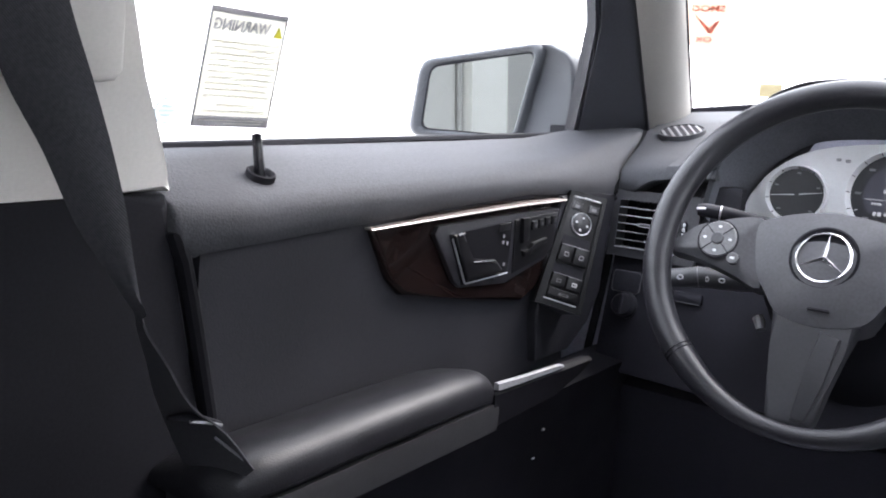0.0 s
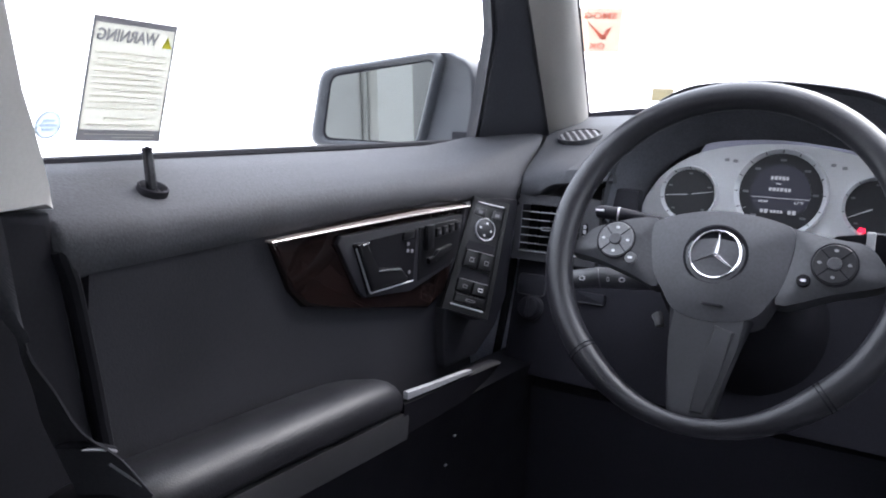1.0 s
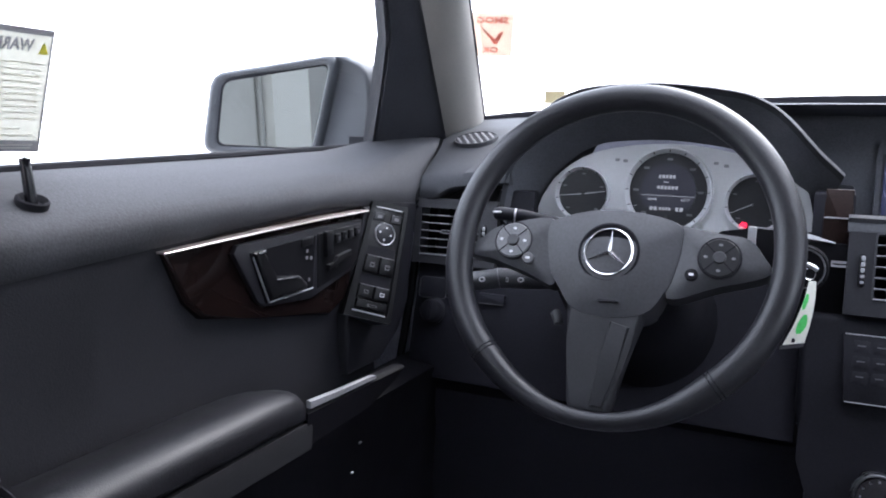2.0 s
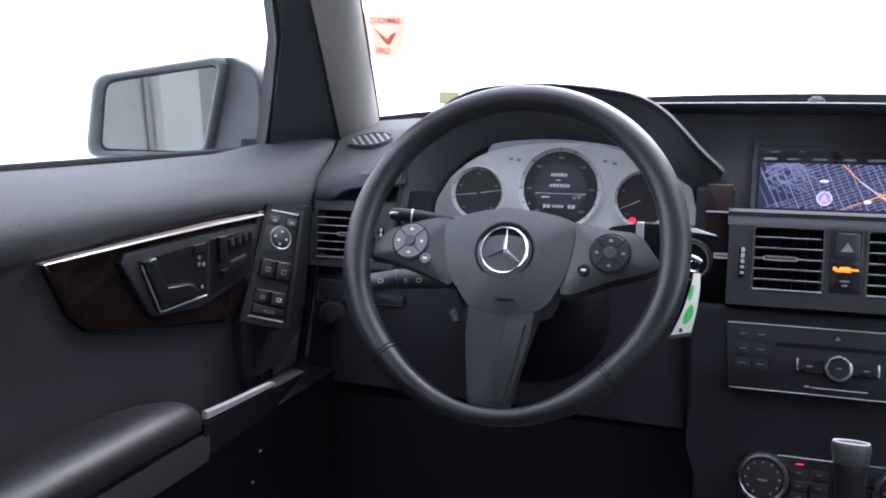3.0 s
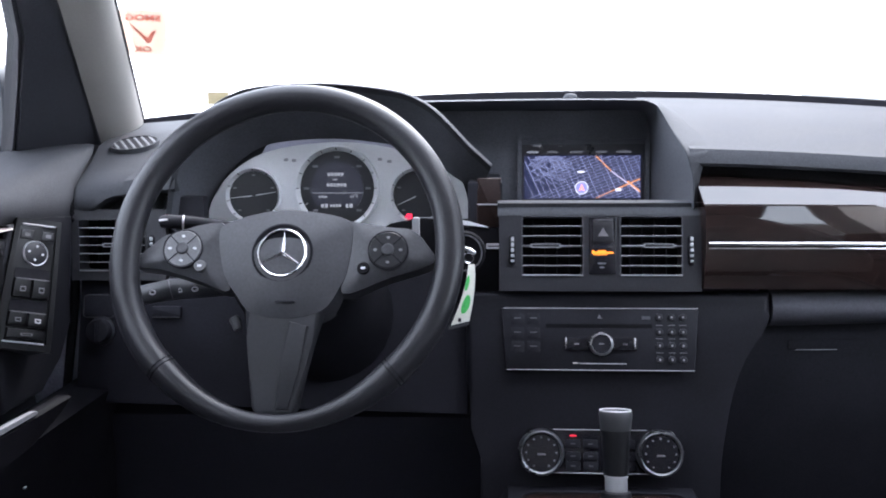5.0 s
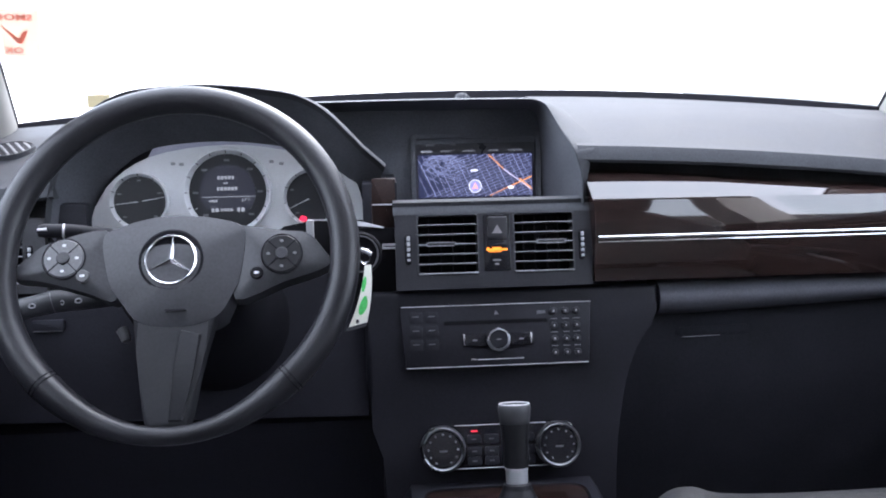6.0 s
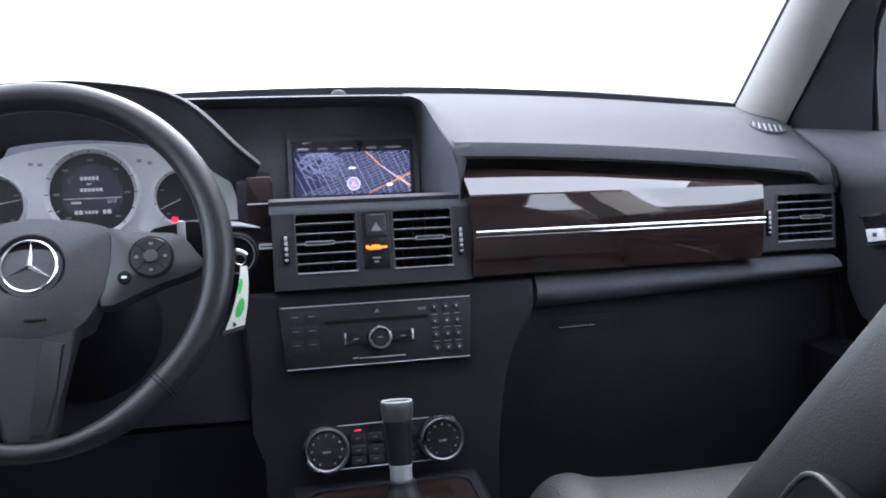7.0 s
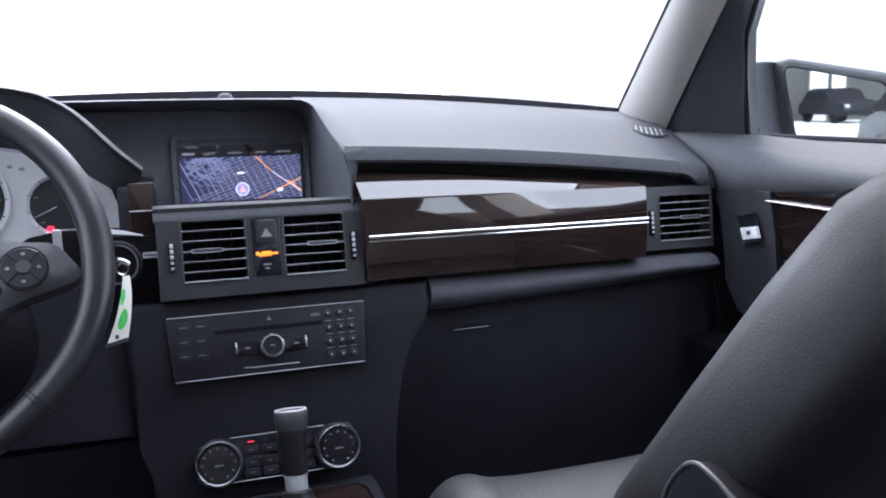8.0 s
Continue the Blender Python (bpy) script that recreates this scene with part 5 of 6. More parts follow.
st = thing("column_knob", "small grey steering column release knob", "knob", (-0.42, 0.9, 1.0))
part("lever", tube([(-0.424, 0.90, 1.010), (-0.420, 0.897, 1.006), (-0.417, 0.893, 0.999)], [0.006, 0.006, 0.005], 10), mat("knob_grey", (0.085, 0.085, 0.09), 0.5), st)

# ignition with hanging tag
ig = thing("ignition_lock", "round black ignition lock with silver edge", "ignition lock", (-0.155, 1.03, 1.07))
mi = plane((-0.1702, 1.035, 1.0643), (1, 0, 0), (0, 0.1, 1))
part("collar", lathe(mi, [(0.027, -0.02), (0.027, 0.004), (0.025, 0.006), (0.018, 0.004), (0, 0.004)], 32), WELL, ig)
part("edge_ring", lathe(mi, [(0.0212, 0.004), (0.0215, 0.0065), (0.0228, 0.0067), (0.0232, 0.0055)], 36), mat("ignition_edge", (0.16, 0.16, 0.17), 0.35, metal=0.5), ig)
ky = thing("car_key", "black car key in the ignition with a paper tag", "key", (-0.163, 0.97, 1.07))
part("key_body", tube([(-0.169, 1.03, 1.0655), (-0.164, 0.99, 1.069), (-0.162, 0.975, 1.0700)], [0.008, 0.0085, 0.0065], 14), WELL, ky)
part("key_top", tube([(-0.1668, 0.972, 1.0790), (-0.1660, 0.971, 1.0788), (-0.1600, 0.970, 1.0765), (-0.1555, 0.969, 1.0735), (-0.1550, 0.969, 1.0730)], [0.0008, 0.0022, 0.0028, 0.0024, 0.0008], 12), SILVER, ky, "worn silver end of the key")
part("key_loop", tube([Vector((-0.163, 0.968, 1.068)) + 0.006 * Vector((math.cos(a), 0.2, math.sin(a))) for a in np.linspace(0, 6.28, 16, endpoint=False)], 0.001, 6, closed=True, up=(0, 1, 0)), CHROME, ky)
GREEN = mat("green_mark", (0.08, 0.55, 0.12), 0.6)
TAGL = smooth([(-0.1630, 0.9640, 1.0615), (-0.1660, 0.9620, 1.0420), (-0.1735, 0.9585, 1.0150), (-0.1838, 0.9560, 0.9895)], 4)
TAGR = smooth([(-0.1560, 0.9690, 1.0610), (-0.1555, 0.9690, 1.0420), (-0.1580, 0.9680, 1.0160), (-0.1625, 0.9660, 0.9925)], 4)


def on_tag(a, b, h=0.0):
    """A point of the curled tag: a across, b down from its top, h towards the driver."""
    k = min(b * (len(TAGL) - 1), len(TAGL) - 1.001)
    i = int(k)
    return TAGL[i].lerp(TAGL[i + 1], k - i).lerp(TAGR[i].lerp(TAGR[i + 1], k - i), a) + Vector((0, -h, 0))


tag = part("tag", loft([[on_tag(a, b / 12) for a in (0, 0.35, 0.7, 1)] for b in range(13)], 0.0006), PAPER, ky, "white curled key tag with green marks")
for a0, a1, b0, b1 in ((0.0, 0.42, 0.24, 0.48), (0.22, 0.80, 0.55, 0.83)):
    rows = []
    for k in range(9):
        w = math.sin(math.pi * (k + 0.5) / 9) ** 0.6
        c, h = (a0 + a1) / 2, (a1 - a0) / 2 * w
        rows.append([on_tag(c + h * q, lerp(b0, b1, k / 8), 0.0012) for q in (-1, 0, 1)])
    part("green_mark", loft(rows, 0.0003), GREEN, tag)
part("tag_hole", prism(plane(on_tag(0.40, 0.93, 0.0014), (0.98, -0.15, 0), (0, 0, 1)), oval(0, 0, 0.0022, 0.0026, 10), -0.0002, 0.0003), INK, tag)
part("tag_edge", loft([[on_tag(a, b, 0.001) + Vector((0, 0, dz)) for a in (-0.12, 0.3, 0.7, 0.97)] for b, dz in ((0.99, 0), (1.0, -0.0035))], 0.001), INK, tag)

# ---- doors ----
def side_face(s, x):
    """A face on the door at x from the middle, looking into the car; (y, z) become its u, v."""
    return plane((s * x, 0, 0), (0, -s, 0), (0, 0, 1))


def yz(s, pts):
    pts = [(-s * y, z) for y, z in pts]
    return pts if s < 0 else pts[::-1]


def pad_under(y):
    return lerp(1.090, 1.121, (y - 0.37) / 0.60)


def door(s):
    d = thing("door_" + ("left" if s < 0 else "right"), "black car door trim with wood inlay and leather armrest" if s < 0 else "black passenger door trim with wood inlay", "car door", (s * 0.75, 0.7, 0.45))
    off = 0.010 if s < 0 else 0.0
    gx, gy, gz = (0.688 + off, 0.693 + off, 0.705 + off, 0.725 + off, 0.802), (1.105, 1.155, 1.21, 1.257, 1.30), (1.148, 1.170, 1.188, 1.1985, 1.203) if s < 0 else (1.148, 1.170, 1.186, 1.192, 1.193)
    prof = [(0.802, 1.174), (0.785, 1.1725), (0.755, 1.163), (0.725, 1.152), (0.706, 1.142), (0.695, 1.130), (0.689, 1.115)]
    ends = [(x, np.interp(x - 0.005, gx, gy) - 0.002, np.interp(x - 0.005, gx, gz)) for x in (0.802, 0.785, 0.755, 0.728 + off, 0.709 + off)] + [(0.697 + off * 0.6, 1.122, 1.150), (0.691, 1.102, 1.132), (0.6915, 1.098, 1.100), (0.698, 1.098, 1.094), (0.72, 1.098, 1.09), (0.80, 1.2, 1.11)]
    secs = []
    for q in (0.0, 0.006, 0.1, 0.3, 0.5, 0.68, 0.78, 0.85, 0.90, 0.94, 0.97, 1.0):
        y0 = lerp(0.372, 1.10, q)
        zb = pad_under(min(y0, 1.02))
        k = 0.003 if q < 0.004 else 0.0
        zr = lerp(1.136, 1.148, min(1.0, (y0 - 0.38) / 0.45))
        prof[3:] = [(0.725, zr + 0.0095), (0.7035, zr), (0.6945, zr - 0.008), (0.6905, zr - 0.018)]
        row = []
        for (x, z), (ex, ey, ez) in zip(prof + [(0.6950, zb + 0.005), (0.7030, zb), (0.72, zb - 0.002), (0.80, zb)], ends):
            y = lerp(0.345 if x > 0.71 else 0.355 if z > 1.11 else 0.361, ey, q)
            w = max(0, (q - 0.62) / 0.38)
            w = w * w * (3 - 2 * w)
            lift = (0.019 * (y0 - 0.62) * (1 - w)) if x > 0.78 else 0.0
            row.append((s * (lerp(x, ex, w) + k), y, lerp(z, ez, w) - k + lift))
        secs.append(row)
    roll = [(x + s * 0.002, y + 0.001, z - 0.004) for x, y, z in secs[-1]]
    secs.append(roll)
    part("upper_pad", loft(secs, closed=True, cap=True), DOORPAD, d, "grained soft upper door pad", angle=60)
    part("window_seal", tube([(s * 0.802, y, 1.1695 + (y - 0.40) * 0.0195) for y in (0.33, 0.7, 1.09)], 0.0055, 8), DEEP, d, "black rubber window seal")
    if s < 0:
        part("edge_seal", tube([(-0.7005, y, z) for y, z in ((0.357, 1.115), (0.366, 1.09), (0.372, 1.06), (0.381, 1.01), (0.391, 0.95), (0.398, 0.90))], 0.0075, 10), WELL, d, "black rubber seal on the door edge")
    # leather insert
    rows = []
    for y in np.linspace(0.380, 0.97, 12):
        t = (y - 0.38) / 0.59
        rows.append([(s * (0.708 + 0.006 * math.sin(math.pi * q)), y, lerp(pad_under(min(y, 1.02)) + 0.01, 0.86, q)) for q in np.linspace(0, 1, 9)])
    part("insert_panel", loft(rows, 0.01), INSERT, d, "black leather door insert")
    f = side_face(s, 0.694)
    wood = [(0.568, 1.100), (0.60, 1.045), (0.622, 1.026), (0.70, 1.012), (0.85, 0.985), (0.935, 1.02), (0.955, 1.112), (0.80, 1.112), (0.65, 1.106)]
    w = part("wood_inlay", prism(f, yz(s, wood), -0.012, 0.0, 0.006, 3), DOORWOOD, d, "dark red burl wood inlay")
    strip_line = ((0.564, 1.0995, 0.25), (0.62, 1.1015, 0.42), (0.72, 1.1045, 0.62), (0.82, 1.107, 0.68), (0.90, 1.1078, 0.62), (0.930, 1.1078, 0.35))
    if s > 0:
        strip_line = ((0.564, 1.0895, 0.25), (0.62, 1.0915, 0.42), (0.72, 1.0940, 0.62), (0.8265, 1.0967, 0.68), (0.92, 1.0985, 0.62), (0.9625, 1.0990, 0.30))
    part("inlay_edge", loft([[(s * x, y, z + dz * h) for x, dz in ((0.696, 0.0040), (0.6895, 0.0036), (0.6868, 0.0018), (0.6860, -0.0012), (0.6875, -0.0026), (0.696, -0.0026))] for y, z, h in strip_line], closed=True, cap=True), mat("bright_trim_strip", (0.42, 0.365, 0.345), 0.3, metal=0.7, var=0.08), w, "polished upper edge of the inlay")
    # raised band that carries the switches
    band = [(0.957, 1.112), (1.0, 1.113), (1.05, 1.111), (1.090, 1.106), (1.080, 1.095), (1.064, 1.08), (1.054, 1.02), (1.05, 0.97), (1.02, 0.93), (0.93, 0.90), (0.92, 0.905), (0.935, 0.975), (0.945, 1.05)] if s > 0 else [(0.925, 1.112), (0.97, 1.113), (1.02, 1.112), (1.090, 1.106), (1.080, 1.095), (1.064, 1.08), (1.054, 1.02), (1.05, 0.97), (1.02, 0.93), (0.97, 0.90), (0.885, 0.90), (0.880, 0.965), (0.90, 1.05)]
    part("switch_band", prism(side_face(s, 0.690), yz(s, band), -0.014, 0.0, 0.003, 3), BAND, d)
    # armrest, pull strip, pocket
    rows = []
    for y, dz, k in ((0.334, -0.030, 0.35), (0.337, -0.020, 0.62), (0.344, -0.011, 0.80), (0.356, -0.005, 0.92), (0.375, -0.001, 0.98), (0.40, 0.0, 1), (0.50, 0.001, 1), (0.60, 0.0, 1), (0.645, -0.003, 0.98), (0.664, -0.010, 0.93), (0.672, -0.018, 0.85)):
        c = (0.655, 0.945)
        prof = [(0.712, 0.930), (0.690, 0.943), (0.662, 0.9535), (0.638, 0.9590), (0.622, 0.9595), (0.611, 0.9565), (0.603, 0.950), (0.5995, 0.941), (0.6005, 0.931), (0.607, 0.924), (0.712, 0.922)]
        rows.append([(s * (c[0] + (x - c[0]) * (k if x < 0.655 else 1)), y, c[1] + (z - c[1]) * k + dz * 0.6) for x, z in prof])
    part("armrest", loft(rows, closed=True, cap=True), LEATHER, d, "padded black leather armrest")
    part("lower_ledge", loft([[(s * 0.712, y, 0.922), (s * 0.603, y, 0.9225), (s * 0.6015, y, 0.915), (s * 0.603, y, 0.893 if y < 0.7 else 0.90), (s * 0.63, y, 0.884), (s * 0.712, y, 0.88)] for y in (0.35, 0.5, 0.673)], closed=True, cap=True), mat("grey_plastic", (0.0125, 0.0127, 0.0145), 0.5, bump=0.15), d, "grey plastic ledge under the armrest")
    # Near-black grip: the deep shade under the strip is put into its colour.
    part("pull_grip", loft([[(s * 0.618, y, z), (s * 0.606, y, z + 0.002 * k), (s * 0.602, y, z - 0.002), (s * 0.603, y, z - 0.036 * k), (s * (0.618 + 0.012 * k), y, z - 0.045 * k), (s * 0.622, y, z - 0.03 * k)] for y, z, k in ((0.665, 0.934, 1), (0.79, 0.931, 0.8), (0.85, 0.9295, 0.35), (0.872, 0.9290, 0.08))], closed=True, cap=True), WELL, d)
    part("pull_strip", loft([[(s * 0.606, y, z + 0.0008), (s * 0.6025, y, z + 0.0012), (s * 0.6005, y, z + 0.0003), (s * 0.6005, y, z - h), (s * 0.606, y, z - h)] for y, z, h in ((0.668, 0.9440, 0.0068), (0.72, 0.9405, 0.0056), (0.77, 0.9380, 0.0045), (0.794, 0.9365, 0.0036), (0.800, 0.9345, 0.0018))], closed=True, cap=True), mat("satin_grey", (0.24, 0.24, 0.255), 0.38, metal=0.4), d, "satin silver strip on the door pull")
    # Pocket colour holds the darkness below the armrest.
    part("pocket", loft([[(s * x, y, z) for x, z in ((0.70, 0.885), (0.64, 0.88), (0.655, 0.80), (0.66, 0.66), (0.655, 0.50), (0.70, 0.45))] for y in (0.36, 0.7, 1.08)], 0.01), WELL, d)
    # sail panel and upper frame
    g = plane((s * 0.80, 0, 1.185), (0, -s, 0), (-s * 0.4, 0, 1))
    sail = [(1.120, -0.006), (1.125, 0.0), (1.085, 0.10), (1.058, 0.165), (1.015, 0.215), (0.90, 0.30), (0.72, 0.405), (0.70, 0.44), (0.80, 0.44), (1.02, 0.30), (1.16, 0.20), (1.30, 0.09), (1.42, -0.006)]
    if s > 0:
        sail = [(u + 0.011, v if v > 0 else v - 0.014) for u, v in sail]
    part("sail_panel", prism(g, yz(s, sail), -0.012, 0.006, 0.003), SAIL, d, "black triangular corner panel")
    part("panel_seam", tube([g @ Vector((-s * u, v, 0.0062)) for u, v in ((1.135, 0.004), (1.098, 0.098), (1.072, 0.160), (1.03, 0.21))], 0.0012, 6), DEEP, d)
    return d


left = door(-1)
right = door(1)

# lock pin
pin = part("lock_pin", tube([(-0.727, 0.4625, 1.148), (-0.728, 0.4595, 1.178), (-0.728, 0.4590, 1.180), (-0.728, 0.4585, 1.1860), (-0.728, 0.4585, 1.1875)], [0.0048, 0.0044, 0.0040, 0.0046, 0.002], 12), BLACK, left, "black lock pin")
mp = plane((-0.726, 0.4625, 1.1530), (0, 1, 0), (-0.95, 0, 0.36))
part("pin_collar", lathe(mp, [(0.0130, -0.008), (0.0132, 0.0008), (0.0118, 0.0016), (0.0095, 0.0), (0.008, -0.003), (0.0, -0.003)], 24), DEEP, pin)

# driver's handle and seat controls
f = side_face(-1, 0.690)
bez = [(0.662, 1.086), (0.668, 1.094), (0.80, 1.0965), (0.915, 1.0975), (0.905, 1.05), (0.885, 1.035), (0.80, 1.016), (0.712, 1.022), (0.700, 1.030)]
bz = part("control_bezel", prism(f, yz(-1, bez), -0.004, 0.0022, 0.002), DOORBLACK, left, "dark plastic bezel round the door handle")
f = side_face(-1, 0.6874)
# Flat near-black plate puts the hollow's shade into its colour.
part("handle_well_shade", prism(f, yz(-1, [(0.686, 1.084), (0.806, 1.0895), (0.800, 1.028), (0.712, 1.026)]), 0.0, 0.0008), WELL, bz)
part("control_plate", prism(f, yz(-1, [(0.812, 1.0905), (0.908, 1.0935), (0.900, 1.052), (0.882, 1.039), (0.812, 1.026)]), -0.001, 0.0008, 0.0005), GLOSSKEY, bz, "glossy black plate under the seat switches")
hd = part("handle", prism(f, yz(-1, [(0.690, 1.083), (0.706, 1.085), (0.722, 1.052), (0.770, 1.048), (0.785, 1.036), (0.782, 1.031), (0.716, 1.030)]), 0.0008, 0.006, 0.0035, 3), GLOSSKEY, bz, "glossy black inner door handle")
part("chrome_edge", tube([(-0.6805, y, z) for y, z in ((0.692, 1.083), (0.704, 1.0845))], 0.0018, 8), CHROME, hd)
part("chrome_edge", tube([(-0.681, y, z) for y, z in ((0.724, 1.0505), (0.766, 1.0475))], 0.0011, 8), CHROME, hd)
part("chrome_edge", tube([(-0.686, y, z) for y, z in ((0.690, 1.079), (0.716, 1.0275), (0.718, 1.0265), (0.800, 1.0285))], 0.0011, 8), SILVER, hd)
f = side_face(-1, 0.686)
lk = part("lock_button", prism(f, yz(-1, [(0.778, 1.088), (0.800, 1.089), (0.798, 1.080), (0.776, 1.079)]), 0.0, 0.002, 0.001), GLOSSKEY, bz)
for y, z in ((0.788, 1.0735), (0.796, 1.0645), (0.787, 1.066), (0.791, 1.040)):
    part("mark", prism(f, yz(-1, rrect(y, z, 0.004, 0.004, 0.001)), 0.0, 0.0008), DIM, lk)
seatc = part("seat_control", prism(f, yz(-1, [(0.822, 1.092), (0.838, 1.092), (0.838, 1.064), (0.824, 1.062)]), 0.0, 0.005, 0.002), GLOSSKEY, bz, "black seat adjuster switches")
part("cushion_switch", prism(f, yz(-1, [(0.828, 1.052), (0.842, 1.053), (0.848, 1.060), (0.880, 1.064), (0.880, 1.058), (0.850, 1.053), (0.842, 1.046), (0.830, 1.045)]), 0.0, 0.005, 0.002), GLOSSKEY, seatc)
for k in range(4):
    part("memory_button", prism(f, yz(-1, rrect(0.852 + 0.015 * k, 1.081 + 0.0012 * k, 0.012, 0.011, 0.002)), 0.0, 0.003, 0.0015), GLOSSKEY, seatc)
    part("mark", prism(f, yz(-1, rrect(0.852 + 0.015 * k, 1.0812 + 0.0012 * k, 0.0018, 0.004)), 0.003, 0.0034), DIM, seatc)

# driver's switch panel
f = plane((-0.687, 0.880, 0.988), (0.545, 0.748, -0.38), (0, 0.453, 0.892))
Q = quad([(0, 0), (0.0544, 0.0046), (0.0433, 0.1467), (0, 0.1391)])
part("switch_mount", prism(f, patch(Q, -0.10, -0.05, 1.10, 1.04), -0.045, -0.0005, 0.002), BAND, left)
sw = part("switch_panel", prism(f, patch(Q, 0, 0, 1, 1), 0.0, 0.003, 0.0015), GLOSSKEY, left, "black window switch panel")
part("panel_surround", ring_plate(f, patch(Q, -0.12, -0.06, 1.12, 1.05), patch(Q, 0, 0, 1, 1), -0.002, 0.0042), GLOSSKEY, sw)
for b0, b1 in ((0.985, 1.015), (-0.01, 0.012)):
    part("chrome_edge", tube([f @ Vector((*Q(a, (b0 + b1) / 2), 0.0035)) for a in (0.06, 0.5, 0.94)], 0.0012, 8), LINE, sw)
for a in (0.22, 0.78):
    bt = part("mirror_button", prism(f, patch(Q, a - 0.17, 0.875, a + 0.17, 0.95), 0.003, 0.0045, 0.001), DOORBLACK, sw)
    part("mark", prism(f, patch(Q, a - 0.07, 0.895, a + 0.07, 0.925), 0.0045, 0.0048), DIM, bt)
cu, cv = Q(0.5, 0.755)
q = f @ Matrix.Translation((cu, cv, 0.003))
kn = part("mirror_knob", lathe(q, [(0.0138, 0), (0.0138, 0.0015), (0.0125, 0.0022), (0, 0.0025)], 32), DOORBLACK, sw, "round mirror adjuster with silver ring")
part("ring", lathe(q, [(0.0137, 0.0), (0.0150, 0.0), (0.0150, 0.0018), (0.0145, 0.0025), (0.0137, 0.0022)], 40), SILVER, kn)
for k in range(4):
    a = radians(90 * k)
    part("mark", prism(q, oval(0.0082 * math.cos(a), 0.0082 * math.sin(a), 0.0016, 0.0014, 8), 0.0022, 0.0029), MARK, kn)
for b0, b1 in ((0.53, 0.62), (0.25, 0.35)):
    # Dark plates paint the shade of the finger hollows.
    part("finger_well_shade", prism(f, patch(Q, 0.08, b0, 0.92, b1), 0.003, 0.0034), DEEP, sw)
for b0, b1, n in ((0.37, 0.53, 2), (0.13, 0.25, 2), (0.03, 0.11, 1)):
    for k in range(n):
        a0, a1 = (0.08 + 0.44 * k, 0.48 + 0.44 * k) if n == 2 else (0.1, 0.9)
        bt = part("window_switch", prism(f, patch(Q, a0, b0, a1, b1), 0.003, 0.0075, 0.002), GLOSSKEY, sw)
        part("mark", ring_plate(f, patch(Q, lerp(a0, a1, 0.36), lerp(b0, b1, 0.30), lerp(a0, a1, 0.68), lerp(b0, b1, 0.58)), patch(Q, lerp(a0, a1, 0.40), lerp(b0, b1, 0.36), lerp(a0, a1, 0.64), lerp(b0, b1, 0.52)), 0.0075, 0.0079), MARK if b0 < 0.3 and k else DIM, bt)
    if n == 2:
        part("bright_edge", prism(f, patch(Q, 0.10, b1 - 0.008, 0.90, b1), 0.0072, 0.0078, 0.0003), DIM, sw)
# footwell marks on the door pocket
for y, z in ((0.8095, 0.847), (0.791, 0.8165)):
    part("clip", tube([(-0.628, y, z), (-0.628, y + 0.004, z)], 0.0012, 8), SILVER, left)

# passenger's window switch
f = side_face(1, 0.687)
sp = part("window_switch", prism(f, yz(1, [(1.020, 1.072), (0.980, 1.081), (0.964, 1.043), (1.000, 1.034)]), 0.0, 0.003, 0.001), BLACK, right, "black window switch with bright key")
part("switch_key", prism(f, yz(1, [(1.006, 1.056), (0.972, 1.062), (0.966, 1.046), (0.999, 1.039)]), 0.003, 0.008, 0.002), mat("pale_key", (0.62, 0.62, 0.63), 0.35), sp, "pale switch key")
part("mark", prism(f, yz(1, rrect(0.986, 1.051, 0.008, 0.006, 0.001)), 0.008, 0.0084), INK, sp)
part("chrome_edge", prism(f, yz(1, [(1.022, 1.072), (0.980, 1.0815), (0.979, 1.079), (1.021, 1.0695)]), 0.003, 0.006), CHROME, sp)
part("chrome_edge", prism(f, yz(1, [(1.002, 1.036), (0.964, 1.0445), (0.963, 1.042), (1.001, 1.0335)]), 0.003, 0.006), CHROME, sp)

# ---- wing mirrors ----
def prism_frame(m, outer, inner, n0, n1):
    """A frame whose front is rounded over between the outlines."""
    k = len(outer)
    mid = [((a[0] + b[0]) / 2, (a[1] + b[1]) / 2) for a, b in zip(outer, inner)]
    q = [((a[0] * 3 + b[0]) / 4, (a[1] * 3 + b[1]) / 4) for a, b in zip(outer, inner)]
    secs = [[m @ Vector((u, v, h)) for u, v in o] for o, h in ((outer, n0), (outer, n1 - 0.008), (q, n1 - 0.002), (mid, n1), (inner, n1 - 0.006), (inner, n0))]
    return loft(secs + secs[:1], closed=True)


def rounded(corners, r, n=7):
    """A polygon whose corners are rounded, the same number of points at each."""
    out = []
    k = len(corners)
    for i in range(k):
        p = Vector(corners[i])
        a = (Vector(corners[i - 1]) - p).normalized() * r
        b = (Vector(corners[(i + 1) % k]) - p).normalized() * r
        for j in range(n):
            t = j / (n - 1)
            v = (p + a) * (1 - t) ** 2 + p * 2 * t * (1 - t) + (p + b) * t * t
            out.append((v.x, v.y))
    return out


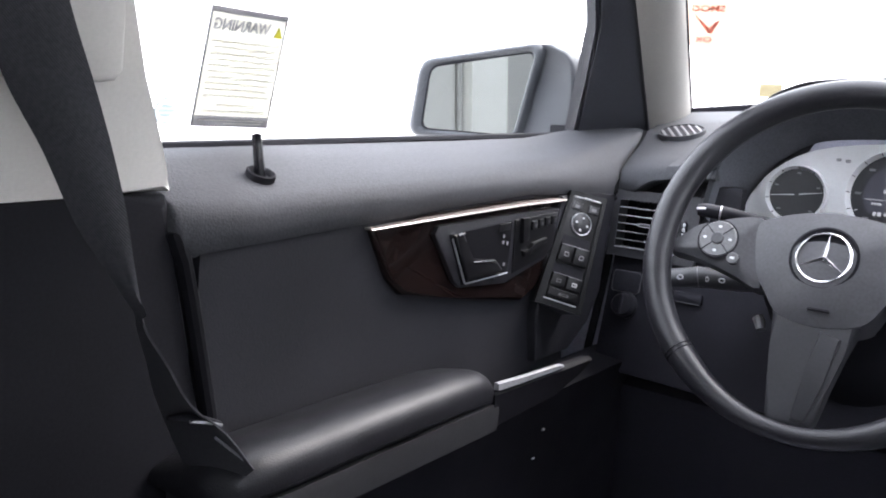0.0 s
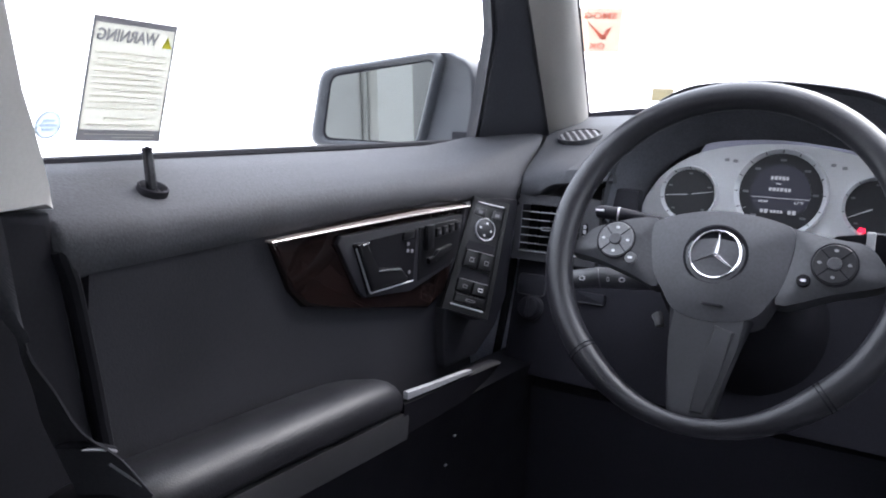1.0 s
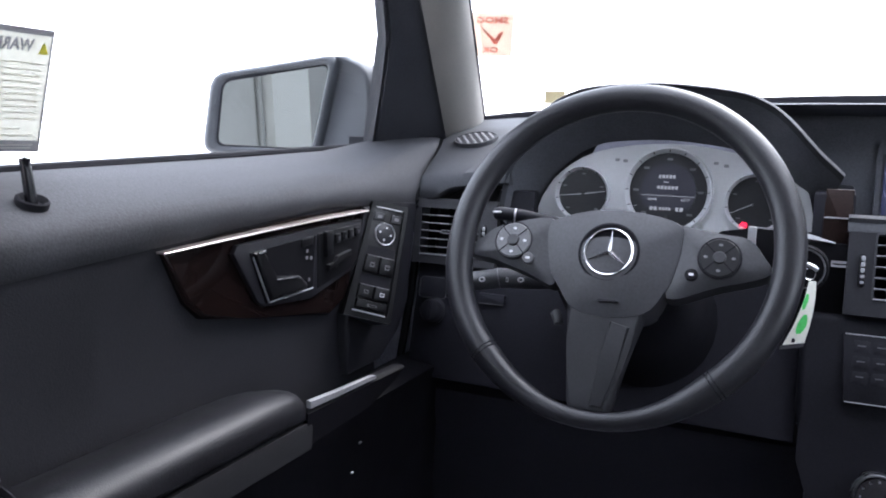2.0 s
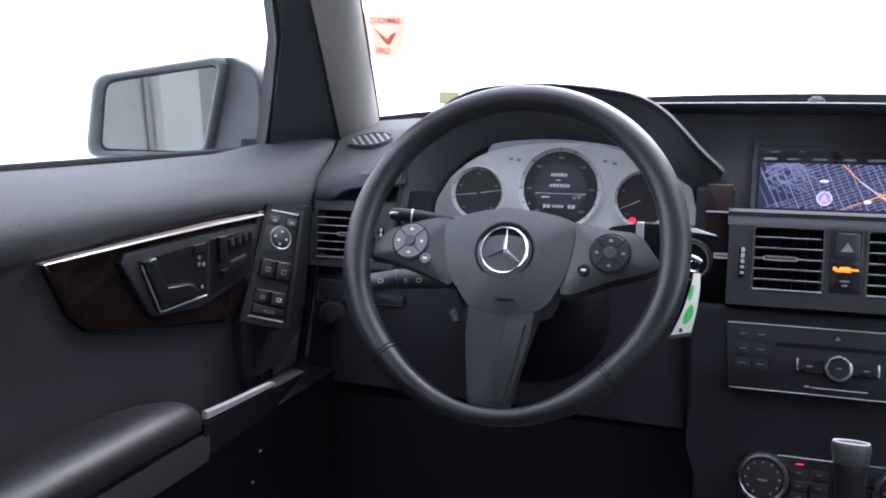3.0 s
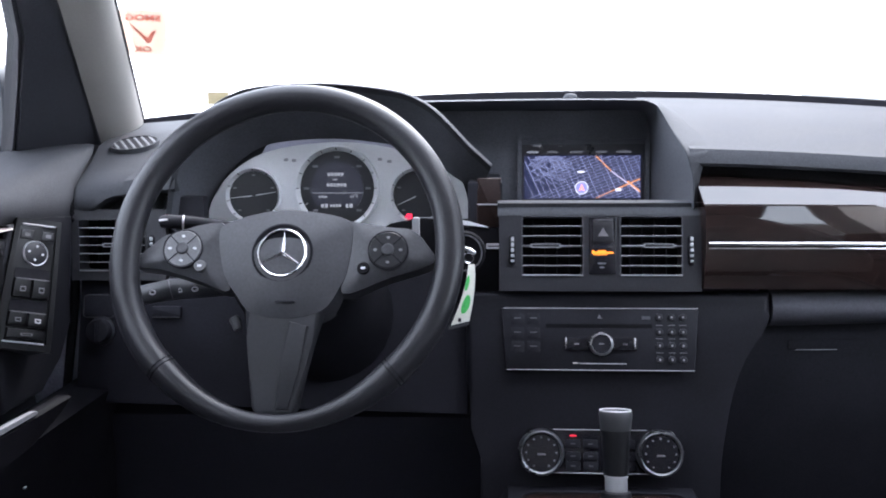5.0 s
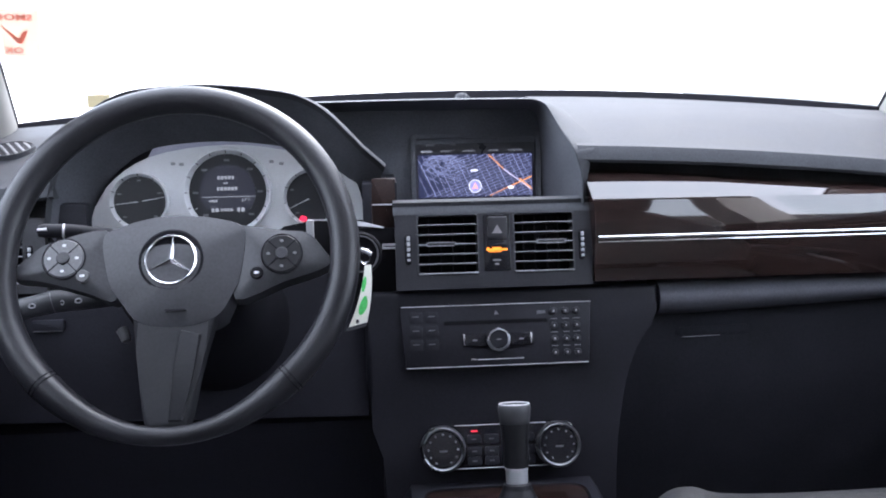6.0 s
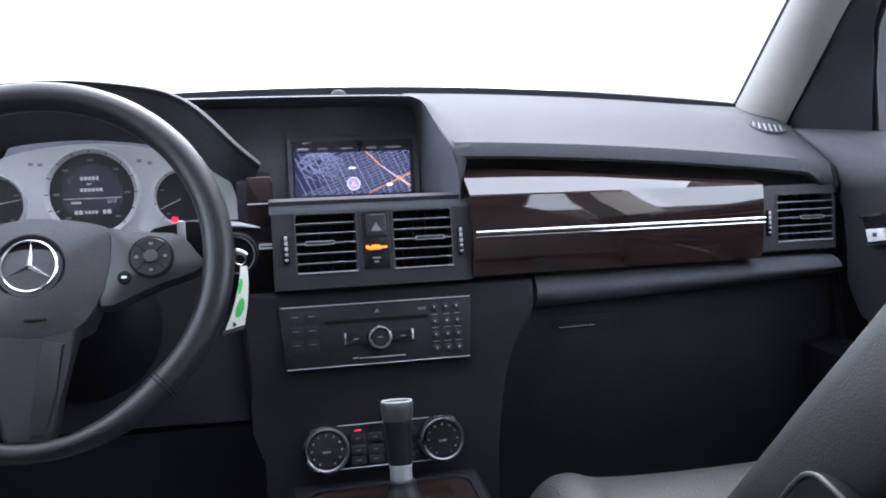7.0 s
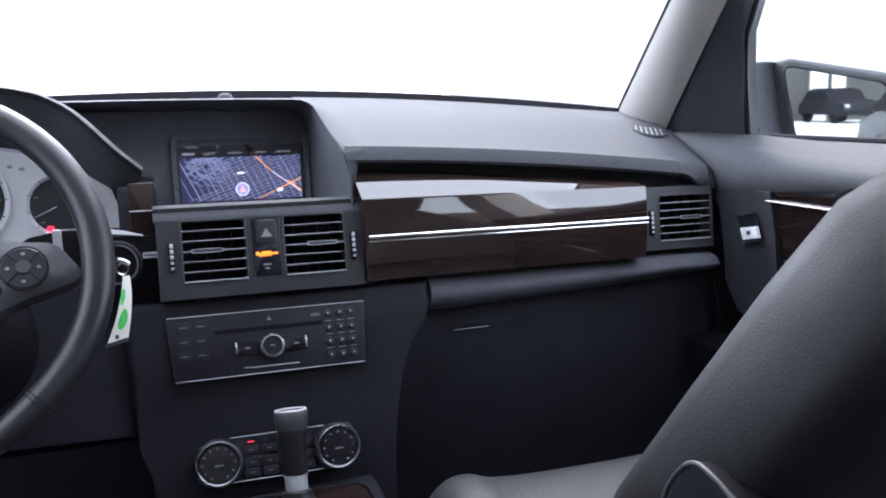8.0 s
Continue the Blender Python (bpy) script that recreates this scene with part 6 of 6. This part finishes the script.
MIRRORBODY = mat("grey_mirror_paint", (0.046, 0.049, 0.055), 0.45, var=0.05, spec=0.25)
for s in (-1, 1):
    mr = thing("wing_mirror", "grey painted door mirror outside the window", "wing mirror", (s * 0.95, 1.17, 1.15), "wing mirrors")
    if s < 0:
        outer = [(-1.150, 1.163), (-1.126, 1.297), (-0.868, 1.327), (-0.910, 1.163)]
        inner = [(-1.115, 1.176), (-1.096, 1.285), (-0.886, 1.313), (-0.921, 1.174)]
        body = [(-1.140, 1.168), (-1.128, 1.255), (-1.110, 1.286), (-0.90, 1.322), (-0.85, 1.317), (-0.822, 1.295), (-0.815, 1.23), (-0.825, 1.16), (-0.93, 1.155)]
        turn = 0.06
    else:
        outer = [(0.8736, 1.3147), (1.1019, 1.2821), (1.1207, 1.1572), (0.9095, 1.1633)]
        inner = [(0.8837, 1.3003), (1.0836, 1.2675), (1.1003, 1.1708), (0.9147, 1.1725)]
        body = [(0.815, 1.292), (0.83, 1.302), (0.88, 1.307), (1.05, 1.288), (1.115, 1.268), (1.130, 1.245), (1.139, 1.16), (0.93, 1.152), (0.825, 1.158), (0.81, 1.23)]
        turn = -0.17
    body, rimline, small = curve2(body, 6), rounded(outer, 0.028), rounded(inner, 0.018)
    cx = sum(p[0] for p in body) / len(body)
    back = 0.0 if s < 0 else 0.028
    secs = [[(lerp(cx, x, k), y + back, lerp(1.23, z, k)) for x, z in body] for y, k in ((1.158, 0.90), (1.151, 0.965), (1.152, 0.985), (1.158, 1.0), (1.174, 1.008), (1.205, 1.0), (1.232, 0.94), (1.262, 0.80), (1.285, 0.52), (1.292, 0.25))]
    part("housing", loft(secs, closed=True, cap=True), MIRRORBODY, mr, "grey painted mirror housing", angle=80)
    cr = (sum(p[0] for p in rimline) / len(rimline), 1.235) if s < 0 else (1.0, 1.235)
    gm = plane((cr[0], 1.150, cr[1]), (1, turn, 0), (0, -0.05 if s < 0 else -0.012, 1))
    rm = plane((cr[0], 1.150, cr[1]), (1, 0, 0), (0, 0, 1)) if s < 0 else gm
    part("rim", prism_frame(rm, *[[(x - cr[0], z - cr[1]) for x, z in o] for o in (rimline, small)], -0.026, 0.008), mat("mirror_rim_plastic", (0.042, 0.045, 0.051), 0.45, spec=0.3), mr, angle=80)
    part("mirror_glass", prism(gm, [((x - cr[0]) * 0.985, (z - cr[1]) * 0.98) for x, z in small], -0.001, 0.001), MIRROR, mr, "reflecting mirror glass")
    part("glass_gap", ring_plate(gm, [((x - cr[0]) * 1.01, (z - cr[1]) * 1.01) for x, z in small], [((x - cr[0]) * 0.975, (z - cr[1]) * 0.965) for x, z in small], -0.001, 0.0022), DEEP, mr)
    part("foot", tube([(s * 0.80, 1.215, 1.172), (s * 0.835, 1.215, 1.176), (s * 0.86, 1.215, 1.185)], 0.018, 12), PLASTIC, mr)
    # Dark block laid on the housing for the shade of a notch.
    part("notch_shade", box((min(s * 0.822, s * 0.850), 1.1475 + back, 1.186), (max(s * 0.822, s * 0.850), 1.154 + back, 1.198), 0.001), DEEP, mr)

# ---- passenger seat ----
seat = thing("front_passenger_seat", "charcoal leather front passenger seat", "car seat", (0.36, 0.6, 0.42))
rows = []
for x0, y0, z in ((0.150, 0.50, 0.86), (0.142, 0.470, 0.93), (0.142, 0.447, 0.978), (0.156, 0.404, 1.045), (0.186, 0.369, 1.116), (0.2135, 0.344, 1.166), (0.236, 0.324, 1.186), (0.268, 0.300, 1.225), (0.32, 0.272, 1.265)):
    x0 -= 0.010
    y0 -= 0.004
    hw, hd = 0.36 - x0, 0.068
    sec = []
    for k in range(28):
        a = 2 * math.pi * k / 28
        c, sn = math.cos(a), math.sin(a)
        sec.append((0.36 + hw * math.copysign(abs(c) ** 0.45, c), y0 - 0.035 + hd * math.copysign(abs(sn) ** 0.6, sn), z + 0.012 * sn))
    rows.append(sec)
part("backrest", loft(rows, closed=True, cap=True), SEATLEATHER, seat, "charcoal grained leather backrest")
seam = []
for k in range(11):
    a = radians(50 + 9 * k)
    c, sn = math.cos(a), math.sin(a)
    seam.append((0.36 + 0.1578 * math.copysign(abs(c) ** 0.45, c), 0.307 + 0.0692 * math.copysign(abs(sn) ** 0.6, sn), 1.1665 + 0.012 * sn))
part("seam", tube(smooth(seam), 0.0009, 8), DEEP, seat)
rows = []
for y, zt, k in ((0.42, 0.806, 0.97), (0.55, 0.806, 1.0), (0.70, 0.811, 1.0), (0.80, 0.816, 1.0), (0.842, 0.8145, 0.995), (0.868, 0.808, 0.985), (0.887, 0.796, 0.97), (0.899, 0.780, 0.95), (0.904, 0.770, 0.93), (0.905, 0.74, 0.92)):
    prof = [(0.145, 0.60), (0.135, 0.72), (0.142, 0.775), (0.165, 0.802), (0.195, 0.806), (0.225, 0.797), (0.30, 0.793), (0.42, 0.793), (0.495, 0.797), (0.525, 0.806), (0.555, 0.802), (0.578, 0.775), (0.585, 0.72), (0.575, 0.60)]
    rows.append([(0.36 + (x - 0.36) * k, y, z + (zt - 0.80)) for x, z in prof])
part("cushion", loft([smooth(r, 3) for r in rows], closed=True, cap=True), PERFORATED, seat, "perforated grey leather seat cushion", angle=70)
part("seat_base", box((0.16, 0.45, 0.42), (0.56, 0.84, 0.62), 0.02), PLASTIC, seat)
rows = []
for z, hw, hd in ((1.262, 0.085, 0.02), (1.275, 0.115, 0.035), (1.33, 0.13, 0.045), (1.40, 0.125, 0.043), (1.445, 0.105, 0.033), (1.458, 0.07, 0.015)):
    rows.append([(0.36 + hw * math.copysign(abs(math.cos(a)) ** 0.5, math.cos(a)), 0.19 + hd * math.sin(a), z) for a in np.linspace(0, 2 * math.pi, 25)[:-1]])
part("headrest", loft(rows, closed=True, cap=True), SEATLEATHER, seat, "charcoal leather headrest")
ml = plane((0.137, 0.352, 1.000), (0, -1, 0.0), (0.05, 0, 1))
cov = [(-0.045, -0.055), (-0.034, 0.005), (-0.020, 0.029), (-0.009, 0.037), (0.002, 0.0375), (0.022, 0.032), (0.045, 0.018), (0.062, -0.055)]
lv = part("hinge_cover", prism(ml, cov, -0.02, 0.004, 0.004, 3), PILLARLOW, seat, "black plastic hinge cover on the seat side")
# Lighter tube laid along the cover's edge as its highlight.
part("cover_edge_highlight", tube([ml @ Vector((u, v, 0.003)) for u, v in curve2(cov, 3)[3:19]], 0.0016, 8), PLASTIC, lv)

# ---- seat belt ----
belt = thing("seat_belt", "dark grey woven seat belt hanging from the pillar", "seat belt", (-0.65, 0.25, 1.2))
# the two edges of the webbing, from the guide down through the twist
EDGES = [((-0.640, 0.178, 1.310), (-0.628, 0.232, 1.325)), ((-0.640, 0.192, 1.270), (-0.630, 0.2375, 1.285)),
         ((-0.640, 0.2015, 1.2442), (-0.630, 0.2440, 1.2575)), ((-0.640, 0.2079, 1.2229), (-0.628, 0.2527, 1.2265)),
         ((-0.640, 0.2183, 1.2016), (-0.630, 0.2605, 1.2037)), ((-0.640, 0.2297, 1.1797), (-0.632, 0.2680, 1.1799)),
         ((-0.640, 0.2475, 1.1378), (-0.630, 0.2753, 1.1430)), ((-0.638, 0.2635, 1.1107), (-0.628, 0.2780, 1.1161)),
         ((-0.634, 0.2770, 1.0870), (-0.626, 0.2802, 1.0905)), ((-0.630, 0.2816, 1.0776), (-0.624, 0.2812, 1.0793)),
         ((-0.640, 0.2905, 1.0595), (-0.618, 0.2828, 1.0657)), ((-0.652, 0.3043, 1.0343), (-0.608, 0.2917, 1.0436)),
         ((-0.660, 0.3159, 1.0035), (-0.602, 0.3046, 1.0158)), ((-0.664, 0.3368, 0.9562), (-0.600, 0.3305, 0.9905)),
         ((-0.666, 0.3584, 0.9090), (-0.600, 0.3555, 0.9555))]
l0 = smooth([l for l, _ in EDGES], 3)
r0 = smooth([r for _, r in EDGES], 3)
rows = [[a.lerp(b, q) + Vector((0.004 * math.sin(math.pi * q), 0, 0)) for q in np.linspace(0, 1, 7)] for a, b in zip(l0, r0)]
part("webbing", loft(rows, 0.0013), BELT, belt, "dark grey woven webbing")
mg2 = plane((-0.655, 0.222, 1.318), (0, 1, 0.1), (0, 0, 1))
part("belt_guide", ring_plate(mg2, rrect(0, 0.0, 0.086, 0.075, 0.03), rrect(0, -0.004, 0.062, 0.022, 0.01), -0.006, 0.014), PLASTIC, belt, "black plastic belt guide")
tg = part("tongue", tube([(-0.611, 0.292, 1.008), (-0.610, 0.300, 1.007), (-0.609, 0.313, 1.003), (-0.608, 0.331, 0.994)], [0.0020, 0.0034, 0.0036, 0.0030], 12, flat=0.8), PILLARLOW, belt, "black belt tongue")
part("tongue_grip", tube([(-0.604, 0.304, 1.004), (-0.603, 0.318, 1.000), (-0.603, 0.329, 0.995)], [0.0014, 0.0020, 0.0014], 10, flat=0.7), DARKSILVER, tg)
part("tongue_plate", tube([(-0.606, 0.326, 0.986), (-0.604, 0.338, 0.974), (-0.602, 0.350, 0.962)], 0.0010, 8), DARKSILVER, tg)

# ---- stickers ----
def paper_mat(name, color, through):
    m = mat(name, color, 0.7, var=0.04)
    n, l = m.node_tree.nodes, m.node_tree.links
    tl, mx = n.new("ShaderNodeBsdfTranslucent"), n.new("ShaderNodeMixShader")
    tl.inputs[0].default_value = (*color, 1)
    mx.inputs[0].default_value = through
    l.new(n["Principled BSDF"].outputs[0], mx.inputs[1])
    l.new(tl.outputs[0], mx.inputs[2])
    l.new(mx.outputs[0], n["Material Output"].inputs[0])
    return m


NOTICE = paper_mat("notice_paper", (0.72, 0.71, 0.655), 0.50)
NOTICE_GREY = paper_mat("notice_grey", (0.46, 0.455, 0.48), 0.5)
NOTICE_INK = paper_mat("notice_ink", (0.48, 0.48, 0.51), 0.5)
NOTICE_LINE = paper_mat("notice_line", (0.86, 0.85, 0.80), 0.65)
notice = thing("warning_notice", "printed paper warning notice stuck to the door window", "notice", (-0.78, 0.48, 1.19))
# u runs backwards along the car, so the print reads from outside
gm = plane((-0.797, 0, 1.185), (0, -1, 0), (0.4, 0, 1))
N = quad([(-0.5262, 0.0034), (-0.4388, 0.0046), (-0.4320, 0.1147), (-0.5154, 0.1138)])
part("sheet", prism(gm, patch(N, 0, 0, 1, 1), -0.0003, 0.0003), NOTICE, notice)
for a0, b0, a1, b1 in ((0, 0, 1, 0.095), (0, 0.955, 1, 1), (0, 0.09, 0.02, 0.96), (0.98, 0.09, 1, 0.96)):
    part("border", prism(gm, patch(N, a0, b0, a1, b1), -0.0007, 0.0007), NOTICE_GREY, notice)
rnd = random.Random(11)
for k in range(10):
    bm = bmesh.new()
    u0, v0 = 0.09 + 0.01 * (k % 3), 0.722 - 0.05 * k
    while u0 < 0.90:
        u1 = min(0.92, u0 + rnd.uniform(0.05, 0.17))
        prism(gm, patch(N, u0, v0, u1, v0 + rnd.uniform(0.010, 0.014)), -0.0006, 0.0006, bm=bm)
        u0 = u1 + rnd.uniform(0.008, 0.02)
    part("text_line", bm, NOTICE_LINE, notice)
for a0, b0, a1, b1 in ((0.25, 0.185, 0.72, 0.198), (0.10, 0.13, 0.90, 0.145), (0.08, 0.055, 0.92, 0.063), (0.1, 0.03, 0.6, 0.038)):
    part("text_line", prism(gm, patch(N, a0, b0, a1, b1), -0.0009, 0.0009), NOTICE_LINE, notice)
o = N(0.585, 0.862)
part("heading", lettering("WARNING", 0.0130, gm @ Matrix.Translation((o[0], o[1], 0)) @ Matrix.Diagonal((0.96, 1.10, 1, 1)), 0.0006, bold=0.00025), NOTICE_INK, notice, "dark printed heading")
part("caution_triangle", prism(gm, [N(0.04, 0.81), N(0.155, 0.81), N(0.10, 0.90)], -0.0007, 0.0007), paper_mat("caution_yellow", (0.75, 0.72, 0.12), 0.5), notice, "yellow caution triangle")

rs = thing("round_sticker", "small round pale blue sticker on the window", "sticker", (-0.79, 0.414, 1.2))
part("disc", prism(gm, oval(-0.4110, 0.0185, 0.0115, 0.0125, 28), -0.0003, 0.0003), paper_mat("pale_blue_paper", (0.80, 0.84, 0.87), 0.5), rs)
part("rim", ring_plate(gm, oval(-0.4110, 0.0185, 0.0115, 0.0125, 28), oval(-0.4110, 0.0185, 0.0098, 0.0108, 28), -0.0005, 0.0005), paper_mat("blue_print", (0.68, 0.75, 0.81), 0.45), rs)
for v0, w0 in ((0.0185, 0.016), (0.0225, 0.010), (0.0145, 0.010)):
    part("text_line", prism(gm, rrect(-0.4110, v0, w0, 0.0022), -0.0006, 0.0006), paper_mat("blue_print", (0.68, 0.75, 0.81), 0.45), rs)

sm = thing("smog_sticker", "pale windscreen sticker with red print", "sticker", (-0.66, 1.28, 1.36))
# printed to be read from outside, through the windscreen
sc = Vector((-0.664, 1.280, 1.364))
un = Vector((-0.92, -0.38, 0.0))
vn = Vector((0.11, -0.85, 0.50))
ms = plane(sc, un, vn) @ Matrix.Diagonal((0.94, 0.80, 1, 1))
SMOGRED = paper_mat("sticker_red", (0.90, 0.44, 0.36), 0.58)
part("sheet", prism(ms, rrect(0.0, 0.0, 0.072, 0.140, 0.002), -0.0003, 0.0003), paper_mat("sticker_cream", (0.80, 0.69, 0.60), 0.46), sm)
part("heading", lettering("SMOG", 0.019, ms @ Matrix.Translation((0, 0.046, 0)) @ Matrix.Diagonal((1, 1.4, 1, 1)), 0.0006, bold=0.0004), SMOGRED, sm, "red letters")
part("letters", lettering("OK", 0.019, ms @ Matrix.Translation((0.002, -0.050, 0)) @ Matrix.Diagonal((1, 1.4, 1, 1)), 0.0006, bold=0.0004), SMOGRED, sm, "red letters")
part("tick", prism(ms, [(-0.020, 0.012), (-0.012, 0.006), (-0.006, -0.014), (0.022, 0.032), (-0.004, -0.028), (-0.010, -0.028)], -0.0006, 0.0006), SMOGRED, sm, "red tick")

ts = thing("tan_label", "small tan label at the foot of the windscreen", "label", (-0.615, 1.47, 1.262))
part("sheet", prism(plane((-0.614, 1.468, 1.2725), (1, 0, 0), (0, 0.05, 1)), rrect(0, 0, 0.038, 0.022, 0.001), -0.0004, 0.0004), paper_mat("tan_paper", (0.42, 0.36, 0.22), 0.4), ts)
